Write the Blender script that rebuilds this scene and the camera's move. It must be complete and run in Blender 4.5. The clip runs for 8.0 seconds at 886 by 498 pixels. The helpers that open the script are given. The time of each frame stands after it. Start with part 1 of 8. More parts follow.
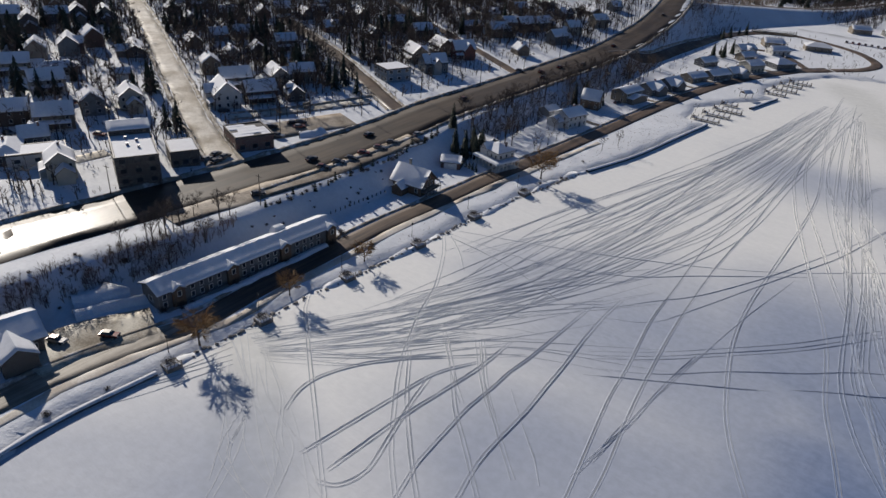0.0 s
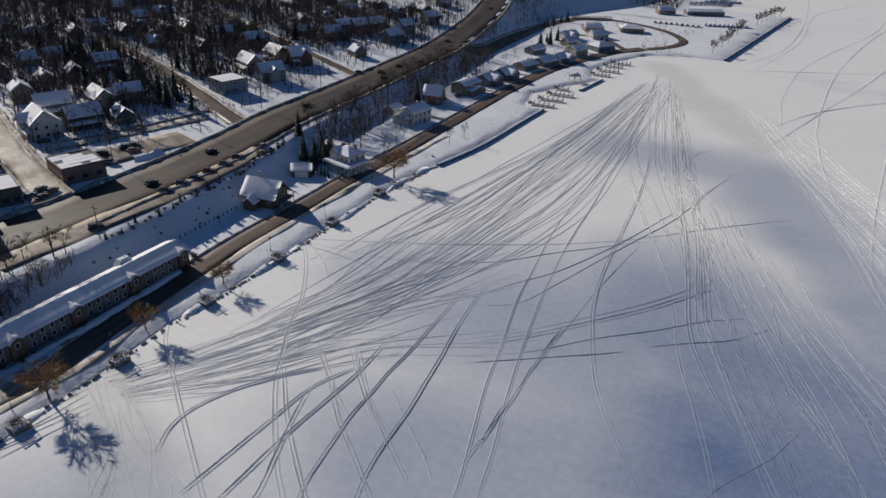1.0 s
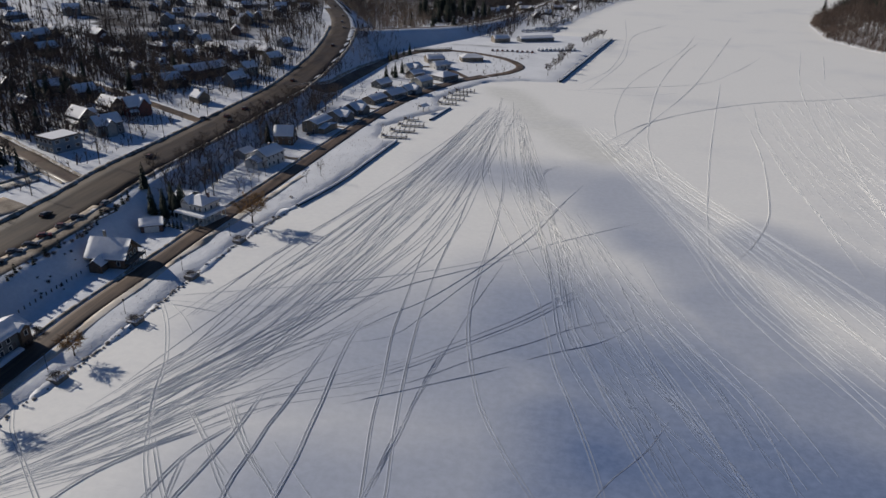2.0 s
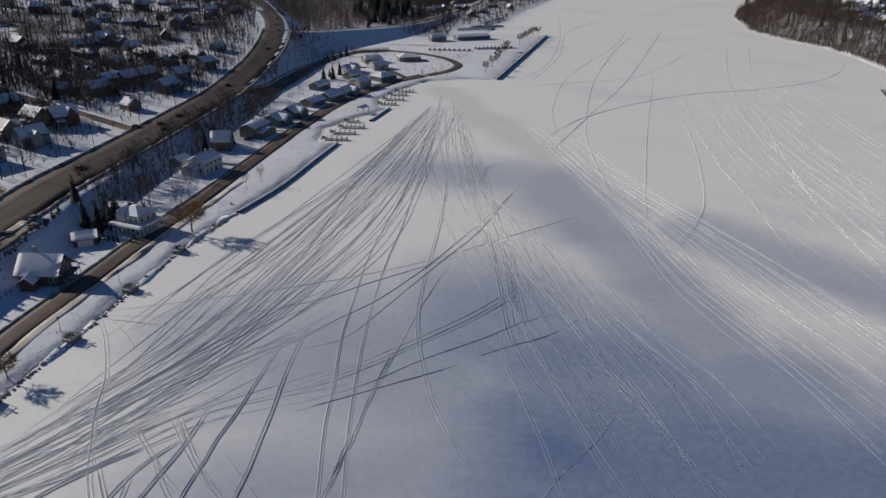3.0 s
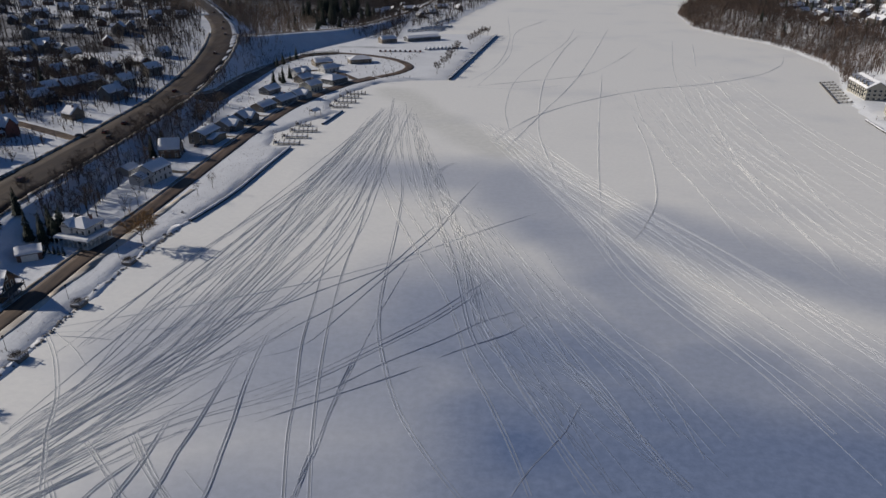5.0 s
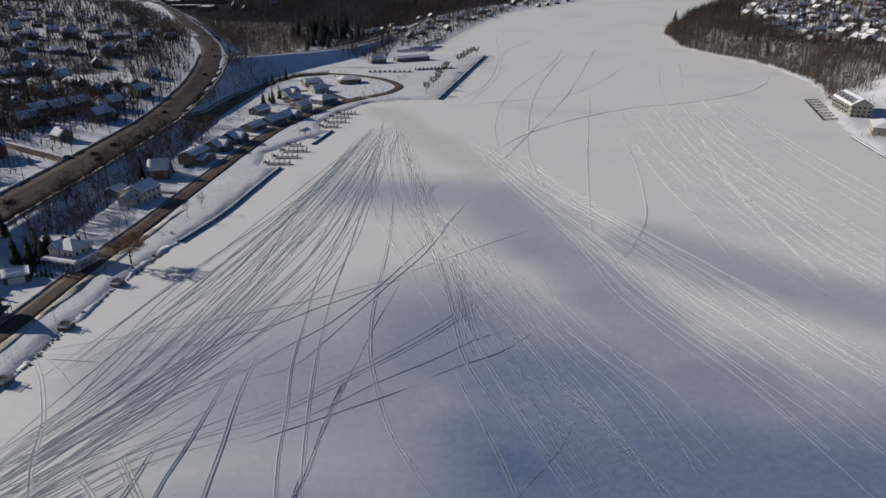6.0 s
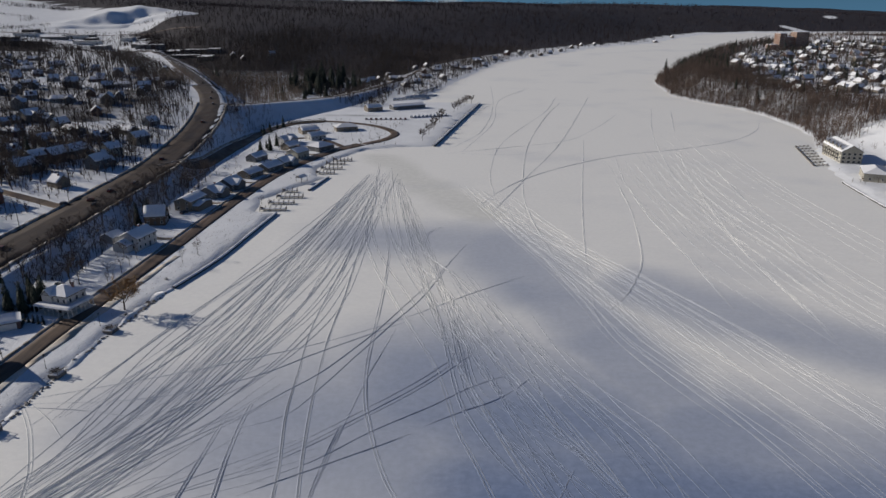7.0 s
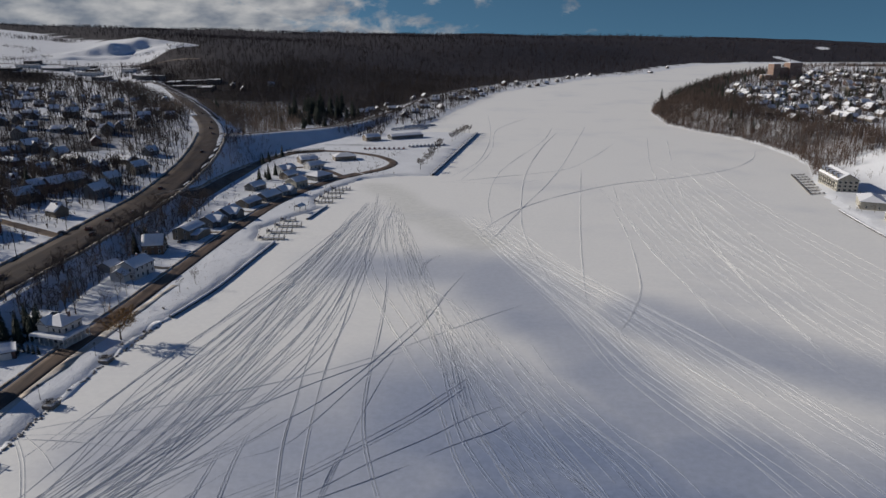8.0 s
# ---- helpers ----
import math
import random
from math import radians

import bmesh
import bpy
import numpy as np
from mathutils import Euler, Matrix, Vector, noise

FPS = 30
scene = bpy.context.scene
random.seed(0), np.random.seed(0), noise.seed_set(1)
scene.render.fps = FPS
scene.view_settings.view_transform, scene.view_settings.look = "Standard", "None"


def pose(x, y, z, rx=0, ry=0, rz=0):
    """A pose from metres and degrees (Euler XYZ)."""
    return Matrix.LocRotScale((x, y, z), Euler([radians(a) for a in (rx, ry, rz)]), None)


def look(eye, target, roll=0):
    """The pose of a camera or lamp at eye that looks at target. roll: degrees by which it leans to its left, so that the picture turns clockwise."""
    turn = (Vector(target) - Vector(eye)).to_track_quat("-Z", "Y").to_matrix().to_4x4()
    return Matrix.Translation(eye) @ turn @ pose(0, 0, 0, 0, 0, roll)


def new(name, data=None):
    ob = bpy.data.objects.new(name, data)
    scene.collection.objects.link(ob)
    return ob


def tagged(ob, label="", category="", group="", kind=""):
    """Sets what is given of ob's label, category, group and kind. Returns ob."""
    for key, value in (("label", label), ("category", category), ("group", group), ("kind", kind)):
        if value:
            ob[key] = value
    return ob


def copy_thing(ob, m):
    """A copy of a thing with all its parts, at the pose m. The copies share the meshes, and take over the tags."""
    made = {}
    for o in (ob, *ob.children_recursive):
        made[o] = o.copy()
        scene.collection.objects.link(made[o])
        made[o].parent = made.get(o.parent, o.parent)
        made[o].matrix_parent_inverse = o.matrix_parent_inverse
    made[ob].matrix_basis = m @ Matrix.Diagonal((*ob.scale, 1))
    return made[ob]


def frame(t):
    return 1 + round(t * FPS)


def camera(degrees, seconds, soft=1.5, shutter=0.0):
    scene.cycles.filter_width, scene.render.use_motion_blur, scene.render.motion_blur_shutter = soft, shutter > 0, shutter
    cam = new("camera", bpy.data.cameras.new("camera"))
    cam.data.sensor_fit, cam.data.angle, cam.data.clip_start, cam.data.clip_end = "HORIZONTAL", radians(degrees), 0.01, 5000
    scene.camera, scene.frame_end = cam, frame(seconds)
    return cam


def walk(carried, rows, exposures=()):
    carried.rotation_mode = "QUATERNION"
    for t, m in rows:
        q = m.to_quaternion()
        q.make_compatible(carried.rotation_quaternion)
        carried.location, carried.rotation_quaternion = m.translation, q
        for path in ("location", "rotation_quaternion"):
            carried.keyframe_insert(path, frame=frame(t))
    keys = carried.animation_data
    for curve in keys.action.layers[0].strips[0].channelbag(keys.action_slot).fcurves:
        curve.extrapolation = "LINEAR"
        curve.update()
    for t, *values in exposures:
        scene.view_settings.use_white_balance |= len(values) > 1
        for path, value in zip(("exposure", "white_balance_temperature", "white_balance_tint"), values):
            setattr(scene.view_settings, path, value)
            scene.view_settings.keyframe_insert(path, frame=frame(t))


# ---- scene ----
cam = camera(64.3, 8.0, soft=1.5)
walk(cam, [
    (0.0, pose(0.90, -2.90, 101.80, 61.29, -3.49, 36.29)),
    (0.5, pose(0.84, -2.72, 101.69, 61.66, -2.87, 29.18)),
    (1.0, pose(0.79, -2.54, 101.57, 62.08, -2.22, 22.98)),
    (1.5, pose(0.73, -2.36, 101.46, 64.76, -1.48, 14.97)),
    (2.0, pose(0.67, -2.18, 101.35, 65.11, -1.09, 10.48)),
    (3.5, pose(0.51, -1.63, 101.01, 65.23, -0.39, 3.95)),
    (4.0, pose(0.45, -1.45, 100.90, 65.23, -0.31, 3.05)),
    (4.5, pose(0.39, -1.27, 100.79, 65.23, -0.27, 2.18)),
    (6.0, pose(0.22, -0.73, 100.45, 66.83, -0.03, 0.55)),
    (6.5, pose(0.17, -0.54, 100.34, 68.71, -0.03, 0.34)),
    (7.0, pose(0.11, -0.36, 100.23, 70.54, -0.05, 0.18)),
    (7.5, pose(0.06, -0.18, 100.11, 72.14, -0.01, 0.06)),
    (8.0, pose(-0.00, 0.00, 100.00, 72.88, -0.00, 0.00)),
], exposures=[(0.0, -0.07), (1.5, -0.2), (3.5, -0.38), (8.0, -0.37)])

# ---- light: low winter sun over the town, blue sky with banks of cloud ----
SUN_ELEVATION = radians(24)
SUN_WAY = Vector((-0.943, 0.333, 0)).normalized()      # towards the sun, on the map
world = bpy.data.worlds.new("winter_sky")
scene.world = world
world.use_nodes = True
wn, wl = world.node_tree.nodes, world.node_tree.links
wn.clear()
sky = wn.new("ShaderNodeTexSky")
sky.sky_type = "NISHITA"
sky.sun_disc = False
sky.sun_elevation = SUN_ELEVATION
sky.sun_rotation = math.atan2(SUN_WAY.x, SUN_WAY.y)
sky.altitude = 2500
sky.air_density, sky.dust_density, sky.ozone_density = 1.0, 0.0, 4.0
coord = wn.new("ShaderNodeTexCoord")
raised = wn.new("ShaderNodeVectorMath")      # clear air: no pale band along the horizon
raised.inputs[1].default_value = (0, 0, 0.2)
wl.new(coord.outputs["Generated"], raised.inputs[0])
wl.new(raised.outputs[0], sky.inputs[0])
sep = wn.new("ShaderNodeSeparateXYZ")
wl.new(coord.outputs["Generated"], sep.inputs[0])


def wmath(op, a, b=None, clamp=False):
    n = wn.new("ShaderNodeMath")
    n.operation, n.use_clamp = op, clamp
    for k, v in ((0, a), (1, b)):
        if v is None:
            continue
        if isinstance(v, (int, float)):
            n.inputs[k].default_value = v
        else:
            wl.new(v, n.inputs[k])
    return n.outputs[0]


# heaped clouds, a little flattened
comb = wn.new("ShaderNodeCombineXYZ")
wl.new(sep.outputs[0], comb.inputs[0])
wl.new(sep.outputs[1], comb.inputs[1])
wl.new(wmath("MULTIPLY", sep.outputs[2], 2.4), comb.inputs[2])
cloud = wn.new("ShaderNodeTexNoise")
cloud.inputs["Scale"].default_value = 9.0
cloud.inputs["Detail"].default_value = 8
cloud.inputs["Roughness"].default_value = 0.6
cloud.inputs["Distortion"].default_value = 0.4
wl.new(comb.outputs[0], cloud.inputs["Vector"])
# more cloud towards the north-west, clear in the north-east
side = wmath("MULTIPLY", wmath("ADD", sep.outputs[0], 0.02), -0.75)
side = wmath("MAXIMUM", wmath("MINIMUM", side, 0.25), -0.16)
ramp = wn.new("ShaderNodeMapRange")
ramp.inputs["From Min"].default_value = 0.46
ramp.inputs["From Max"].default_value = 0.58
wl.new(wmath("ADD", cloud.outputs["Fac"], side), ramp.inputs["Value"])
body = wn.new("ShaderNodeTexNoise")
body.inputs["Scale"].default_value = 22.0
body.inputs["Detail"].default_value = 6
wl.new(comb.outputs[0], body.inputs["Vector"])
grey = wn.new("ShaderNodeValToRGB")
grey.color_ramp.elements[0].position, grey.color_ramp.elements[0].color = 0.35, (3.9, 4.3, 5.1, 1)
grey.color_ramp.elements[1].position, grey.color_ramp.elements[1].color = 0.68, (10.5, 10.3, 10.2, 1)
wl.new(body.outputs["Fac"], grey.inputs[0])
mixed = wn.new("ShaderNodeMix")
mixed.data_type = "RGBA"
low = wn.new("ShaderNodeMapRange")            # the cloud bank stands low over the hills
low.inputs["From Min"].default_value, low.inputs["From Max"].default_value = 0.42, 0.2
wl.new(sep.outputs[2], low.inputs["Value"])
wl.new(wmath("MULTIPLY", wmath("MULTIPLY", ramp.outputs[0], low.outputs[0]), 0.9), mixed.inputs["Factor"])
tint = wn.new("ShaderNodeMix")               # crisp winter blue
tint.data_type, tint.blend_type = "RGBA", "MULTIPLY"
tint.inputs[0].default_value = 1.0
height = wn.new("ShaderNodeMapRange")
height.inputs["From Min"].default_value, height.inputs["From Max"].default_value = 0.04, 0.35
wl.new(sep.outputs[2], height.inputs["Value"])
shade = wn.new("ShaderNodeMix")
shade.data_type = "RGBA"
shade.inputs[6].default_value, shade.inputs[7].default_value = (0.98, 1.24, 1.10, 1), (0.84, 1.17, 1.42, 1)
wl.new(height.outputs[0], shade.inputs["Factor"])
wl.new(shade.outputs[2], tint.inputs[7])
wl.new(sky.outputs[0], tint.inputs[6])
wl.new(tint.outputs[2], mixed.inputs[6])
wl.new(grey.outputs[0], mixed.inputs[7])
back = wn.new("ShaderNodeBackground")
back.inputs["Strength"].default_value = 0.06
wl.new(mixed.outputs[2], back.inputs[0])
wl.new(back.outputs[0], wn.new("ShaderNodeOutputWorld").inputs[0])

sun = new("sun", bpy.data.lights.new("sun", "SUN"))
sun.data.energy = 4.8
sun.data.angle = radians(0.6)
sun.data.color = (1.0, 0.925, 0.83)
sun_from = Vector((SUN_WAY.x * math.cos(SUN_ELEVATION), SUN_WAY.y * math.cos(SUN_ELEVATION), math.sin(SUN_ELEVATION)))
sun.matrix_world = look(sun_from * 400, (0, 0, 0))

# ---- materials ----
class Mat:
    """A node material that is put together step by step."""

    def __init__(self, name, rough=0.7, metal=0.0, spec=0.5):
        self.m = bpy.data.materials.new(name)
        self.m.use_nodes = True
        self.n, self.l = self.m.node_tree.nodes, self.m.node_tree.links
        self.b = self.n["Principled BSDF"]
        self.b.inputs["Roughness"].default_value = rough
        self.b.inputs["Metallic"].default_value = metal
        self.b.inputs["Specular IOR Level"].default_value = spec
        self.tc = self.n.new("ShaderNodeTexCoord").outputs["Object"]
        self.pos = self.n.new("ShaderNodeNewGeometry").outputs["Position"]

    def put(self, a, socket):
        if isinstance(a, (int, float)):
            socket.default_value = a
        elif isinstance(a, tuple):
            socket.default_value = (*a, 1) if len(a) == 3 and socket.type == "RGBA" else a
        else:
            self.l.new(a, socket)

    def noise(self, scale, detail=4, rough=0.55, vec=None, stretch=None, turn=0.0, distort=0.0):
        vec = vec or self.pos
        if stretch:
            mp = self.n.new("ShaderNodeMapping")
            mp.inputs["Scale"].default_value = stretch
            mp.inputs["Rotation"].default_value = (0, 0, turn)
            self.l.new(vec, mp.inputs[0])
            vec = mp.outputs[0]
        t = self.n.new("ShaderNodeTexNoise")
        for key, v in (("Scale", scale), ("Detail", detail), ("Roughness", rough), ("Distortion", distort)):
            t.inputs[key].default_value = v
        self.l.new(vec, t.inputs["Vector"])
        return t.outputs["Fac"]

    def calc(self, op, a, b=0.0, c=0.0, clamp=False):
        t = self.n.new("ShaderNodeMath")
        t.operation, t.use_clamp = op, clamp
        for k, v in enumerate((a, b, c)):
            self.put(v, t.inputs[k])
        return t.outputs[0]

    def range(self, v, lo, hi, to_lo=0.0, to_hi=1.0):
        t = self.n.new("ShaderNodeMapRange")
        t.interpolation_type = "SMOOTHSTEP"
        for k, q in enumerate((v, lo, hi, to_lo, to_hi)):
            self.put(q, t.inputs[k])
        return t.outputs[0]

    def mix(self, fac, a, b):
        t = self.n.new("ShaderNodeMix")
        t.data_type = "RGBA"
        self.put(fac, t.inputs[0])
        self.put(a, t.inputs[6])
        self.put(b, t.inputs[7])
        return t.outputs[2]

    def random(self):
        return self.n.new("ShaderNodeObjectInfo").outputs["Random"]

    def island(self):
        return self.n.new("ShaderNodeNewGeometry").outputs["Random Per Island"]

    def palette(self, fac, colours):
        t = self.n.new("ShaderNodeValToRGB")
        t.color_ramp.interpolation = "CONSTANT"
        el = t.color_ramp.elements
        while len(el) < len(colours):
            el.new(0.5)
        for k, c in enumerate(colours):
            el[k].position = k / len(colours)
            el[k].color = (*c, 1)
        self.put(fac, t.inputs[0])
        return t.outputs[0]

    def bump(self, h, dist, strength=1.0):
        t = self.n.new("ShaderNodeBump")
        t.inputs["Distance"].default_value = dist
        t.inputs["Strength"].default_value = strength
        self.l.new(h, t.inputs["Height"])
        self.l.new(t.outputs[0], self.b.inputs["Normal"])

    def colour(self, c):
        self.put(c, self.b.inputs["Base Color"])
        return self.m

    def rough(self, r):
        self.put(r, self.b.inputs["Roughness"])


def plain(name, c, rough=0.7, metal=0.0, vary=0.25, scale=1.5, bump=0.0):
    m = Mat(name, rough, metal)
    f = m.noise(scale, 5)
    g = m.noise(scale * 9, 3)
    f = m.calc("ADD", m.calc("MULTIPLY", f, 0.65), m.calc("MULTIPLY", g, 0.35))
    lo, hi = tuple(q * (1 - vary) for q in c), tuple(min(1, q * (1 + vary)) for q in c)
    m.colour(m.mix(m.range(f, 0.3, 0.7), lo, hi))
    if bump:
        m.bump(g, bump)
    return m.m


def snow_material(name, white=(0.80, 0.82, 0.85), dirt=0.0, drift=0.35, wooded=False):
    m = Mat(name, 0.7, 0, 0.12)
    a, b = m.noise(0.05, 5), m.noise(0.9, 5)
    tone = m.range(m.calc("ADD", m.calc("MULTIPLY", a, 0.6), m.calc("MULTIPLY", b, 0.4)), 0.35, 0.65)
    c = m.mix(tone, tuple(q * 0.88 for q in white), white)
    if dirt:
        soil = m.range(m.noise(0.35, 7, 0.65), 0.52 - dirt * 0.2, 0.72 - dirt * 0.2)
        c = m.mix(m.calc("MULTIPLY", soil, dirt), c, (0.23, 0.19, 0.14))
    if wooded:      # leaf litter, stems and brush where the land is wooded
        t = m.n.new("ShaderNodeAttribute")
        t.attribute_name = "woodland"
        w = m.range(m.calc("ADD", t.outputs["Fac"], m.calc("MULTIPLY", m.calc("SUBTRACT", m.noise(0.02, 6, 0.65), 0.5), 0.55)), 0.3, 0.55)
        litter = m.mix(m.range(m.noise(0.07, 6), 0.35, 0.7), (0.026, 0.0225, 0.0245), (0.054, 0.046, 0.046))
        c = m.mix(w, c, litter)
    m.bump(m.calc("ADD", m.noise(0.16, 6), m.calc("MULTIPLY", m.noise(1.7, 5), 0.25)), drift)
    return m.colour(c)


SNOW = snow_material("snow_ground", dirt=0.0, drift=0.45)
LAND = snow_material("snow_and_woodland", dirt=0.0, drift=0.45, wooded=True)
ROOF_SNOW = snow_material("snow_on_roofs", (0.82, 0.83, 0.86), 0.0, 0.15)
BANK_SNOW = snow_material("ploughed_snow", (0.66, 0.65, 0.645), 0.9, 0.5)
# packed snow, painted darker to stand in for the shade inside the grooves
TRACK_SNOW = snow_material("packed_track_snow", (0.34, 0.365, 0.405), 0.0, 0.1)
# darker copy for tracks that cross the painted cloud shade
SHADED_TRACK = snow_material("deep_track_snow", (0.15, 0.175, 0.22), 0.0, 0.1)
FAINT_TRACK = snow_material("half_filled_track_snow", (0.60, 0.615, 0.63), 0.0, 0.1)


def lake_material():
    m = Mat("lake_snow", 0.65, 0, 0.12)
    warp = m.n.new("ShaderNodeTexNoise")
    warp.inputs["Scale"].default_value = 0.018
    warp.inputs["Detail"].default_value = 3
    m.l.new(m.pos, warp.inputs["Vector"])
    off = m.n.new("ShaderNodeVectorMath")
    off.operation = "MULTIPLY_ADD"
    off.inputs[1].default_value, off.inputs[2].default_value = (28, 28, 0), (-14, -14, 0)
    m.l.new(warp.outputs["Color"], off.inputs[0])
    add = m.n.new("ShaderNodeVectorMath")
    m.l.new(m.pos, add.inputs[0])
    m.l.new(off.outputs[0], add.inputs[1])
    xyz = m.n.new("ShaderNodeSeparateXYZ")
    m.l.new(add.outputs[0], xyz.inputs[0])

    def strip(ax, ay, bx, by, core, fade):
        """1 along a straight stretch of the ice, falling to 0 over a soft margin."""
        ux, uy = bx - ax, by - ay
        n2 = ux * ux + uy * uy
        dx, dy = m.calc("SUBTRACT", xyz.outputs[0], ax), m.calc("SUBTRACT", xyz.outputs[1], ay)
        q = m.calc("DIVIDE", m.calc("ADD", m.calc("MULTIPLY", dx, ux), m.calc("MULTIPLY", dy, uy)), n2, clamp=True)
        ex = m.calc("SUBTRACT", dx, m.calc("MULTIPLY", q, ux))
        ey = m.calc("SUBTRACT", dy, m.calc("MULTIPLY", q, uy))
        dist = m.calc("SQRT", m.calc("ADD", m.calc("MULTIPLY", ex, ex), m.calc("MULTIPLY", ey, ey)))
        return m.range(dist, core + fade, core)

    # soft cloud shade painted into the base colour, with some wind-scoured ice among it
    cloud_shade = 0.0
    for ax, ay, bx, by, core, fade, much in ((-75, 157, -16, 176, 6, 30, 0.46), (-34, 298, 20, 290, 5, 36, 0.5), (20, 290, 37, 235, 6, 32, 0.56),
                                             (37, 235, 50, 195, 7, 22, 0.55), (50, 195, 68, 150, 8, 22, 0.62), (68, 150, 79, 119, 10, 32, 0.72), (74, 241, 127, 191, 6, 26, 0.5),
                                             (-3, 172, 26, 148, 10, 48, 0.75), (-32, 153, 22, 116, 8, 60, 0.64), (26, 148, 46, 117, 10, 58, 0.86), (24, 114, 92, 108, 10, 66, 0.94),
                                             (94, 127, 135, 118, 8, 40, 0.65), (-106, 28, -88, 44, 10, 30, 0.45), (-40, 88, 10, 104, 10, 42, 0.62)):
        cloud_shade = m.calc("MAXIMUM", cloud_shade, m.calc("MULTIPLY", strip(ax, ay, bx, by, core, fade), much))
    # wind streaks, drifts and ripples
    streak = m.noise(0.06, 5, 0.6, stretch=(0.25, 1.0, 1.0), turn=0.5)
    fine = m.noise(0.5, 6, 0.65)
    fac = m.calc("MULTIPLY", cloud_shade, m.range(streak, 0.1, 0.6, 0.88, 1.0))
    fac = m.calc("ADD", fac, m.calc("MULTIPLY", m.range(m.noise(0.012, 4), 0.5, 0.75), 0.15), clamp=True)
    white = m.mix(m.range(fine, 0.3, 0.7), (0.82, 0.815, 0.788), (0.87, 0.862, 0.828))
    # blue-grey mixed in for the painted cloud shade and for random patches
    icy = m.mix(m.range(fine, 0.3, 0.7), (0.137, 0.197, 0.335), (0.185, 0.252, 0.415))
    m.bump(m.calc("ADD", m.calc("MULTIPLY", m.noise(0.05, 6, 0.6, stretch=(0.4, 1, 1), turn=0.5), 1.2), m.calc("MULTIPLY", fine, 0.07)), 0.4)
    # the swept lane at the landing, worn down to packed, slightly dirty snow
    lane = m.calc("MULTIPLY", m.calc("MAXIMUM", strip(-114, 85, -72, 50, 4, 6), strip(-45, 470, 20, 330, 4, 14)), m.range(m.noise(0.3, 5, 0.6), 0.2, 0.7, 0.3, 0.8))
    white = m.mix(lane, white, (0.66, 0.66, 0.62))
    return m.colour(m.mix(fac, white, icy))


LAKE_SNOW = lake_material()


def road_material(name, tar, grit, wet, rough_lo, rough_hi):
    m = Mat(name, 0.4)
    a, b = m.noise(0.09, 6, 0.6), m.noise(2.2, 5)
    f = m.range(m.calc("ADD", m.calc("MULTIPLY", a, 0.7), m.calc("MULTIPLY", b, 0.3)), 0.38, 0.62)
    m.rough(m.range(m.noise(0.13, 4), 0.35, 0.65, rough_lo, rough_hi))
    m.bump(b, 0.03)
    m.b.inputs["Specular IOR Level"].default_value = wet
    return m.colour(m.mix(f, tar, grit))


def highway_material():
    """Asphalt, slightly paler in the town and darker where it climbs the hill."""
    m = Mat("salted_asphalt", 0.5, 0, 0.28)
    lanes = m.noise(0.5, 5, 0.6, stretch=(1.0, 0.06, 1.0), turn=-0.04)
    blot = m.noise(0.06, 6, 0.6)
    f = m.range(m.calc("ADD", m.calc("MULTIPLY", lanes, 0.6), m.calc("MULTIPLY", blot, 0.4)), 0.38, 0.62)
    wet = m.mix(f, (0.031, 0.021, 0.015), (0.066, 0.047, 0.034))
    dry = m.mix(f, (0.034, 0.024, 0.017), (0.076, 0.055, 0.039))
    xyz = m.n.new("ShaderNodeSeparateXYZ")
    m.l.new(m.pos, xyz.inputs[0])
    town_tone = m.range(m.calc("ADD", xyz.outputs[1], m.calc("MULTIPLY", blot, 60)), 300, 165)
    soaked = m.range(xyz.outputs[1], 135, 95)      # meltwater stands on the southern stretch
    m.rough(m.calc("SUBTRACT", m.range(blot, 0.35, 0.65, 0.56, 0.72), m.calc("MULTIPLY", soaked, 0.26)))
    m.bump(m.noise(2.2, 5), 0.02)
    return m.colour(m.mix(town_tone, wet, dry))


HIGHWAY = highway_material()


def shore_road_material():
    """Sanded road, brown in the north and a paler tan towards the south."""
    m = Mat("shore_road_sand", 0.6, 0, 0.4)
    lanes = m.noise(0.9, 5, 0.6, stretch=(1.0, 0.05, 1.0), turn=0.03)
    blot = m.noise(0.09, 6, 0.6)
    f = m.range(m.calc("ADD", m.calc("MULTIPLY", lanes, 0.6), m.calc("MULTIPLY", blot, 0.4)), 0.38, 0.62)
    brown = m.mix(f, (0.055, 0.037, 0.026), (0.13, 0.088, 0.060))
    tan = m.mix(f, (0.17, 0.14, 0.105), (0.40, 0.35, 0.28))
    xyz = m.n.new("ShaderNodeSeparateXYZ")
    m.l.new(m.pos, xyz.inputs[0])
    m.bump(m.noise(2.2, 5), 0.03)
    return m.colour(m.mix(m.range(m.calc("ADD", xyz.outputs[1], m.calc("MULTIPLY", blot, 30)), 110, 80), brown, tan))


SHORE_ROAD = shore_road_material()
LOWROAD = road_material("sanded_road", (0.066, 0.045, 0.031), (0.135, 0.091, 0.060), 0.35, 0.45, 0.75)
STREET = road_material("packed_snowy_street", (0.42, 0.365, 0.285), (0.78, 0.73, 0.64), 0.15, 0.6, 0.85)
ICY_LOT = road_material("icy_lot", (0.20, 0.165, 0.12), (0.56, 0.52, 0.43), 0.25, 0.55, 0.85)
DIRTY_LOT = road_material("dirty_lot", (0.13, 0.098, 0.07), (0.36, 0.31, 0.25), 0.3, 0.6, 0.85)
PATH = road_material("shore_path", (0.46, 0.40, 0.33), (0.70, 0.66, 0.59), 0.15, 0.5, 0.8)


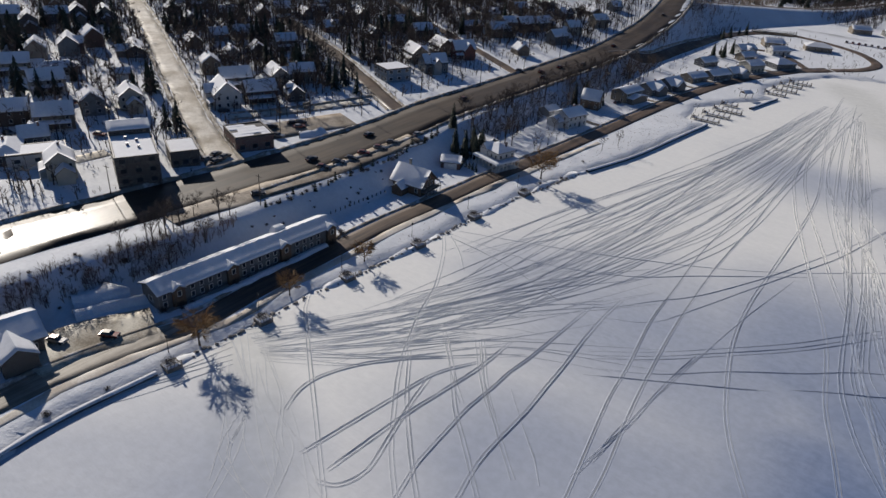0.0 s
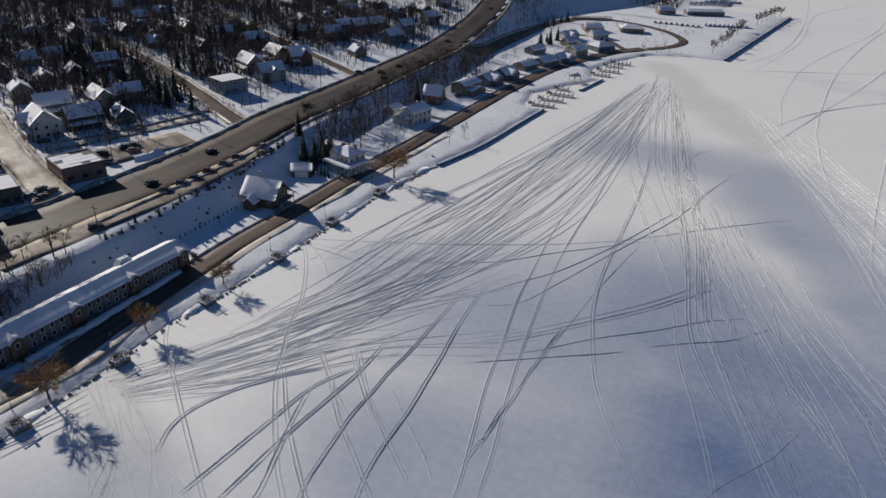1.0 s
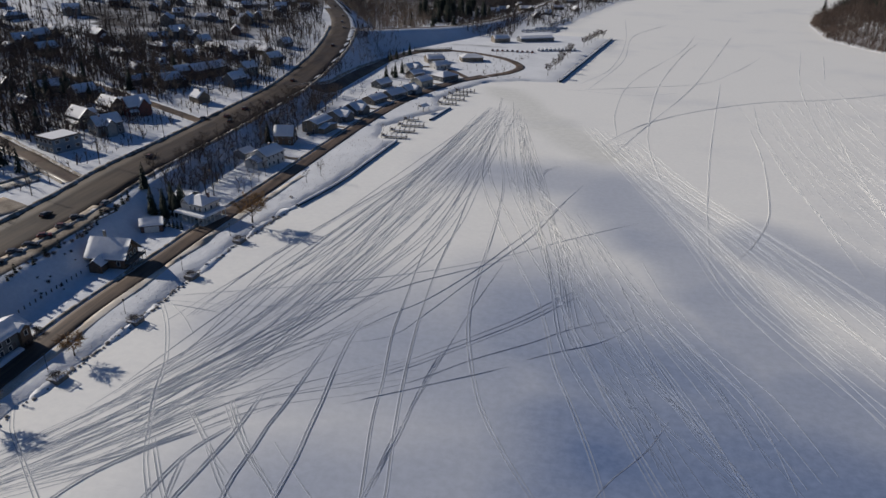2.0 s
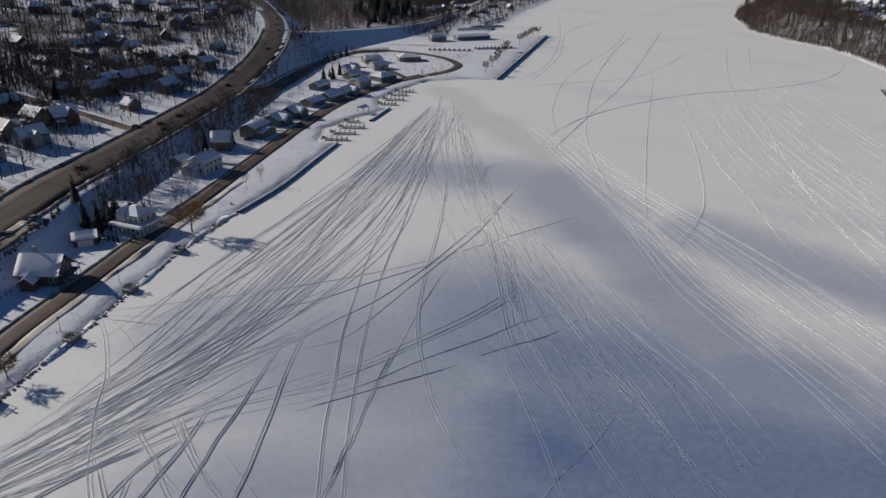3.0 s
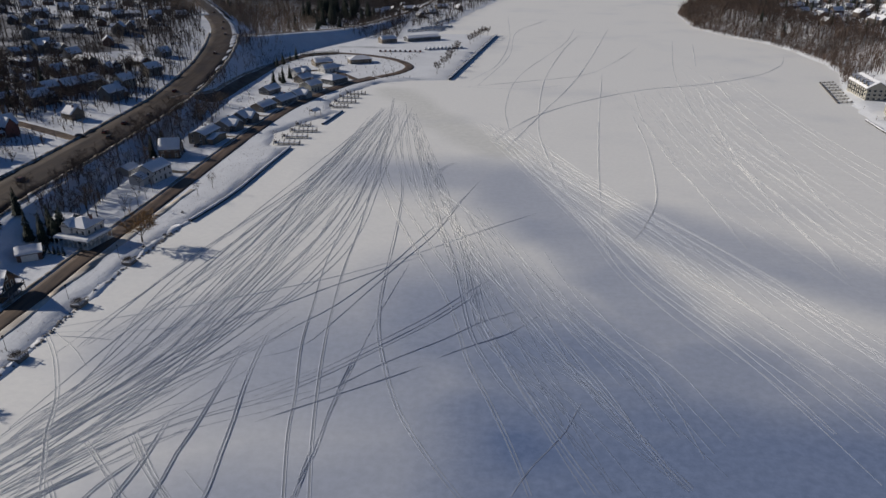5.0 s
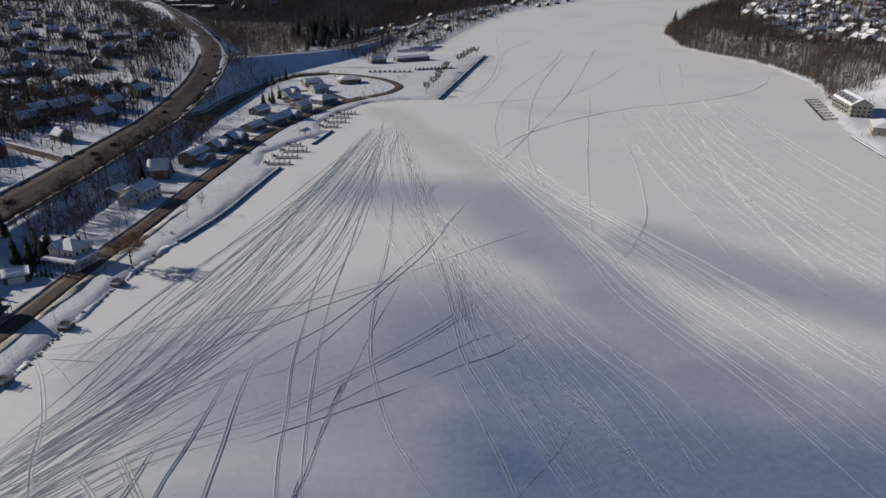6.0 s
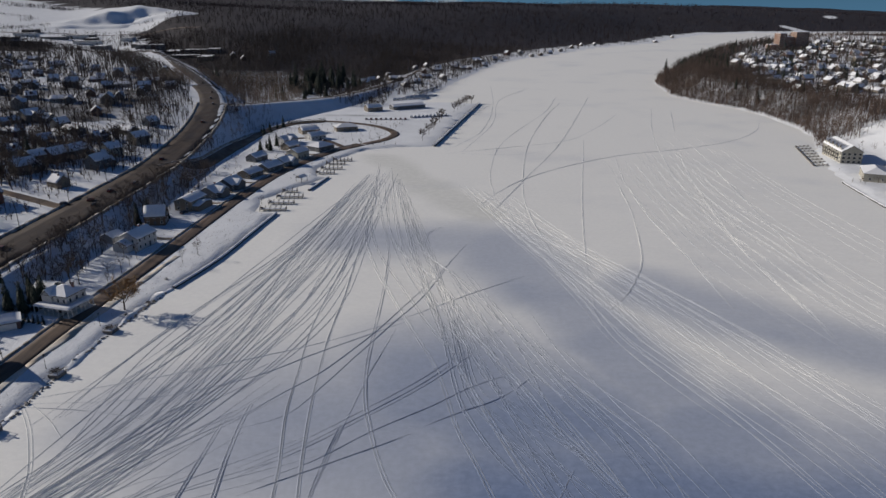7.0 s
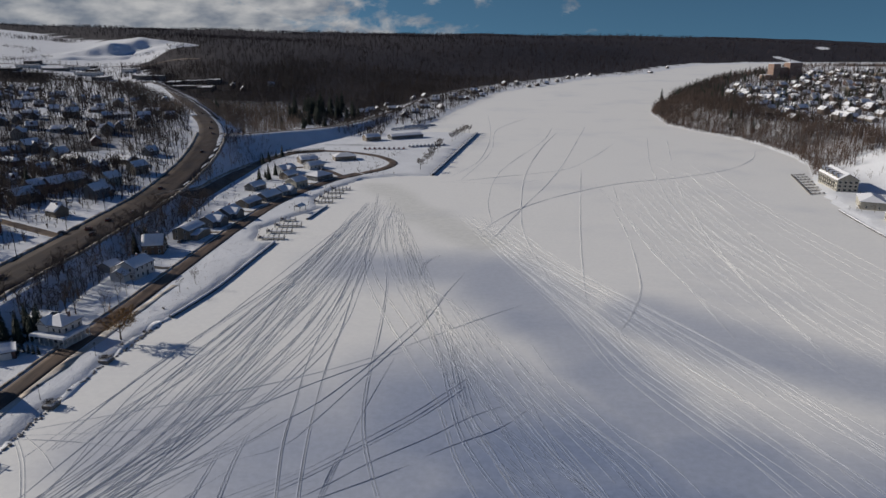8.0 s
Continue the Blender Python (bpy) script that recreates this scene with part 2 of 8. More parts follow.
def far_woods_material(name, dark, pale):
    m = Mat(name, 0.95, 0, 0.1)
    blot = m.range(m.noise(0.006, 5, 0.6), 0.35, 0.65)
    fine = m.range(m.noise(0.22, 4, 0.7), 0.3, 0.7)
    tone = m.calc("ADD", m.calc("MULTIPLY", blot, 0.35), m.calc("ADD", m.calc("MULTIPLY", fine, 0.4), m.calc("MULTIPLY", m.island(), 0.25)))
    return m.colour(m.mix(tone, dark, pale))


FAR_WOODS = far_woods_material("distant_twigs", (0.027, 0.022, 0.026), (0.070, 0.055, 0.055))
# paler, bluer copy: the haze over the far ridge is put into its colour
HAZY_RIDGE_WOODS = far_woods_material("ridge_twigs", (0.040, 0.035, 0.044), (0.078, 0.067, 0.075))


def siding():
    m = Mat("house_siding", 0.6)
    c = m.palette(m.random(), [(0.21, 0.20, 0.185), (0.36, 0.35, 0.33), (0.14, 0.13, 0.12), (0.11, 0.125, 0.14), (0.085, 0.062, 0.05),
                               (0.22, 0.19, 0.15), (0.10, 0.05, 0.04), (0.16, 0.18, 0.195), (0.085, 0.085, 0.09), (0.17, 0.14, 0.105)])
    w = m.n.new("ShaderNodeTexWave")
    w.bands_direction = "Z"
    w.inputs["Scale"].default_value = 1.6
    m.l.new(m.tc, w.inputs["Vector"])
    m.bump(w.outputs["Fac"], 0.02)
    return m.colour(m.mix(m.range(m.noise(0.8, 5), 0.35, 0.75, 0, 0.3), c, (0.12, 0.105, 0.095)))


SIDING = siding()
WHITE_WALL = plain("white_clapboard", (0.52, 0.515, 0.50), 0.6, 0, 0.08, 0.6)
CREAM_WALL = plain("cream_clapboard", (0.40, 0.375, 0.31), 0.6, 0, 0.1, 0.6)
GREY_WALL = plain("grey_clapboard", (0.12, 0.125, 0.13), 0.6, 0, 0.12, 0.6)
BLUE_WALL = plain("slate_blue_panels", (0.17, 0.22, 0.27), 0.6, 0, 0.12, 0.6)
TAN_WALL = plain("tan_clapboard", (0.20, 0.165, 0.125), 0.65, 0, 0.12, 0.6)
LOG_WALL = plain("dark_log_wall", (0.13, 0.085, 0.055), 0.7, 0, 0.3, 0.9, 0.03)
RED_WALL = plain("dark_red_clapboard", (0.20, 0.07, 0.05), 0.65, 0, 0.15, 0.7)


def brick_material(name, a, b):
    m = Mat(name, 0.8)
    t = m.n.new("ShaderNodeTexBrick")
    t.inputs["Scale"].default_value = 1.0
    t.inputs["Brick Width"].default_value, t.inputs["Row Height"].default_value = 0.22, 0.075
    t.inputs["Mortar Size"].default_value = 0.008
    mp = m.n.new("ShaderNodeMapping")
    mp.inputs["Rotation"].default_value = (radians(90), 0, radians(35))
    m.l.new(m.tc, mp.inputs[0])
    m.l.new(mp.outputs[0], t.inputs["Vector"])
    for key, c in (("Color1", a), ("Color2", b), ("Mortar", (0.35, 0.33, 0.30))):
        t.inputs[key].default_value = (*c, 1)
    return m.colour(m.mix(m.range(m.noise(0.5, 5), 0.4, 0.7, 0, 0.35), t.outputs["Color"], (0.1, 0.08, 0.07)))


BRICK = brick_material("red_brick", (0.15, 0.065, 0.048), (0.21, 0.09, 0.062))
DARK_BRICK = brick_material("dark_brown_brick", (0.030, 0.023, 0.020), (0.048, 0.034, 0.028))
TOWER_BRICK = brick_material("orange_brick", (0.19, 0.095, 0.06), (0.24, 0.125, 0.08))
SHINGLE = plain("asphalt_shingle", (0.085, 0.08, 0.08), 0.85, 0, 0.35, 0.7, 0.02)
TRIM = plain("painted_trim", (0.66, 0.65, 0.62), 0.55, 0, 0.08)
DARK_TRIM = plain("dark_fascia", (0.09, 0.08, 0.075), 0.6)
CONCRETE = plain("concrete", (0.34, 0.33, 0.31), 0.85, 0, 0.25, 0.5, 0.02)
SEAWALL = plain("steel_sheet_seawall", (0.055, 0.055, 0.06), 0.6, 0.3, 0.4, 0.4)
TIMBER = plain("weathered_dock_timber", (0.16, 0.145, 0.13), 0.8, 0, 0.3, 1.1)
RUBBLE = plain("shore_stones", (0.20, 0.19, 0.18), 0.85, 0, 0.4, 0.8)
METAL = plain("galvanised_metal", (0.30, 0.30, 0.31), 0.45, 0.8, 0.2)
BLACK_METAL = plain("black_painted_metal", (0.025, 0.025, 0.027), 0.5, 0.3)
BARK = plain("bark", (0.085, 0.068, 0.055), 0.9, 0, 0.35, 1.3)
# twigs painted paler to look sunlit at the foot of the hill
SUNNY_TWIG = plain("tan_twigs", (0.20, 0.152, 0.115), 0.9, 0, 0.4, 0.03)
TWIG = plain("bare_twigs", (0.082, 0.061, 0.051), 0.9, 0, 0.3, 0.4)
WOODS = plain("far_woods_twigs", (0.056, 0.043, 0.038), 0.9, 0, 0.45, 0.012)
BRUSH = plain("brown_brush_twigs", (0.125, 0.088, 0.070), 0.9, 0, 0.4, 0.03)
WILLOW = plain("orange_willow_twigs", (0.25, 0.15, 0.065), 0.85, 0, 0.3, 0.5)
NEEDLE = plain("evergreen_needles", (0.020, 0.030, 0.020), 0.85, 0, 0.45, 0.35)
SHRUB = plain("dark_shrub_twigs", (0.075, 0.062, 0.058), 0.9, 0, 0.35, 0.8)
TYRE = plain("tyre_rubber", (0.02, 0.02, 0.02), 0.85)


def glass(name, c, rough=0.08):
    m = Mat(name, rough, 0, 0.6)
    return m.colour(m.mix(m.random(), c, tuple(q * 1.9 for q in c)))


GLASS = glass("window_glass", (0.022, 0.026, 0.032))


def car_paint():
    m = Mat("car_paint", 0.28, 0.2)
    c = m.palette(m.random(), [(0.03, 0.03, 0.035), (0.18, 0.18, 0.19), (0.05, 0.055, 0.07), (0.30, 0.30, 0.31), (0.16, 0.03, 0.025), (0.055, 0.05, 0.045)])
    return m.colour(m.mix(m.range(m.noise(1.2, 4), 0.4, 0.7, 0, 0.5), c, (0.22, 0.20, 0.17)))


CAR_PAINT = car_paint()
HEADLIGHT = plain("headlight_lens", (0.7, 0.7, 0.7), 0.15)
TAILLIGHT = plain("tail_light_lens", (0.35, 0.02, 0.02), 0.2)
BOAT_WRAP = plain("boat_shrink_wrap", (0.42, 0.45, 0.50), 0.4)

# ---- the lie of the land ----
def seg_dist(px, py, line):
    """Distance to a polyline, signed: positive to the left of its direction."""
    best = np.full(np.shape(px), 1e9)
    sign = np.ones(np.shape(px))
    for (ax, ay), (bx, by) in zip(line, line[1:]):
        ux, uy = bx - ax, by - ay
        q = np.clip(((px - ax) * ux + (py - ay) * uy) / (ux * ux + uy * uy), 0, 1)
        dx, dy = px - ax - q * ux, py - ay - q * uy
        dist = np.hypot(dx, dy)
        near = dist < best
        best = np.where(near, dist, best)
        sign = np.where(near, np.where(ux * dy - uy * dx >= 0, 1, -1), sign)
    return best, sign


def inside(px, py, poly):
    hit = np.zeros(np.shape(px), bool)
    for (ax, ay), (bx, by) in zip(poly, poly[1:] + poly[:1]):
        cross = (ay > py) != (by > py)
        hit ^= cross & (px < (bx - ax) * (py - ay) / (by - ay + 1e-12) + ax)
    return hit


def smooth(v, lo, hi):
    q = np.clip((v - lo) / (hi - lo), 0, 1)
    return q * q * (3 - 2 * q)


WEST_SHORE = [(-130, -1500), (-117, -100), (-117, 29), (-119, 40), (-117, 63), (-115, 86), (-115.5, 107), (-113, 125),
              (-111, 146), (-108, 190), (-104, 225), (-99, 240), (-92, 275), (-84, 335), (-96, 339), (-97, 362),
              (-85, 386), (-71, 410), (-78, 415), (-80, 437), (-70, 467), (-58, 490), (-34, 503), (-8, 506),
              (35, 727), (28, 732), (-25, 738), (-15, 806), (12, 923), (58, 1115), (93, 1232), (141, 1319),
              (220, 1435), (322, 1611), (524, 1836), (652, 2065), (821, 2318), (1000, 2400), (5200, 2600)]
WEST_LAND = WEST_SHORE + [(5200, 5200), (-5200, 5200), (-5200, -1500)]
EAST_SHORE = [(200, -1500), (222, 200), (226, 345), (228, 367), (232, 398), (243, 438), (256, 478), (284, 542),
              (292, 587), (294, 648), (287, 695), (268, 736), (251, 796), (268, 923), (300, 1010), (376, 1176),
              (491, 1404), (624, 1612), (900, 1950), (1700, 2180), (5200, 2300)]
EAST_LAND = EAST_SHORE + [(5200, -1500)]
SOUTH_LAND = [(-5200, -5200), (5200, -5200), (5200, -1400), (-5200, -1400)]
BANK_TOP = [(-165, -1500), (-163, 53), (-161, 65), (-157, 88), (-153, 101), (-151, 115), (-151, 130), (-150, 154),
            (-150, 182), (-154, 215), (-156, 270), (-156, 296), (-155, 330), (-156, 393), (-159, 439), (-162, 483),
            (-169, 532), (-182, 582), (-201, 634), (-250, 748), (-310, 868), (-380, 985), (-700, 1600), (-2000, 3500)]
# the highway climbs as it swings round the hill: north, height
CLIMB = ([393, 439, 483, 532, 582, 634, 748, 868, 1100, 1500], [9, 10, 13, 17, 20, 22, 23, 23, 21, 16])


# the road on its embankment below the hill: x, y, height
CAUSEWAY = [(-186, 578, 19.5), (-164, 614, 16), (-146, 644, 14), (-122, 683, 11.5), (-105, 720, 9.5), (-89, 775, 7.5), (-70, 855, 6), (-48, 955, 5), (-22, 1160, 4)]


def causeway_height(px, py):
    """The embankment's top and its even side slopes."""
    z = np.full(np.shape(px), -50.0)
    for (ax, ay, az), (bx, by, bz) in zip(CAUSEWAY, CAUSEWAY[1:]):
        ux, uy = bx - ax, by - ay
        q = np.clip(((px - ax) * ux + (py - ay) * uy) / (ux * ux + uy * uy), 0, 1)
        d = np.hypot(px - ax - q * ux, py - ay - q * uy)
        z = np.maximum(z, az + (bz - az) * q - 0.5 * np.maximum(d - 5.5, 0))
    return z


def land_height(px, py):
    r = np.hypot(px, py)
    # west shore, road shelf, bank and town
    dw, _ = seg_dist(px, py, WEST_SHORE)
    west = inside(px, py, WEST_LAND)
    low = np.interp(dw, [0, 0.6, 3, 10, 60, 400], [-0.5, 0.75, 1.0, 1.3, 2.3, 5])
    e, side = seg_dist(px, py, BANK_TOP)
    e = e * side
    top_z = np.interp(py, *CLIMB)
    high = top_z + 0.03 * np.clip(e - 25, 0, 500) + 0.02 * np.clip(e - 25, 0, 900)
    up = np.clip(1 + (e + 0.5) / (10 + 1.5 * (top_z - 9)), 0, 1)
    zw = low + (high - low) * np.where(dw > 6, up, 0)
    # hill to the north and the far ridge
    hill = 46 * smooth(dw, 70, 620) * smooth(py, 640, 1000) * smooth(e, 60, -160)
    az = np.degrees(np.arctan2(px, np.maximum(py, 1e-3)))
    top = np.interp(az, [-90, -45, -28, -14, 0, 12, 24, 32, 60, 90], [110, 120, 128, 92, 78, 68, 48, 26, 40, 60])
    ridge = top * smooth(r, 1100, 4250) * smooth(dw, 20, 900)
    roll = np.sin(px * 0.0031 + 1.3) * np.sin(py * 0.0027 + 0.4) + 0.6 * np.sin(px * 0.0083 + py * 0.0061)
    roll = roll * 9 * smooth(r, 900, 2600) * smooth(dw, 60, 500)
    zw = np.maximum(zw, 0) * (1 - 0.5 * smooth(r, 1500, 4000)) + hill * (1 - smooth(r, 1800, 4000)) + ridge + roll
    zw = np.where(dw > 12, np.maximum(zw, causeway_height(px, py)), zw)
    zw = np.where(dw < 0.6, low, zw)
    # east peninsula: bluff and town
    de, _ = seg_dist(px, py, EAST_SHORE)
    east = inside(px, py, EAST_LAND)
    shelf = 34 * smooth(py, 560, 420) * smooth(py, 150, 300)
    bluff = smooth(de, 6 + shelf, 52 + shelf)
    ze = np.interp(de, [0, 0.6, 6], [-0.5, 0.8, 1.6]) + 15 * bluff + 6 * smooth(de, 60, 700)
    ze = ze + 30 * smooth(px, 1500, 3800)
    south = inside(px, py, SOUTH_LAND)
    zs = 2 + 60 * smooth(-py, 1400, 3500)
    z = np.where(west, zw, np.where(east, ze, np.where(south, zs, -1.0)))
    return z


def steps(near, far_lo, far_hi, a, b, grow=1.09):
    """Grid lines: even between a and b, wider and wider beyond."""
    vals = list(np.arange(a, b + 0.1, near))
    s, v = near, b
    while v < far_hi:
        s *= grow
        v += s
        vals.append(v)
    s, v = near, a
    while v > far_lo:
        s *= grow
        v -= s
        vals.insert(0, v)
    return np.array(vals)


GX = np.unique(np.concatenate([steps(3.0, -4900, -60, -250, -62), np.arange(-58, 222, 8.0), steps(5.0, 224, 4900, 224, 420, 1.05)]))
GY = steps(4.0, -4900, 4900, 10, 620, 1.045)
MX, MY = np.meshgrid(GX, GY)
MZ = land_height(MX, MY)


def ground_z(px, py):
    px, py = np.asarray(px, float), np.asarray(py, float)
    i = np.clip(np.searchsorted(GX, px) - 1, 0, len(GX) - 2)
    j = np.clip(np.searchsorted(GY, py) - 1, 0, len(GY) - 2)
    u = (px - GX[i]) / (GX[i + 1] - GX[i])
    v = (py - GY[j]) / (GY[j + 1] - GY[j])
    return (MZ[j, i] * (1 - u) + MZ[j, i + 1] * u) * (1 - v) + (MZ[j + 1, i] * (1 - u) + MZ[j + 1, i + 1] * u) * v


def gz(px, py):
    return float(ground_z(px, py))

# ---- mesh helpers ----
class Shape:
    """Vertices and faces of one mesh, gathered from simple solids."""

    def __init__(self):
        self.v, self.f, self.k = [], [], []

    def add(self, verts, faces, slot=0):
        n = len(self.v)
        self.v += [tuple(p) for p in verts]
        self.f += [tuple(n + i for i in q) for q in faces]
        self.k += [slot] * len(faces)
        return self

    def box(self, x0, y0, z0, x1, y1, z1, slot=0, taper=0.0):
        a, b = min(taper, (x1 - x0) / 2.2), min(taper, (y1 - y0) / 2.2)
        v = [(x0, y0, z0), (x1, y0, z0), (x1, y1, z0), (x0, y1, z0),
             (x0 + a, y0 + b, z1), (x1 - a, y0 + b, z1), (x1 - a, y1 - b, z1), (x0 + a, y1 - b, z1)]
        return self.add(v, [(3, 2, 1, 0), (4, 5, 6, 7), (0, 1, 5, 4), (1, 2, 6, 5), (2, 3, 7, 6), (3, 0, 4, 7)], slot)

    def prism_x(self, prof, x0, x1, slot=0):
        """A profile of (y, z) points, counter-clockwise from +x, drawn along x."""
        n = len(prof)
        v = [(x0, y, z) for y, z in prof] + [(x1, y, z) for y, z in prof]
        f = [tuple(range(n))[::-1], tuple(range(n, 2 * n))]
        f += [(i, (i + 1) % n, n + (i + 1) % n, n + i) for i in range(n)]
        return self.add(v, f, slot)

    def prism_y(self, prof, y0, y1, slot=0):
        n = len(prof)
        v = [(x, y0, z) for x, z in prof] + [(x, y1, z) for x, z in prof]
        f = [tuple(range(n)), tuple(range(n, 2 * n))[::-1]]
        f += [(n + i, n + (i + 1) % n, (i + 1) % n, i) for i in range(n)]
        return self.add(v, f, slot)

    def tube(self, a, b, r0, r1, sides=5, slot=0, caps=True):
        a, b = Vector(a), Vector(b)
        d = (b - a).normalized()
        u = d.orthogonal().normalized()
        w = d.cross(u)
        v = []
        for c, r in ((a, r0), (b, r1)):
            for i in range(sides):
                q = 2 * math.pi * i / sides
                v.append(tuple(c + (u * math.cos(q) + w * math.sin(q)) * r))
        f = [(i, (i + 1) % sides, sides + (i + 1) % sides, sides + i) for i in range(sides)]
        if caps:
            f += [tuple(range(sides))[::-1], tuple(range(sides, 2 * sides))]
        return self.add(v, f, slot)

    def mesh(self, name, *mats, soft=False):
        me = bpy.data.meshes.new(name)
        me.from_pydata(self.v, [], self.f)
        for m in mats:
            me.materials.append(m)
        if len(mats) > 1:
            me.polygons.foreach_set("material_index", self.k)
        if soft:
            me.polygons.foreach_set("use_smooth", [True] * len(self.f))
        me.update()
        return me


def part(name, shape, material, parent=None, label="", at=None, soft=False):
    """One mesh object from a shape (or a ready mesh), under its thing."""
    mats = material if isinstance(material, tuple) else (material,)
    me = shape if isinstance(shape, bpy.types.Mesh) else shape.mesh(name, *mats, soft=soft)
    ob = new(name, me)
    if parent is not None:
        ob.parent = parent
    if at is not None:
        ob.matrix_basis = at
    if label:
        tagged(ob, label)
    return ob


def thing(name, label, category, group="", kind="", at=None):
    ob = new(name)
    ob.empty_display_size = 0.5
    if at is not None:
        ob.matrix_basis = at
    return tagged(ob, label, category, group, kind)


def stand(px, py, turn=0.0, dz=0.0):
    return pose(px, py, gz(px, py) + dz, 0, 0, turn)


def spline(pts, step):
    """Points every step metres along a smooth line through pts."""
    p = [np.array(q, float) for q in pts]
    p = [2 * p[0] - p[1]] + p + [2 * p[-1] - p[-2]]
    out = []
    for i in range(1, len(p) - 2):
        n = max(2, int(np.linalg.norm(p[i + 1] - p[i]) / step))
        for k in range(n):
            t = k / n
            out.append(0.5 * (2 * p[i] + (p[i + 1] - p[i - 1]) * t + (2 * p[i - 1] - 5 * p[i] + 4 * p[i + 1] - p[i + 2]) * t ** 2
                              + (3 * p[i] - p[i - 1] - 3 * p[i + 1] + p[i + 2]) * t ** 3))
    out.append(p[-2])
    return np.array(out)


def sweep(name, pts, section, material, step=3.0, follow=True, ragged=0.0, base=0.0, label="", category="", kind="structure", seed=1):
    """A cross-section of (across, height) points drawn along a line over the ground."""
    rng = np.random.default_rng(seed)
    line = spline(pts, step)
    way = np.gradient(line, axis=0)
    way /= np.linalg.norm(way, axis=1)[:, None] + 1e-9
    side = np.stack([way[:, 1], -way[:, 0]], 1)
    k = len(section)
    rows = []
    for j, (a, h) in enumerate(section):
        wob = rng.normal(0, ragged, len(line)) if ragged else np.zeros(len(line))
        if ragged:
            wob = np.convolve(wob, np.ones(3) / 3, "same")
        p = line + side * (a + wob)[:, None]
        z = ground_z(p[:, 0], p[:, 1]) if follow else np.full(len(line), base)
        z = z + h * (1 + (np.abs(wob) * 0.6 if ragged else 0))
        rows.append(np.column_stack([p, z]))
    v = np.stack(rows, 1).reshape(-1, 3)
    f = [(i * k + j, i * k + j + 1, (i + 1) * k + j + 1, (i + 1) * k + j) for i in range(len(line) - 1) for j in range(k - 1)]
    s = Shape()
    s.v, s.f, s.k = v.tolist(), f, [0] * len(f)
    ob = part(name, s, material, soft=True)
    # faces look up
    if ob.data.polygons and ob.data.polygons[len(f) // 2].normal.z < 0:
        ob.data.flip_normals()
    return tagged(ob, label, category, "", kind)

# ---- ground, lake, roads ----
def in_woods(px, py):
    """How densely the land is wooded, 0 to 1."""
    r = np.hypot(px, py)
    dw, _ = seg_dist(px, py, WEST_SHORE)
    de, _ = seg_dist(px, py, EAST_SHORE)
    e, side = seg_dist(px, py, BANK_TOP)
    e = e * side
    west, east = inside(px, py, WEST_LAND), inside(px, py, EAST_LAND)
    hillside = smooth(py, 690, 900) * np.maximum(smooth(dw, 55, 110), 0.35 * smooth(dw, 14, 24) * smooth(py, 760, 800)) * smooth(e, -9, -30)
    far = smooth(r, 1350, 1800) * smooth(dw, 40, 90) * np.where(e > -40, smooth(r, 1900, 2300), 1)
    fields = inside(px, py, FIELDS) | inside(px, py, FLATS) | inside(px, py, SLOPE)
    edge = smooth(e, 120, 170) * smooth(py, 1010, 1080) * (1 - inside(px, py, FLATS))
    valley = 0.4 * smooth(px, -128, -108) * smooth(py, 600, 640) * smooth(py, 760, 740) * smooth(dw, 45, 70) * smooth(e, -14, -24)
    grove = inside(px, py, GROVE) * 0.45
    w = np.where(west, np.maximum.reduce([hillside, far, edge, grove, valley]), 0) * np.where(fields, 0, 1)
    bluff = smooth(de, 0.8, 4) * smooth(de, 95, 60) * smooth(py, 505, 545)
    bluff = np.maximum(bluff, smooth(de, 50, 62) * smooth(de, 120, 95) * smooth(py, 150, 240) * smooth(py, 560, 520))
    point = smooth(np.hypot(px - 300, py - 880), 95, 60) * smooth(de, 3, 10) * 0.9
    back = smooth(r, 1900, 2400)
    w = np.where(east, np.maximum.reduce([bluff, point, back]), w)
    for glade in GLADES:
        w = np.where(inside(px, py, glade), 0, w)
    return np.where(inside(px, py, SOUTH_LAND), 0.8, w)


FIELDS = [(-2700, 1850), (-1500, 1720), (-1000, 1650), (-800, 1560), (-640, 1500), (-640, 1700), (-780, 2050), (-1150, 2420), (-1500, 2700), (-2600, 2900)]
FLATS = [(-1500, 1350), (-740, 1250), (-600, 1290), (-530, 1190), (-455, 1105), (-470, 1150), (-560, 1300), (-660, 1500), (-800, 1600), (-1500, 1740)]
SLOPE = [(-125, 800), (-95, 800), (-115, 890), (-128, 890)]
GLADES = [[(1165, 2560), (1235, 2545), (1225, 2640), (1195, 2760), (1175, 2640)], [(1540, 3000), (1640, 2990), (1620, 3090), (1560, 3060)]]
GROVE = [(-330, 470), (-215, 520), (-240, 640), (-300, 760), (-420, 800), (-430, 560)]

gv = np.column_stack([MX.ravel(), MY.ravel(), MZ.ravel()])
nx, ny = len(GX), len(GY)
idx = np.arange(nx * ny).reshape(ny, nx)
quads = np.stack([idx[:-1, :-1], idx[:-1, 1:], idx[1:, 1:], idx[1:, :-1]], -1).reshape(-1, 4)
ground_mesh = bpy.data.meshes.new("ground")
ground_mesh.from_pydata(gv.tolist(), [], quads.tolist())
ground_mesh.materials.append(LAND)
ground_mesh.polygons.foreach_set("use_smooth", [True] * len(quads))
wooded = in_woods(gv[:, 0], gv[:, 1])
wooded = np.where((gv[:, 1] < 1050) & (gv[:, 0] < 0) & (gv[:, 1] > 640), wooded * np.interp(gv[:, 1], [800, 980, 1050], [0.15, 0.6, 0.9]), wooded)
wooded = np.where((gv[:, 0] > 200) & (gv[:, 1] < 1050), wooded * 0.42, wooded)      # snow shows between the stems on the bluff
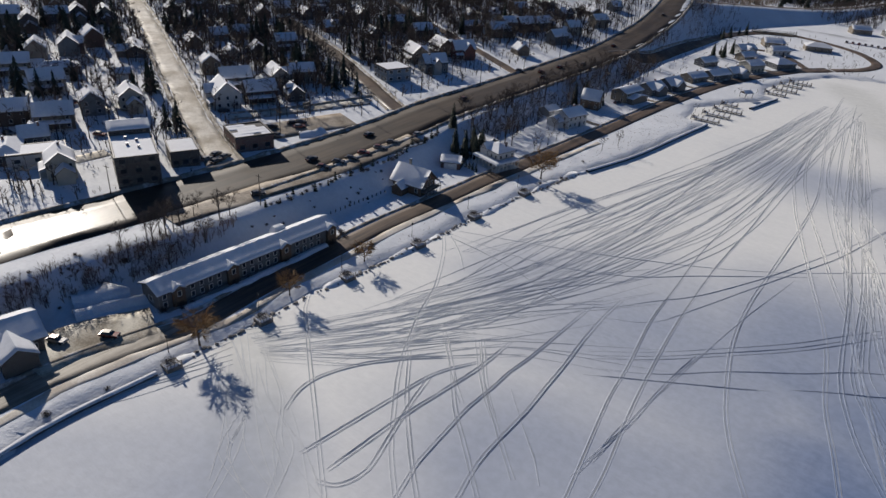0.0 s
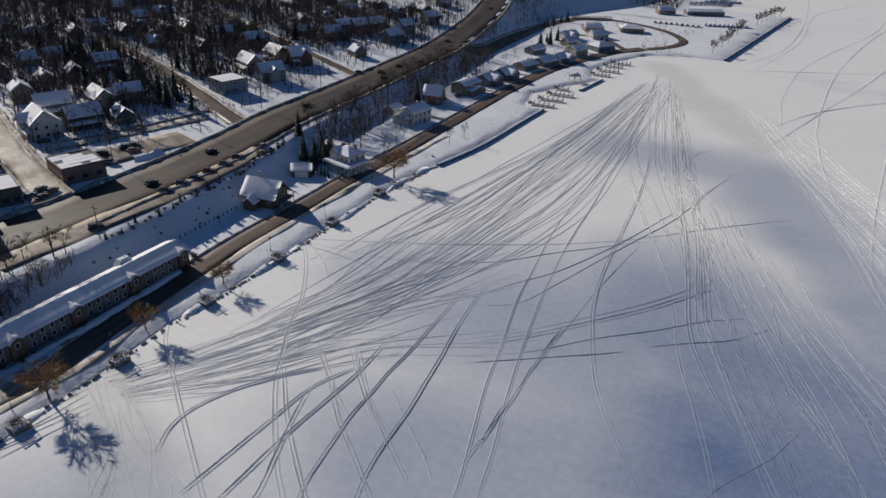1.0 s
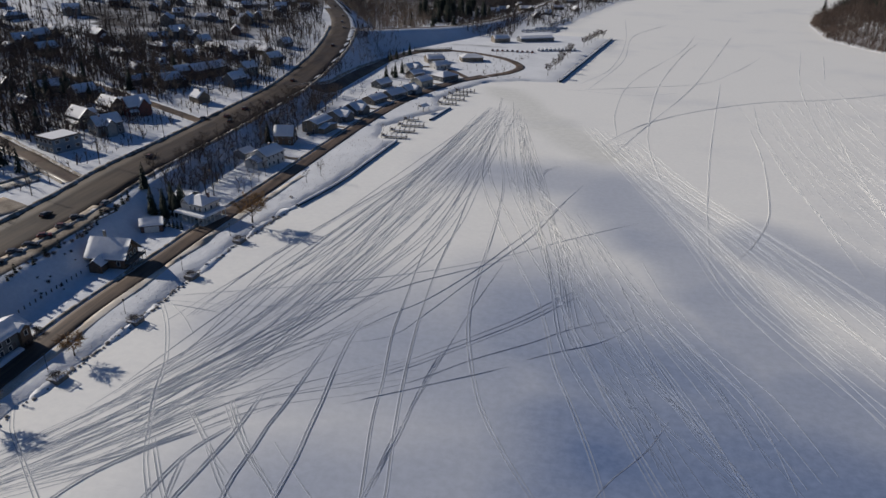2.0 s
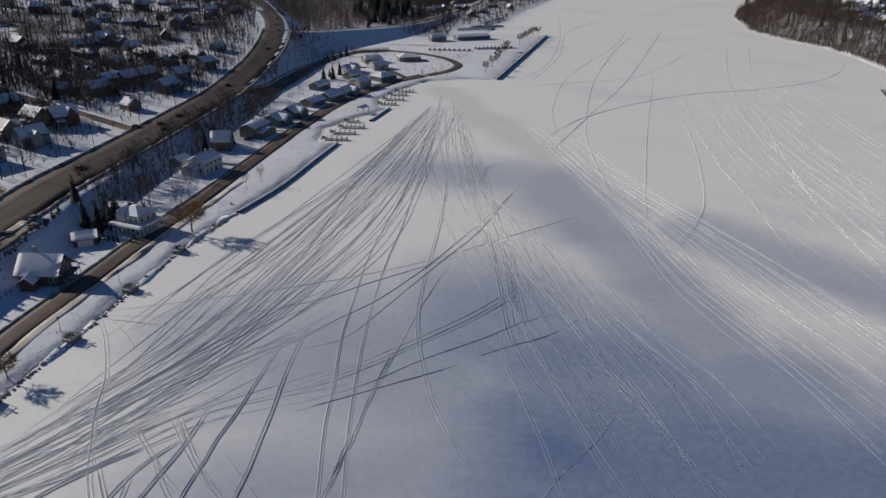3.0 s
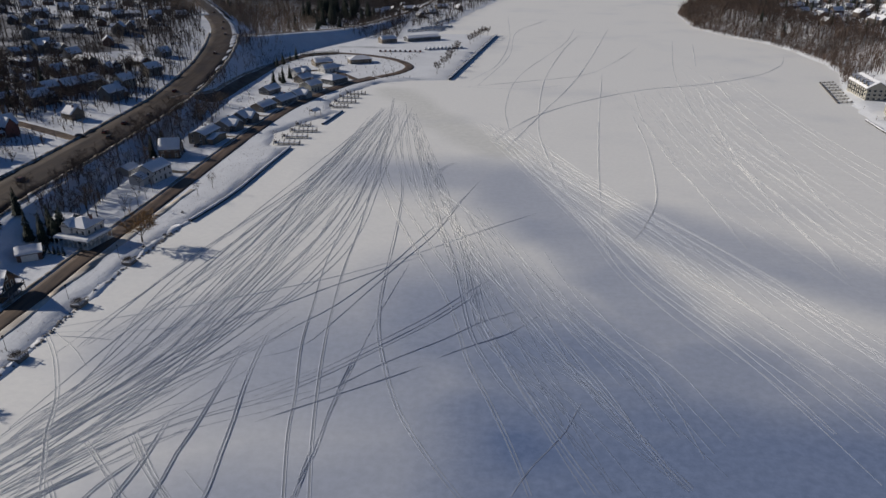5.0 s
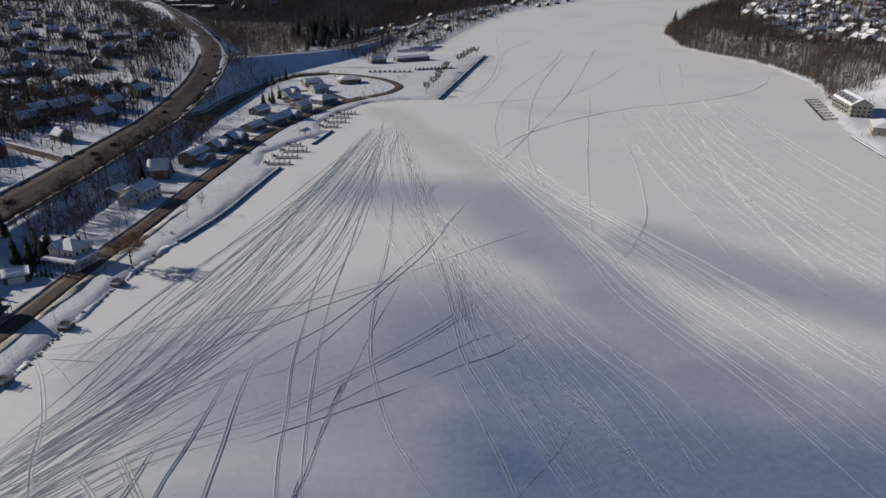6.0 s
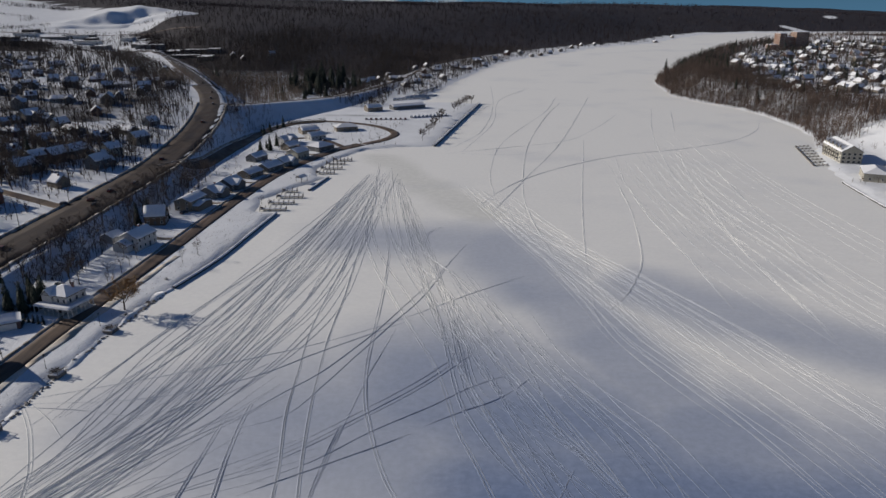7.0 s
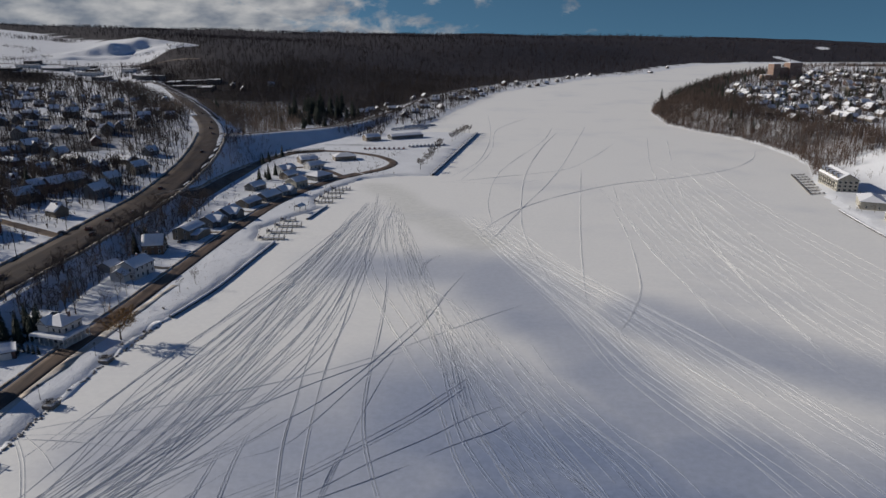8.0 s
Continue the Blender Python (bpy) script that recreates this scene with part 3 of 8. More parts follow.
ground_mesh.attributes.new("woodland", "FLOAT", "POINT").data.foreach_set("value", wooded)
ground = tagged(new("ground", ground_mesh), "snow-covered land rising from the lake to wooded hills", "ground", "", "structure")



def knoll():
    """The bare snowy knoll beyond the flats: a gentle back and a steep face to the south-east."""
    xs, ys = np.arange(-1010, -590, 9.0), np.arange(1590, 1990, 9.0)
    kx, ky = np.meshgrid(xs, ys)
    u, v = ((kx + 775) * 0.80 + (ky - 1760) * 0.60), ((kx + 775) * 0.60 - (ky - 1760) * 0.80)
    v = v + 12 * np.sin(u * 0.045) + 6 * np.sin(u * 0.11 + 1)
    rise = smooth(np.abs(u + 8 * np.sin(v * 0.06)), 135, 25) * smooth(v, -170, -10) * smooth(v, 46, 4)
    rise = 25 * rise * (1 + 0.12 * np.sin(kx * 0.06) * np.sin(ky * 0.05 + 1)) + 7 * smooth(np.abs(u), 185, 120) * smooth(v, -120, 0) * smooth(v, 110, 75)
    kz = ground_z(kx, ky) + rise - 1.2
    n = len(xs)
    i = np.arange(len(xs) * len(ys)).reshape(len(ys), n)
    me = bpy.data.meshes.new("snowy_knoll")
    me.from_pydata(np.column_stack([kx.ravel(), ky.ravel(), kz.ravel()]).tolist(), [], np.stack([i[:-1, :-1], i[:-1, 1:], i[1:, 1:], i[1:, :-1]], -1).reshape(-1, 4).tolist())
    me.materials.append(SNOW)
    me.polygons.foreach_set("use_smooth", [True] * len(me.polygons))
    return tagged(new("snowy_knoll", me), "bare snowy knoll with a steep shaded face", "hill", "", "structure")


knoll()
lake = Shape()
lake.add([(-5200, -5200, 0), (5200, -5200, 0), (5200, 5200, 0), (-5200, 5200, 0)], [(0, 1, 2, 3)])
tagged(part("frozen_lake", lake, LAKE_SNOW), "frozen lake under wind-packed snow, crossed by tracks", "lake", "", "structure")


ROADS = []


def road(name, pts, width, material, label, lift=0.10, step=4.0, ragged=0.15, seed=1):
    h = width / 2
    ROADS.append((pts, h))
    sec = [(-h, lift - 0.3), (-h + 0.15, lift), (-h * 0.5, lift + 0.05), (0, lift + 0.08), (h * 0.5, lift + 0.05), (h - 0.15, lift), (h, lift - 0.3)]
    return sweep(name, pts, sec, material, step, ragged=ragged, label=label, category="road", seed=seed)


def berm(pts, height, width, label="low ridge of ploughed snow along the road", material=None, seed=3, step=1.6):
    w = width / 2
    sec = [(-w, -0.2), (-w * 0.6, height * 0.6), (0, height), (w * 0.6, height * 0.55), (w, -0.2)]
    return sweep("snow_bank", pts, sec, material or BANK_SNOW, step, ragged=width * 0.16, label=label, category="snow bank", seed=seed)

# ---- roads and paths ----
road("highway", [(-186, -500), (-184, 0), (-181, 60), (-176, 95), (-171, 130), (-168, 170), (-168, 205), (-170, 240), (-168, 290), (-167, 340), (-167, 400), (-170, 441), (-173, 486), (-180, 535), (-192, 588), (-211, 642), (-234, 695), (-226, 691), (-274, 790), (-322, 886), (-425, 1085), (-520, 1130), (-640, 1165)], 21, HIGHWAY, "wide wet highway sweeping round the hill", lift=0.14, ragged=0.15, seed=1)
road("shore_road", [(-131, -400), (-131, -60), (-131, 36), (-131, 47), (-128, 66), (-125, 79), (-126, 97), (-126, 120), (-126, 146), (-124, 173), (-121, 215), (-117, 254), (-113, 302), (-108, 364), (-97, 427), (-78, 480), (-60, 506)], 7, SHORE_ROAD, "brown sanded road along the shore", lift=0.12, ragged=0.15, seed=2)
road("loop_road", [(-59, 507), (-44, 526), (-39, 549), (-53, 576), (-78, 594), (-104, 602)], 7, LOWROAD, "brown road looping round the point", lift=0.16, ragged=0.1, seed=3)
road("ramp_road", [(-163, 398), (-150, 423), (-147, 469), (-144, 515), (-140, 552), (-125, 587), (-103, 599)], 7.5, LOWROAD, "narrow sanded road dropping from the highway", lift=0.2, ragged=0.15, seed=4)
road("bridge_road", [(-188, 574), (-164, 614), (-146, 644), (-122, 683), (-105, 720), (-89, 775), (-70, 855), (-48, 955), (-22, 1160), (20, 1265)], 7, LOWROAD, "road along the foot of the wooded hill", lift=0.1, ragged=0.15, seed=5)
road("side_street", [(-183, 135), (-221, 152), (-262, 173), (-301, 193), (-353, 220), (-401, 243), (-449, 266)], 9, STREET, "snow-packed side street climbing into town", lift=0.12, ragged=0.5, seed=6)
road("side_street", [(-182, 223), (-208, 237), (-236, 252), (-261, 265), (-292, 278), (-326, 291)], 7, LOWROAD, "brown side street between houses", lift=0.12, ragged=0.3, seed=7)
road("side_street", [(-179, 316), (-207, 330), (-243, 348), (-284, 367), (-329, 392)], 6, LOWROAD, "brown side street between houses", lift=0.12, ragged=0.3, seed=8)
road("parking_strip", [(-162, 98), (-161, 109), (-159, 126), (-156, 150), (-155, 171), (-155, 202)], 9, DIRTY_LOT, "dirty snow-packed parking strip beside the highway", lift=0.2, ragged=0.6, seed=9)
road("parking_lot", [(-139, 45), (-139, 55), (-136, 63), (-132, 72)], 14, ICY_LOT, "icy parking lot by the motel", lift=0.16, ragged=0.7, seed=10)
road("shore_path", [(-122, -60), (-125, 33), (-126, 45), (-125, 57), (-123, 69), (-120, 83), (-121, 102), (-121, 123), (-121, 149), (-119.5, 177), (-116.5, 206), (-113, 240), (-109.5, 270)], 3.0, PATH, "trodden snowy path between road and shore", lift=0.07, ragged=0.7, seed=11)
road("lane", [(-73, 498), (-90, 520), (-106, 526), (-119, 519)], 5, LOWROAD, "short lane among the houses on the point", lift=0.18, ragged=0.2, seed=12)
road("lane", [(-223, 85), (-217, 98), (-215, 112)], 6, STREET, "icy lane behind the shops", lift=0.14, ragged=0.5, seed=13)
road("dirty_lot", [(-197, 160), (-194, 172), (-190.5, 184), (-186, 198)], 15, DIRTY_LOT, "dirty brown parking lot beside the brick shop", lift=0.15, ragged=0.6, seed=14)
road("field_road", [(-1100, 1340), (-848, 1394), (-778, 1464), (-673, 1509), (-567, 1513), (-480, 1440)], 9, LOWROAD, "brown road across the snowy flats", lift=0.5, step=8, ragged=0.4, seed=16)
road("back_lane", [(-216.5, 163), (-207, 188), (-197, 223)], 4.5, STREET, "snowy lane behind the shops", lift=0.12, ragged=0.4, seed=15)
for k, (hx, hy, rx) in enumerate([(-124, 291, -116), (-121, 349, -111), (-118, 371, -108), (-114, 392, -104), (-110, 413, -100), (-103, 431, -97), (-97, 449, -92), (-92, 471, -83), (-126, 226, -122), (-104, 497, -88)]):
    road("driveway", [(hx - 3, hy + 1), (hx, hy), ((hx + rx) / 2, hy), (rx, hy + 1.5)], 3.2, DIRTY_LOT, "short trodden driveway between snow banks", lift=0.1, step=2.0, ragged=0.25, seed=40 + k)
berm([(-195.6, 0.6), (-192.6, 61), (-187.5, 96.6), (-182.5, 131.2), (-179.6, 170.5), (-179.6, 204.7), (-181.6, 240), (-179.6, 290.3), (-178.6, 340.1), (-178.6, 399.7), (-181.6, 440.2), (-184.5, 484.8), (-191.4, 532.9), (-203.3, 585.4)], 0.9, 2.6, seed=21)
berm([(-159.4, 129.1), (-156.4, 169.5), (-156.4, 205.3), (-158.4, 240), (-156.4, 289.7), (-155.4, 339.9), (-155.4, 400.3), (-158.4, 441.8), (-161.5, 487.2), (-168.6, 537.1), (-180.7, 590.6)], 0.8, 2.2, seed=22)
berm([(-135.5, -60), (-135.5, 36), (-135.5, 47.4), (-132.4, 66.8), (-129.5, 79.3), (-130.5, 96.9), (-130.5, 120), (-130.5, 146.2), (-128.5, 173.3), (-125.5, 215.4), (-121.5, 254.4), (-117.5, 302.4), (-112.5, 364.6), (-101.4, 428.1), (-82.1, 481.9), (-63.7, 508.6)], 0.5, 1.6, seed=23)
berm([(-180.7, 140.1), (-218.6, 157), (-259.4, 178), (-298.4, 198), (-350.5, 225), (-398.6, 248.1), (-446.6, 271.1)], 0.9, 2.4, seed=25)
berm([(-185.3, 129.9), (-223.4, 147), (-264.6, 168), (-303.6, 188), (-355.5, 215), (-403.4, 237.9), (-451.4, 260.9)], 0.9, 2.4, seed=26)
berm([(-179.9, 226.9), (-205.9, 240.9), (-233.9, 255.9), (-259.1, 269), (-290.4, 282.1), (-324.4, 295.1)], 0.6, 1.6, seed=27)
berm([(-184.1, 219.1), (-210.1, 233.1), (-238.1, 248.1), (-262.9, 261), (-293.6, 273.9), (-327.6, 286.9)], 0.6, 1.6, seed=28)
berm([(-147.5, 61), (-145.5, 68), (-143, 74), (-141, 79)], 1.5, 4.2, "ridge of ploughed snow behind the lot", SNOW, 36)
berm([(-151.5, 63), (-149.5, 69), (-146.5, 75)], 1.7, 5,  "big heap of ploughed snow behind the lot", SNOW, 29)
berm([(-186.5, 170.5), (-184, 176), (-184.5, 181)], 1.3, 5, "white heap of ploughed snow by the sign", SNOW, 31)
berm([(-219, 166), (-209, 191), (-200, 227)], 0.7, 2.2, seed=34)
berm([(-214, 160), (-205, 185), (-194, 219)], 0.6, 1.8, seed=35)
berm([(-167.3, 400.2), (-154.7, 424.1), (-151.8, 469.3), (-148.8, 515.4), (-144.6, 553.2), (-128.8, 590), (-105.3, 603.2)], 0.6, 1.8, seed=30)

# ---- buildings ----
def window_mesh(w, h, depth=0.12, trim=None):
    """A frame standing proud of the wall with a recessed pane, all of one piece."""
    t = 0.1
    def ring(x0, z0, x1, z1, y):
        return [(x0, y, z0), (x1, y, z0), (x1, y, z1), (x0, y, z1)]
    v = ring(-w / 2 - t, -t, w / 2 + t, h + t, 0.06) + ring(-w / 2 - t, -t, w / 2 + t, h + t, -depth) + ring(-w / 2, 0, w / 2, h, -depth) + ring(-w / 2, 0, w / 2, h, -0.03)
    s = Shape()
    for k in (0, 4, 8):
        s.add([], [])
        s.f += [(k + i, k + (i + 1) % 4, k + 4 + (i + 1) % 4, k + 4 + i) for i in range(4)]
        s.k += [0] * 4
    s.f.append((12, 13, 14, 15))
    s.k.append(1)
    s.v = v
    return s.mesh("window", trim or TRIM, GLASS)


WINDOW = window_mesh(0.95, 1.35)
WIDE_WINDOW = window_mesh(1.7, 1.35)
DARK_WINDOW = window_mesh(1.7, 1.35, 0.08, DARK_TRIM)
door_shape = Shape()
door_shape.box(-0.55, -0.1, 0, 0.55, 0.05, 2.15)
DOOR = door_shape.mesh("door", DARK_TRIM)


def snow_slab(s, prof, x0, x1, thick, lip=0.12):
    """Snow lying on a roof plane between two (y, z) points, with soft shoulders."""
    (ya, za), (yb, zb) = prof
    n = 7
    rows = []
    for i in range(n):
        u = i / (n - 1)
        rows.append((ya + (yb - ya) * u, za + (zb - za) * u, thick * (0.35 if i in (0,) else (1.0 + 0.25 * math.sin(5 * u + x0)))))
    m = max(5, int((x1 - x0) / 1.6))
    base = len(s.v)
    v, f = [], []
    for j in range(m + 1):
        w = j / m
        x = x0 + (x1 - x0) * w
        for i, (y, z, h) in enumerate(rows):
            edge = 0.4 if j in (0, m) else 1.0
            v.append((x, y, z + 0.02 + h * edge * (1 + 0.18 * math.sin(x * 1.7 + i * 1.1))))
    k = n
    for j in range(m):
        for i in range(n - 1):
            f.append((j * k + i, j * k + i + 1, (j + 1) * k + i + 1, (j + 1) * k + i))
    # skirts at the eave and the two ends
    low = [(x0 + (x1 - x0) * j / m, ya, za) for j in range(m + 1)]
    b = len(v)
    v += low
    f += [(b + j, b + j + 1, (j + 1) * k, j * k)[::-1] for j in range(m)]
    for j, x in ((0, x0), (m, x1)):
        b = len(v)
        v += [(x, y, z) for y, z, _ in rows]
        f += [(b + i, b + i + 1, j * k + i + 1, j * k + i) for i in range(n - 1)]
    s.add(v, f)


def gable(parent, l, w, h, rise, wall, over=0.45, snow=0.28, base=-1.2, bare=False, cx=0.0, cy=0.0, z0=0.0, turn=0.0, ends=True):
    """Walls with a pitched roof, ridge along x. Returns nothing; the parts go under parent."""
    at = pose(cx, cy, z0, 0, 0, turn)
    s = Shape()
    hw = w / 2
    s.prism_x([(-hw, base), (hw, base), (hw, h), (0, h + rise - 0.05), (-hw, h)], -l / 2, l / 2)
    part("wall", s, wall, parent, at=at)
    k = rise / hw
    t = 0.2
    ye = hw + over
    ze = h - over * k
    r = Shape()
    for g in (-1, 1):
        prof = [(g * ye, ze), (0, h + rise), (0, h + rise + t), (g * ye, ze + t)]
        r.prism_x(prof if g > 0 else prof[::-1], -l / 2 - over, l / 2 + over)
    part("roof", r, SHINGLE, parent, "dark shingle roof", at=at)
    if not bare:
        q = Shape()
        for g in (-1, 1):
            snow_slab(q, ((g * (ye - 0.05), ze + t), (0, h + rise + t)), -l / 2 - over + 0.05, l / 2 + over - 0.05, snow)
        part("roof_snow", q, ROOF_SNOW, parent, "thick snow lying on the roof", at=at, soft=True)
    return at


def hip(parent, l, w, h, rise, wall, over=0.5, snow=0.3, base=-1.2, cx=0.0, cy=0.0, z0=0.0, flat=0.35):
    at = pose(cx, cy, z0)
    s = Shape()
    s.box(-l / 2, -w / 2, base, l / 2, w / 2, h)
    part("wall", s, wall, parent, at=at)
    for name, mat, o, zz, up in (("roof", SHINGLE, over, h, 0.0), ("roof_snow", ROOF_SNOW, over - 0.06, h + 0.16, snow)):
        q = Shape()
        a, b = l / 2 + o, w / 2 + o
        rx = max(0.4, l / 2 - w / 2) if l > w else 0.4
        ry = max(0.3, w / 2 - l / 2) if w > l else 0.3
        top = h + rise + up
        v = [(-a, -b, zz), (a, -b, zz), (a, b, zz), (-a, b, zz), (-a, -b, zz + 0.16), (a, -b, zz + 0.16), (a, b, zz + 0.16), (-a, b, zz + 0.16),
             (-rx, -ry, top), (rx, -ry, top), (rx, ry, top), (-rx, ry, top)]
        q.add(v, [(3, 2, 1, 0), (0, 1, 5, 4), (1, 2, 6, 5), (2, 3, 7, 6), (3, 0, 4, 7), (4, 5, 9, 8), (5, 6, 10, 9), (6, 7, 11, 10), (7, 4, 8, 11), (8, 9, 10, 11)])
        part(name, q, mat, parent, "thick snow lying on the roof" if up else "dark hipped roof", at=at)


def flat_block(parent, l, w, h, wall, parapet=0.5, base=-1.2, snow=0.3, cx=0.0, cy=0.0, z0=0.0, patchy=0):
    at = pose(cx, cy, z0)
    s = Shape()
    s.box(-l / 2, -w / 2, base, l / 2, w / 2, h)
    part("wall", s, wall, parent, at=at)
    p = Shape()
    for x0, y0, x1, y1 in ((-l / 2 - 0.1, -w / 2 - 0.1, l / 2 + 0.1, -w / 2 + 0.25), (-l / 2 - 0.1, w / 2 - 0.25, l / 2 + 0.1, w / 2 + 0.1),
                           (-l / 2 - 0.1, -w / 2 + 0.25, -l / 2 + 0.25, w / 2 - 0.25), (l / 2 - 0.25, -w / 2 + 0.25, l / 2 + 0.1, w / 2 - 0.25)):
        p.box(x0, y0, h - 0.3, x1, y1, h + parapet)
    part("parapet", p, DARK_TRIM, parent, "flat roof's dark parapet", at=at)
    q = Shape()
    if patchy:
        rng = random.Random(patchy)
        d = Shape()
        d.box(-l / 2 + 0.3, -w / 2 + 0.3, h, l / 2 - 0.3, w / 2 - 0.3, h + 0.06)
        part("roof", d, SHINGLE, parent, "dark flat roof", at=at)
        nx_, ny_ = 5, 4
        for i in range(nx_):
            for j in range(ny_):
                if rng.random() < 0.8:
                    x, y = -l / 2 + l * (i + 0.5) / nx_, -w / 2 + w * (j + 0.5) / ny_
                    q = Shape()
                    q.box(max(-l / 2 + 0.3, x - l / nx_ * 0.55), max(-w / 2 + 0.3, y - w / ny_ * 0.6), h + 0.06 + rng.random() * 0.02,
                          min(l / 2 - 0.3, x + l / nx_ * 0.55), min(w / 2 - 0.3, y + w / ny_ * 0.6), h + snow * (0.6 + rng.random() * 0.5), taper=0.3)
                    part("snow_patch", q, ROOF_SNOW, parent, at=at)
    else:
        q.box(-l / 2 + 0.25, -w / 2 + 0.25, h, l / 2 - 0.25, w / 2 - 0.25, h + parapet * 0.75, taper=0.25)
        part("roof_snow", q, ROOF_SNOW, parent, "snow lying on the flat roof", at=at)


def windows(parent, l, w, floors, front=3, side=2, sill=0.9, storey=2.8, mesh=None, faces="fblr", cx=0.0, cy=0.0, z0=0.0, door=True):
    """Rows of windows on the four walls: f and b are the long walls, l and r the ends."""
    mesh = mesh or WINDOW
    for k in range(floors):
        z = z0 + sill + storey * k
        for face, n, span in (("f", front, l), ("b", front, l), ("l", side, w), ("r", side, w)):
            if face not in faces:
                continue
            for i in range(n):
                u = -span / 2 + span * (i + 0.5) / n
                if face == "f":
                    m = pose(cx + u, cy - w / 2, z)
                elif face == "b":
                    m = pose(cx + u, cy + w / 2, z, 0, 0, 180)
                elif face == "r":
                    m = pose(cx + l / 2, cy + u, z, 0, 0, 90)
                else:
                    m = pose(cx - l / 2, cy + u, z, 0, 0, -90)
                if door and face == "f" and k == 0 and i == n // 2:
                    part("door", DOOR, DARK_TRIM, parent, at=pose(cx + u, cy - w / 2, z0 + 0.1))
                    continue
                part("window", mesh, TRIM, parent, at=m)


def chimney(parent, x, y, z0, z1, mat=None):
    s = Shape()
    s.box(x - 0.35, y - 0.35, z0, x + 0.35, y + 0.35, z1).box(x - 0.43, y - 0.43, z1, x + 0.43, y + 0.43, z1 + 0.15)
    part("chimney", s, mat or BRICK, parent)
    c = Shape()
    c.box(x - 0.4, y - 0.4, z1 + 0.15, x + 0.4, y + 0.4, z1 + 0.32, taper=0.12)
    part("chimney_snow", c, ROOF_SNOW, parent)


def porch(parent, x0, x1, y, depth, h=2.5, posts=4, wall=None, snow=0.3):
    """A lean-to porch on the long front wall at -y."""
    r = Shape()
    r.prism_x([(y - depth, h), (y, h + 0.7), (y, h + 0.85), (y - depth, h + 0.15)][::-1], x0, x1)
    part("porch_roof", r, SHINGLE, parent)
    q = Shape()
    snow_slab(q, ((y - depth + 0.05, h + 0.15), (y, h + 0.85)), x0 + 0.05, x1 - 0.05, snow)
    part("porch_snow", q, ROOF_SNOW, parent, soft=True)
    for i in range(posts):
        x = x0 + 0.25 + (x1 - x0 - 0.5) * i / (posts - 1)
        s = Shape()
        s.box(x - 0.11, y - depth + 0.12, -0.6, x + 0.11, y - depth + 0.34, h + 0.02)
        part("porch_post", s, TRIM, parent)
    d = Shape()
    d.box(x0, y - depth, -0.6, x1, y - 0.02, 0.18)
    part("porch_floor", d, TRIM, parent)


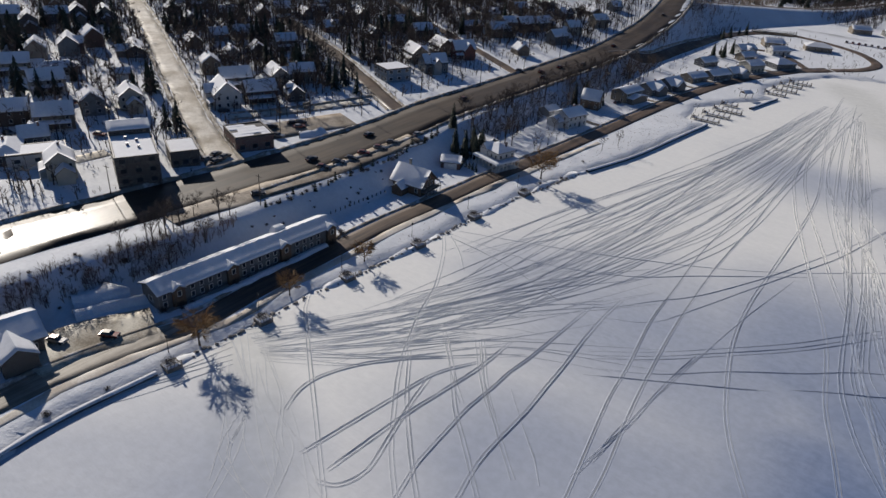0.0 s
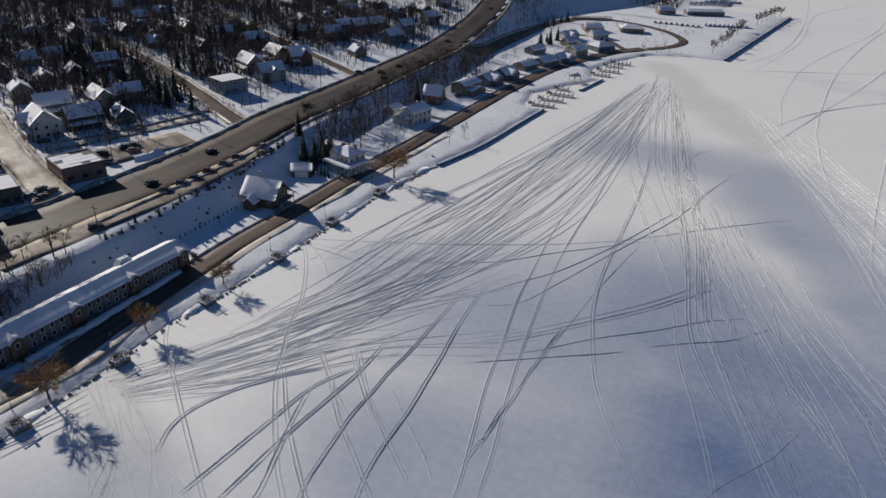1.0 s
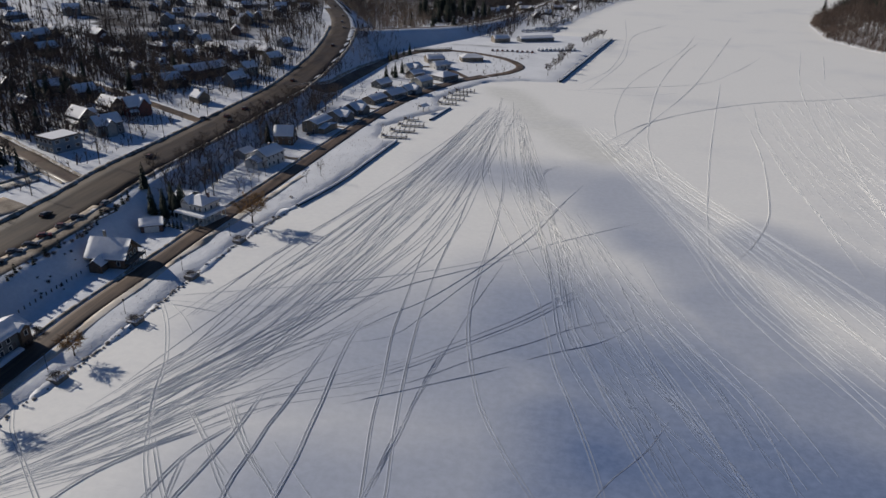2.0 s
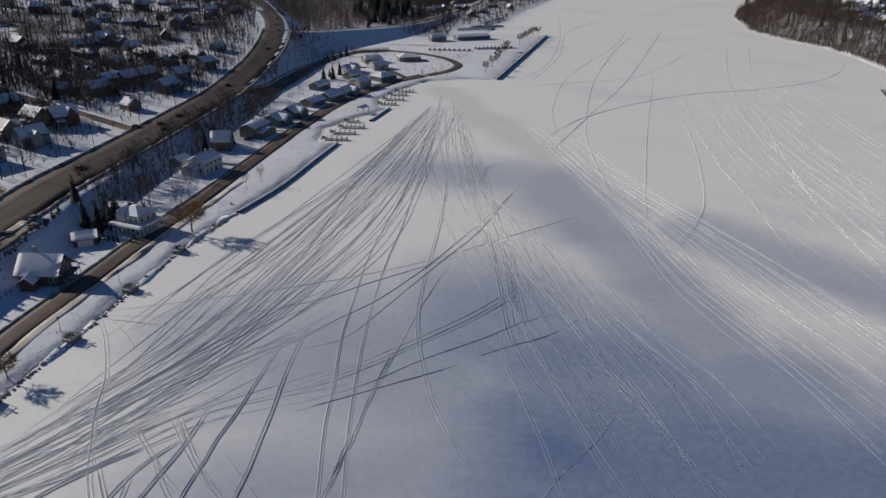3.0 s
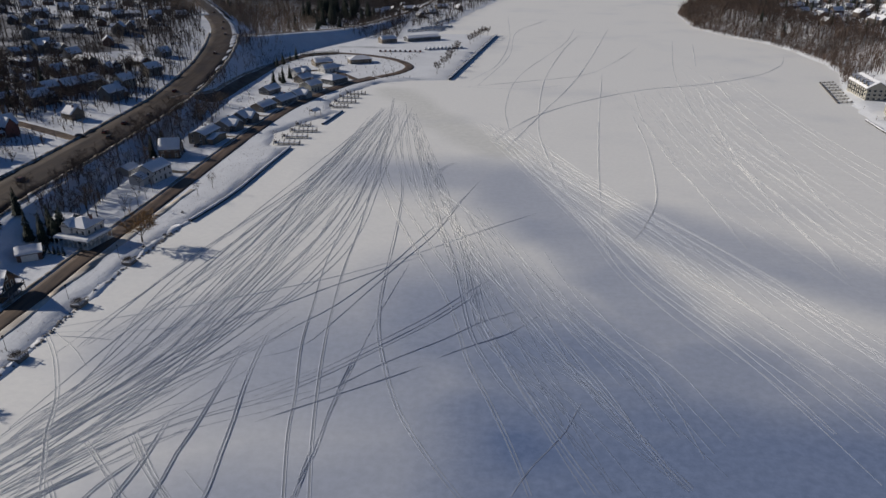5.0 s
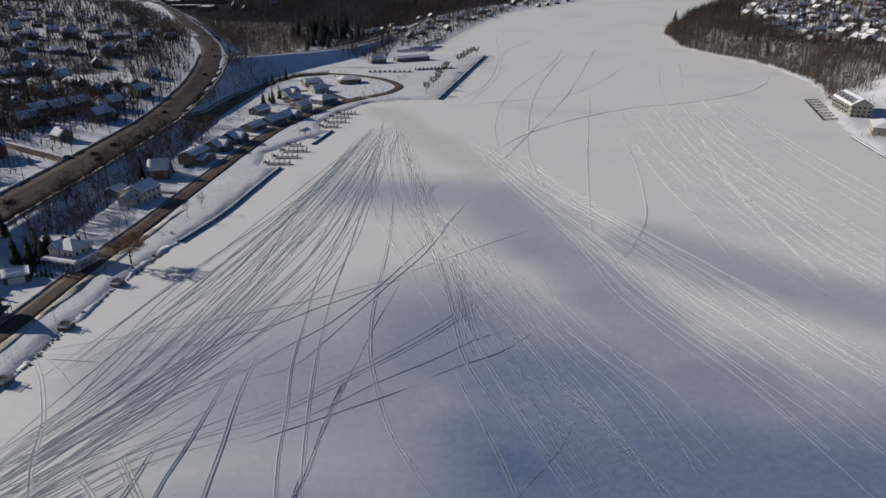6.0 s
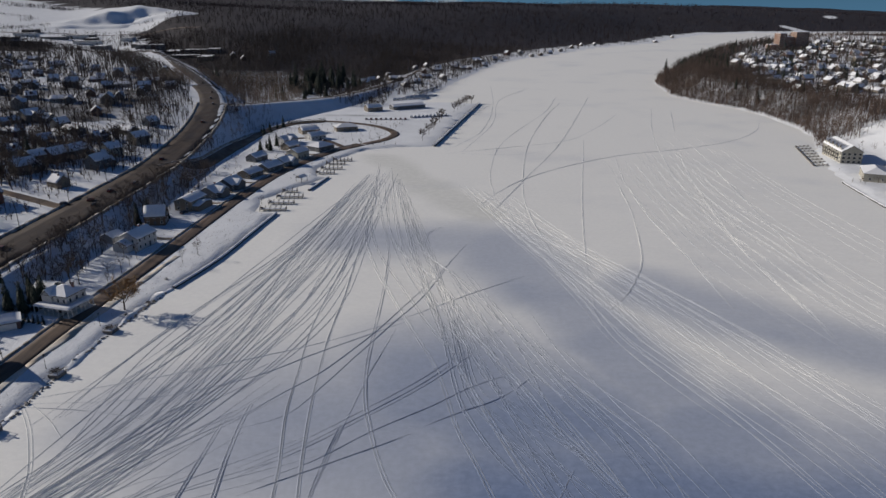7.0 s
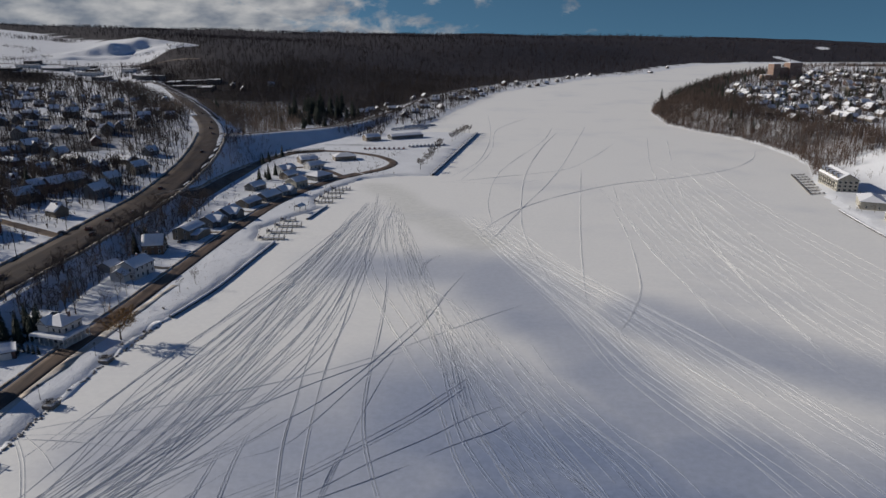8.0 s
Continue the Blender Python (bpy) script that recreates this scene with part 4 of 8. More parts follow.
def make_house(kind, variant, far=False):
    tag = {"tall_house": ("two-storey clapboard house under a snowy gable roof", "house"),
           "small_house": ("small storey-and-a-half house with a snow-laden roof", "house"),
           "long_house": ("long low house with a snow-covered roof", "house"),
           "garage": ("small detached garage with a snowy roof", "garage"),
           "cream_house": ("cream clapboard house with a gable front and snow", "house"),
           "big_white_house": ("large pale house with a wide snowy gable roof", "house"),
           "red_house": ("dark red clapboard house with steep snowy gables", "house")}[kind]
    h = thing(kind, tag[0], tag[1], "town houses")
    v = variant
    if kind == "tall_house":
        l, w = 10.5 + v, 7.6 + 0.4 * v
        gable(h, l, w, 5.2, 2.9 + 0.3 * v, SIDING)
        windows(h, l, w, 2, 2 if far else 3, 1 if far else 2, faces="f" if far else "fblr", door=not far)
        if not far:
            chimney(h, l * 0.22, 0.6, 5, 9.0)
        if not far:
            porch(h, -l / 2, l / 2 - 1, -w / 2, 2.0)
        if v == 1:
            gable(h, 5.5, 5.0, 3.0, 2.0, SIDING, cx=l / 2 + 2.2, cy=0.5)
        if v == 2:
            gable(h, w * 0.9, 4.2, 5.0, 2.2, SIDING, cx=0.5, cy=2.4, turn=90)
    elif kind == "small_house":
        l, w = 8.8 + 0.8 * v, 7.2
        gable(h, l, w, 3.1, 2.9 + 0.25 * v, SIDING)
        windows(h, l, w, 1, 2 if far else 3, 1 if far else 2, faces="f" if far else "fblr", door=not far)
        if not far or v == 0:
            chimney(h, -l * 0.2, 0.5, 4, 6.9)
        if v != 1:
            gable(h, 3.0, 2.0, 1.0, 1.0, SIDING, base=-1.0, cx=0.5, cy=-w / 4, z0=4.3, turn=90, over=0.25, snow=0.2)
        elif not far:
            porch(h, -l / 2 + 1, l / 2 - 1, -w / 2, 1.9)
    elif kind == "long_house":
        l, w = 15 + 1.5 * v, 8.2
        if v == 1:
            hip(h, l, w, 2.9, 2.0, SIDING)
        else:
            gable(h, l, w, 2.9, 2.1, SIDING)
        windows(h, l, w, 1, 3 if far else 5, 1 if far else 2, faces="flr" if far else "fblr", mesh=WIDE_WINDOW, door=not far)
        chimney(h, l * 0.1, 1.0, 3, 5.9)
        if v == 2:
            gable(h, 7, 7, 2.8, 1.9, SIDING, cx=l * 0.25, cy=-4.5, turn=90)
    elif kind == "garage":
        gable(h, 7.2, 6.4, 2.6, 1.5, SIDING)
        s = Shape()
        s.box(-2.4, -3.28, 0, 2.4, -3.15, 2.2)
        for i in range(3):
            s.box(-2.35, -3.32, 0.1 + 0.72 * i, 2.35, -3.26, 0.7 + 0.72 * i)
        part("garage_door", s, TRIM, h)
        part("window", WINDOW, TRIM, h, at=pose(3.6, 0, 1, 0, 0, 90))
    elif kind == "cream_house":
        gable(h, 10, 8, 5.4, 3.1, CREAM_WALL)
        windows(h, 10, 8, 2, 3, 3)
        porch(h, -4.5, 3, -4, 2.2)
        gable(h, 4, 5, 3.2, 1.9, CREAM_WALL, cx=6.8, cy=0.8)
        chimney(h, -2, 0.4, 5, 9.3)
    elif kind == "big_white_house":
        gable(h, 13, 10, 6, 4.2, WHITE_WALL)
        windows(h, 13, 10, 2, 4, 3)
        gable(h, 11, 5, 5.5, 2.6, WHITE_WALL, cx=-2, cy=-1.5, turn=90)
        porch(h, 0.5, 6.5, -5, 2.2)
        chimney(h, 3.4, 0.8, 6, 11)
    else:
        gable(h, 12, 8, 5.2, 4.0, RED_WALL)
        gable(h, 11, 5.5, 5.0, 3.4, RED_WALL, cx=1.5, cy=-0.4, turn=90)
        windows(h, 12, 8, 2, 4, 2)
        chimney(h, -3.5, 0.6, 5, 10)
        porch(h, -6, -1.5, -4, 2)
    return h


HOUSE_KINDS = {}
HOMES = []


def settle(kind, places):
    """Copies of a kind of house, standing at (x, y, turn)."""
    for i, (px, py, turn) in enumerate(places):
        v = (i * 7 + int(abs(px))) % 3
        if kind in ("garage", "cream_house", "big_white_house", "red_house"):
            v = 0
        m = stand(px, py, turn)
        far = math.hypot(px + 110, py - 150) > 200
        HOMES.append((px, py))
        if (kind, v, far) not in HOUSE_KINDS:
            HOUSE_KINDS[kind, v, far] = make_house(kind, v, far)
            HOUSE_KINDS[kind, v, far].matrix_basis = m
        else:
            copy_thing(HOUSE_KINDS[kind, v, far], m)

# ---- trees and shrubs ----
def branch_tree(seed, height, spread, limbs, subs, twigs, droop=0.0, thick=0.02, start=0.28, twig_len=0.17, fine=0.0042):
    """Trunk and crown shapes of a bare broad-leaved tree."""
    rng = random.Random(seed)
    trunk, crown = Shape(), Shape()
    r0 = height * thick
    top = Vector((rng.uniform(-0.04, 0.04) * height, rng.uniform(-0.04, 0.04) * height, height * 0.62))
    knee = Vector((top.x * 0.3, top.y * 0.5, height * start))
    trunk.tube((0, 0, -0.4), knee, r0 * 1.25, r0 * 0.85, 6)
    trunk.tube(knee, top, r0 * 0.85, r0 * 0.35, 5)
    for i in range(limbs):
        u = (i + rng.random() * 0.6) / limbs
        base = knee.lerp(top, u * 0.95)
        az = i * 2.4 + rng.uniform(-0.4, 0.4)
        out = spread * (1.05 - 0.45 * u) * rng.uniform(0.75, 1.1)
        up = (height - base.z) * rng.uniform(0.6, 0.95)
        end = base + Vector((math.cos(az) * out, math.sin(az) * out, up))
        bend = base.lerp(end, 0.5) + Vector((math.cos(az), math.sin(az), 0)) * out * 0.14
        rl = r0 * (0.5 - 0.2 * u)
        trunk.tube(base, bend, rl, rl * 0.65, 4, caps=False)
        trunk.tube(bend, end, rl * 0.65, rl * 0.15, 3, caps=False)
        for j in range(subs):
            w = rng.uniform(0.25, 1.0)
            b = base.lerp(bend, w * 2) if w < 0.5 else bend.lerp(end, w * 2 - 1)
            d = Vector((math.cos(az + rng.uniform(-1.4, 1.4)), math.sin(az + rng.uniform(-1.4, 1.4)), rng.uniform(0.1, 1.0) - droop * 0.4)).normalized()
            ln = spread * rng.uniform(0.35, 0.7)
            c = b + d * ln
            crown.tube(b, c, rl * 0.3, rl * 0.1, 3, caps=False)
            for k in range(twigs):
                g = b.lerp(c, rng.uniform(0.2, 1.0))
                e = d + Vector((rng.uniform(-1, 1), rng.uniform(-1, 1), rng.uniform(-0.4, 0.9) - droop * 1.6))
                e = g + e.normalized() * height * twig_len * rng.uniform(0.6, 1.3)
                q = (e - g).cross(Vector((rng.uniform(-1, 1), rng.uniform(-1, 1), 0.3))).normalized() * height * fine
                q2 = (e - g).cross(q).normalized() * height * fine
                crown.add([g - q, g + q, g + q2, e], [(0, 1, 3), (1, 2, 3), (2, 0, 3)])
    return trunk, crown


def tree_of(name, label, shapes, crown_mat, group, category="tree"):
    t = thing(name, label, category, group)
    part("trunk", shapes[0], BARK, t, soft=True)
    part("crown", shapes[1], crown_mat, t)
    return t


def conifer(seed, height, radius):
    rng = random.Random(seed)
    trunk, crown = Shape(), Shape()
    trunk.tube((0, 0, -0.4), (0, 0, height * 0.95), height * 0.022, 0.03, 5)
    layers = int(height * 1.5)
    for i in range(layers):
        u = i / layers
        z = height * (0.07 + 0.9 * u)
        r = radius * (1 - u) ** 0.85 * rng.uniform(0.8, 1.12) + 0.12
        n = max(5, int(13 * (1 - u)) + 3)
        for k in range(n):
            a = 2 * math.pi * (k + rng.random() * 0.7) / n
            rr = r * rng.uniform(0.7, 1.15)
            tip = Vector((math.cos(a) * rr, math.sin(a) * rr, z - rr * 0.28))
            side = Vector((-math.sin(a), math.cos(a), 0)) * (0.16 * rr + 0.12)
            root = Vector((0, 0, z + 0.15 * r))
            midp = root.lerp(tip, 0.6)
            crown.add([root, midp - side + Vector((0, 0, -0.12)), tip, midp + side + Vector((0, 0, -0.12)), midp + Vector((0, 0, 0.16)), midp - Vector((0, 0, 0.3))],
                      [(0, 1, 4), (1, 2, 4), (2, 3, 4), (3, 0, 4), (1, 0, 5), (2, 1, 5), (3, 2, 5), (0, 3, 5)])
    return trunk, crown


def twig_ball(seed, r, h, n, lean=0.5):
    """A low bush: many slim stems from one foot."""
    rng = random.Random(seed)
    s = Shape()
    for i in range(n):
        a, q = rng.uniform(0, 6.283), rng.random() ** 0.6
        g = Vector((rng.uniform(-0.5, 0.5) * r, rng.uniform(-0.5, 0.5) * r, -0.1))
        e = Vector((math.cos(a) * r * q, math.sin(a) * r * q, h * rng.uniform(0.45, 1.0) * (1.15 - 0.6 * q)))
        m = g.lerp(e, 0.5) + Vector((rng.uniform(-0.2, 0.2), rng.uniform(-0.2, 0.2), 0.1)) * r
        s.tube(g, m, 0.035, 0.03, 3, caps=False)
        s.tube(m, e, 0.03, 0.008, 3, caps=False)
        for k in range(3):
            f = m + Vector((rng.uniform(-1, 1), rng.uniform(-1, 1), rng.uniform(0.1, 1))) * 0.45 * r
            s.tube(m.lerp(e, 0.3 * k), f, 0.02, 0.006, 3, caps=False)
    return s


TREES = [tree_of("bare_tree", "bare grey-brown broad-leaved tree standing in snow", branch_tree(10 + i, h, sp, li, 5, 5, fine=0.0054), TWIG, "bare trees")
         for i, (h, sp, li) in enumerate(((13, 3.6, 8), (11, 3.2, 7), (15, 4.0, 9), (9.5, 3.0, 7)))]
SAPLINGS = [tree_of("young_tree", "slim young bare tree in the snow", branch_tree(30 + i, h, 1.5, 6, 4, 4, thick=0.014), TWIG, "young trees") for i, h in enumerate((6.0, 7.0))]
WILLOWS = [tree_of("willow_tree", "broad bare willow with orange-brown twigs by the shore", branch_tree(50 + i, h, sp, 9, 9, 14, droop=0.3, thick=0.028, start=0.2, twig_len=0.2, fine=0.0075), WILLOW, "willows")
           for i, (h, sp) in enumerate(((10.0, 5.0), (7.5, 3.2)))]
CONIFERS = [tree_of("evergreen_tree", "dark green pointed evergreen tree", conifer(70 + i, h, r), NEEDLE, "evergreens")
            for i, (h, r) in enumerate(((12, 2.6), (9, 2.0), (15, 3.2)))]
PARK_TREES = [tree_of("park_tree", "round-crowned bare park tree on the pier", branch_tree(65, 9, 3.0, 8, 6, 8, fine=0.011), TWIG, "pier trees")]
CEDARS = [tree_of("small_cedar", "small dark clipped cedar in a row", conifer(80, 3.2, 0.8), NEEDLE, "cedars")]
BUSHES = [tagged(part("bush", twig_ball(90 + i, r, h, n), SHRUB), "leafless dark bush half buried in snow", "bush", "bushes") for i, (r, h, n) in enumerate(((1.5, 1.5, 40), (1.0, 1.1, 28)))]
PLANTED = set()


def plant(protos, k, px, py, turn=0.0, size=1.0, dz=0.0):
    """A tree or bush of one of the kinds, at its own size, on the ground."""
    src = protos[k % len(protos)]
    m = stand(px, py, turn, dz)
    if src.name not in PLANTED:
        PLANTED.add(src.name)
        src.matrix_basis = m
        ob = src
    else:
        ob = copy_thing(src, m)
    ob.scale = (size, size, size)
    return ob


def copse(name, label, spots, material):
    """Trees past the ones that can be told apart, joined into one mesh: (kind, x, y, turn, size) each."""
    v, f, k0 = [], [], 0
    for k, px, py, turn, size in spots:
        m = np.array(stand(px, py, turn) @ Matrix.Diagonal((size, size, size, 1)))
        co, tri = PLAIN_TREES[k % len(PLAIN_TREES)]
        v.append(co @ m[:3, :3].T + m[:3, 3])
        f.append(tri + k0)
        k0 += len(co)
    me = bpy.data.meshes.new(name)
    me.from_pydata(np.concatenate(v).tolist(), [], np.concatenate(f).tolist())
    me.materials.append(material)
    return tagged(new(name, me), label, "trees", "", "stuff")


def flat_tree(seed, h, sp):
    """The same kind of tree with fewer, coarser boughs, as arrays of points and triangles."""
    a, b = branch_tree(seed, h, sp, 5, 4, 4, fine=0.0072)
    pts, tri = [], []
    for s in (a, b):
        k = len(pts)
        pts += s.v
        for q in s.f:
            tri += [(k + q[0], k + q[i], k + q[i + 1]) for i in range(1, len(q) - 1)]
    return np.array(pts), np.array(tri)


PLAIN_TREES = [flat_tree(200 + i, h, sp) for i, (h, sp) in enumerate(((12, 3.6), (14, 4.0), (10, 3.2), (13, 3.4)))]

# ---- the shore: seawalls, motel, lodge, houses, docks ----
def seawall(pts, h, label, seed=5):
    sweep("seawall", pts, [(0.9, -1.0), (0.9, h), (-0.1, h), (-0.1, -1.0)][::-1], SEAWALL, 2.0, follow=False, base=0.0, label=label, category="seawall")
    sec = [(1.15, h - 0.25), (0.85, h + 0.06), (0.35, h + 0.1), (0.0, h + 0.03)]
    sweep("seawall_snow", pts, sec, ROOF_SNOW, 1.5, follow=False, base=0.0, ragged=0.12, label="rounded snow lying along the seawall", category="snow", seed=seed)


# sheet-pile walls, land to the west of the line
seawall([(-117, 20), (-119, 40), (-117.3, 62)], 0.85, "dark steel seawall capped with snow")
seawall([(-100, 239), (-94, 262), (-91, 279), (-88, 304), (-84, 335)], 1.0, "long dark seawall capped with snow")
seawall([(-76, 380), (-70, 411)], 0.95, "short dark dock wall capped with snow")
seawall([(-8, 506), (35, 727)], 1.5, "straight dark pier wall with snow behind it")


def pier_posts():
    for i in range(34):
        q = i / 33
        s = Shape()
        s.tube((0, 0, 0), (0, 0, 2.3), 0.16, 0.15, 6)
        ob = part("mooring_post", s, TIMBER, at=pose(-9.2 + 43 * q, 507 + 221 * q, -0.3))
        tagged(ob, "dark timber mooring post along the pier wall", "post", "mooring posts")


pier_posts()


def stone(seed, r):
    rng = random.Random(seed)
    bm = bmesh.new()
    bmesh.ops.create_icosphere(bm, subdivisions=1, radius=r)
    for v in bm.verts:
        v.co *= rng.uniform(0.75, 1.2)
        v.co.z *= 0.65
    me = bpy.data.meshes.new("stone")
    bm.to_mesh(me)
    bm.free()
    me.materials.append(RUBBLE)
    return me


def riprap():
    """Dark boulders showing through the snow where the shore has no wall."""
    meshes = [stone(i, 0.45) for i in range(4)]
    rng = random.Random(8)
    for a, b, n in (((-117.0, 66), (-115.2, 106), 26), ((-115, 108), (-111, 146), 34), ((-111, 147), (-108, 192), 44), ((-108, 193), (-101, 236), 40)):
        for i in range(n):
            q = (i + rng.random()) / n
            x, y = a[0] + (b[0] - a[0]) * q + rng.uniform(-0.4, 0.9), a[1] + (b[1] - a[1]) * q
            ob = part("boulder", meshes[i % 4], RUBBLE, at=pose(x, y, max(gz(x, y), 0) + 0.12, 0, 0, rng.uniform(0, 360)))
            sc = rng.uniform(0.7, 1.7)
            ob.scale = (sc, sc, sc)
            tagged(ob, "dark shore boulder poking out of the snow", "boulder", "shore boulders")


riprap()
SHORE_DRIFT = [(-116.3, 64), (-114.4, 90), (-114.6, 107), (-112.2, 126), (-110.2, 147), (-107.2, 190), (-103.2, 226), (-99.5, 238)]
berm(SHORE_DRIFT, 0.55, 3.4, "uneven snow ridge along the stony shore", SNOW, 31, 1.3)


def lamp_post():
    t = thing("lamp_post", "black lamp post with a lantern on the shore path", "lamp post", "shore lamps")
    s = Shape()
    s.tube((0, 0, -0.4), (0, 0, 0.5), 0.16, 0.1, 8).tube((0, 0, 0.5), (0, 0, 4.0), 0.07, 0.05, 6)
    part("pole", s, BLACK_METAL, t)
    s = Shape()
    s.box(-0.16, -0.16, 4.0, 0.16, 0.16, 4.5, taper=-0.05)
    part("lantern", s, GLASS, t)
    s = Shape()
    s.box(-0.26, -0.26, 4.5, 0.26, 0.26, 4.72, taper=0.2)
    part("lantern_cap", s, BLACK_METAL, t)
    return t


def lookout():
    """A stone viewing bay on the shore with a shrub and snow on it."""
    t = thing("shore_platform", "small dark timber platform with shrubs and snow at the shore", "platform", "shore platforms")
    s = Shape()
    s.box(-1.8, -1.6, -1.2, 1.8, 1.6, 0.55)
    part("deck", s, TIMBER, t)
    s = Shape()
    s.box(-1.6, -1.5, 0.55, 1.5, 1.3, 0.85, taper=0.35)
    part("deck_snow", s, ROOF_SNOW, t)
    for k in range(5):
        a = -1.7 + 0.85 * k
        s = Shape()
        s.box(a - 0.06, -1.6, 0.55, a + 0.06, -1.48, 1.6)
        part("rail_post", s, TIMBER, t)
    s = Shape()
    s.box(-1.8, -1.62, 1.55, 1.8, -1.46, 1.68)
    part("rail", s, TIMBER, t)
    part("shrub", twig_ball(120, 2.1, 1.9, 60), SHRUB, t, at=pose(-0.2, 0.3, 0.5))
    return t


LAMP, BAY = lamp_post(), lookout()
for i, (px, py) in enumerate([(-117.0, 65.5), (-115.6, 90.5), (-114.2, 119), (-111.4, 147), (-109.8, 175), (-107.3, 203)]):
    m = pose(px + 0.6, py, 0.55, 0, 0, 82)
    if i == 0:
        BAY.matrix_basis, LAMP.matrix_basis = m, stand(px - 3.6, py + 2.2)
    else:
        copy_thing(BAY, m)
        copy_thing(LAMP, stand(px - 3.6, py + 2.2))
for k, (px, py) in enumerate([(-119.8, 52.3), (-121.0, 40.2), (-106.5, 214), (-104, 226), (-104.5, 245)]):
    plant(BUSHES, k + 1, px, py, 40 * k, 0.9)


def motel():
    t = thing("motel", "long two-storey grey motel with small cross gables and a snowy roof", "motel", at=stand(-136.5, 103.9, 84.9))
    l, w = 56, 8.0
    gable(t, l, w, 4.8, 1.5, GREY_WALL, over=0.7, snow=0.3, base=-2)
    peaks = (-23, -7.5, 9.5, 26)
    for x in peaks:
        gable(t, 3.6, 3.2, 4.6, 1.0, LOG_WALL, over=0.35, cx=x, cy=-3.1, turn=90, base=-2, snow=0.22)
        part("window", WINDOW, TRIM, t, at=pose(x, -4.9, 2.9))
    for i in range(22):
        x = -26.5 + 53 * i / 21
        if min(abs(x - c) for c in peaks) < 2.2:
            continue
        part("window", WINDOW, TRIM, t, at=pose(x, -w / 2, 3.0))
        part("window", WINDOW, TRIM, t, at=pose(x, -w / 2, 0.7))
        if i % 3 == 1:
            part("door", DOOR, DARK_TRIM, t, at=pose(x + 1.2, -w / 2, 0.05))
        part("window", WINDOW, TRIM, t, at=pose(x, w / 2, 2.9, 0, 0, 180))
    for g in (-1, 1):
        part("window", WIDE_WINDOW, TRIM, t, at=pose(g * l / 2, 0, 1.4, 0, 0, g * 90))
    s = Shape()
    s.box(-27, -5.6, -0.4, 27, -w / 2 - 0.02, 0.02)
    part("walkway", s, CONCRETE, t)
    s = Shape()
    s.box(10.5, 1.6, 5.4, 15.0, 4.6, 7.2, taper=0.8)
    part("stair_head", s, ROOF_SNOW, t, "snow-buried stair head on the back slope of the roof")
    return t


motel()
for k, (px, py) in enumerate([(-132.9, 80.5), (-132.4, 83), (-131.9, 96), (-131.4, 100), (-130.6, 112), (-130.2, 116), (-129.2, 129), (-130.0, 132.5), (-130.6, 135), (-132.5, 136), (-134.6, 76)]):
    plant(BUSHES, k, px, py, 50 * k, 1.25)
berm([(-131.8, 80), (-130.6, 95), (-130.2, 112), (-129.6, 127)], 0.8, 3.2, "bank of shaded snow before the motel", SNOW, 33)


def lodge():
    t = thing("lodge", "dark timber lodge with a steep snowy gable roof", "lodge", at=stand(-136.2, 176.8, 4))
    gable(t, 11.5, 8.6, 4.2, 4.0, LOG_WALL, over=1.1, snow=0.35, base=-3)
    windows(t, 11.5, 8.6, 1, 3, 2, sill=1.0)
    # balcony and stair at the gable towards the lake
    s = Shape()
    s.box(5.8, -4.6, 1.9, 8.2, 4.6, 2.1)
    part("balcony", s, TIMBER, t)
    for k in range(5):
        s = Shape()
        s.box(8.05, -4.5 + 2.2 * k, -1.5, 8.2, -4.35 + 2.2 * k, 3.1)
        part("balcony_post", s, TIMBER, t)
    s = Shape()
    s.box(8.05, -4.6, 3.0, 8.2, 4.6, 3.15)
    part("balcony_rail", s, TIMBER, t)
    for i in range(3):
        part("window", WINDOW, TRIM, t, at=pose(5.75, -2.4 + 2.4 * i, 2.6, 0, 0, 90))
    part("window", WIDE_WINDOW, TRIM, t, at=pose(5.75, 0, 5.1, 0, 0, 90))
    gable(t, 4.5, 4, 2.6, 1.6, LOG_WALL, cx=-1.5, cy=-6.0, base=-3, turn=90)
    chimney(t, -2.5, 1.2, 5, 10, RUBBLE)
    return t


lodge()


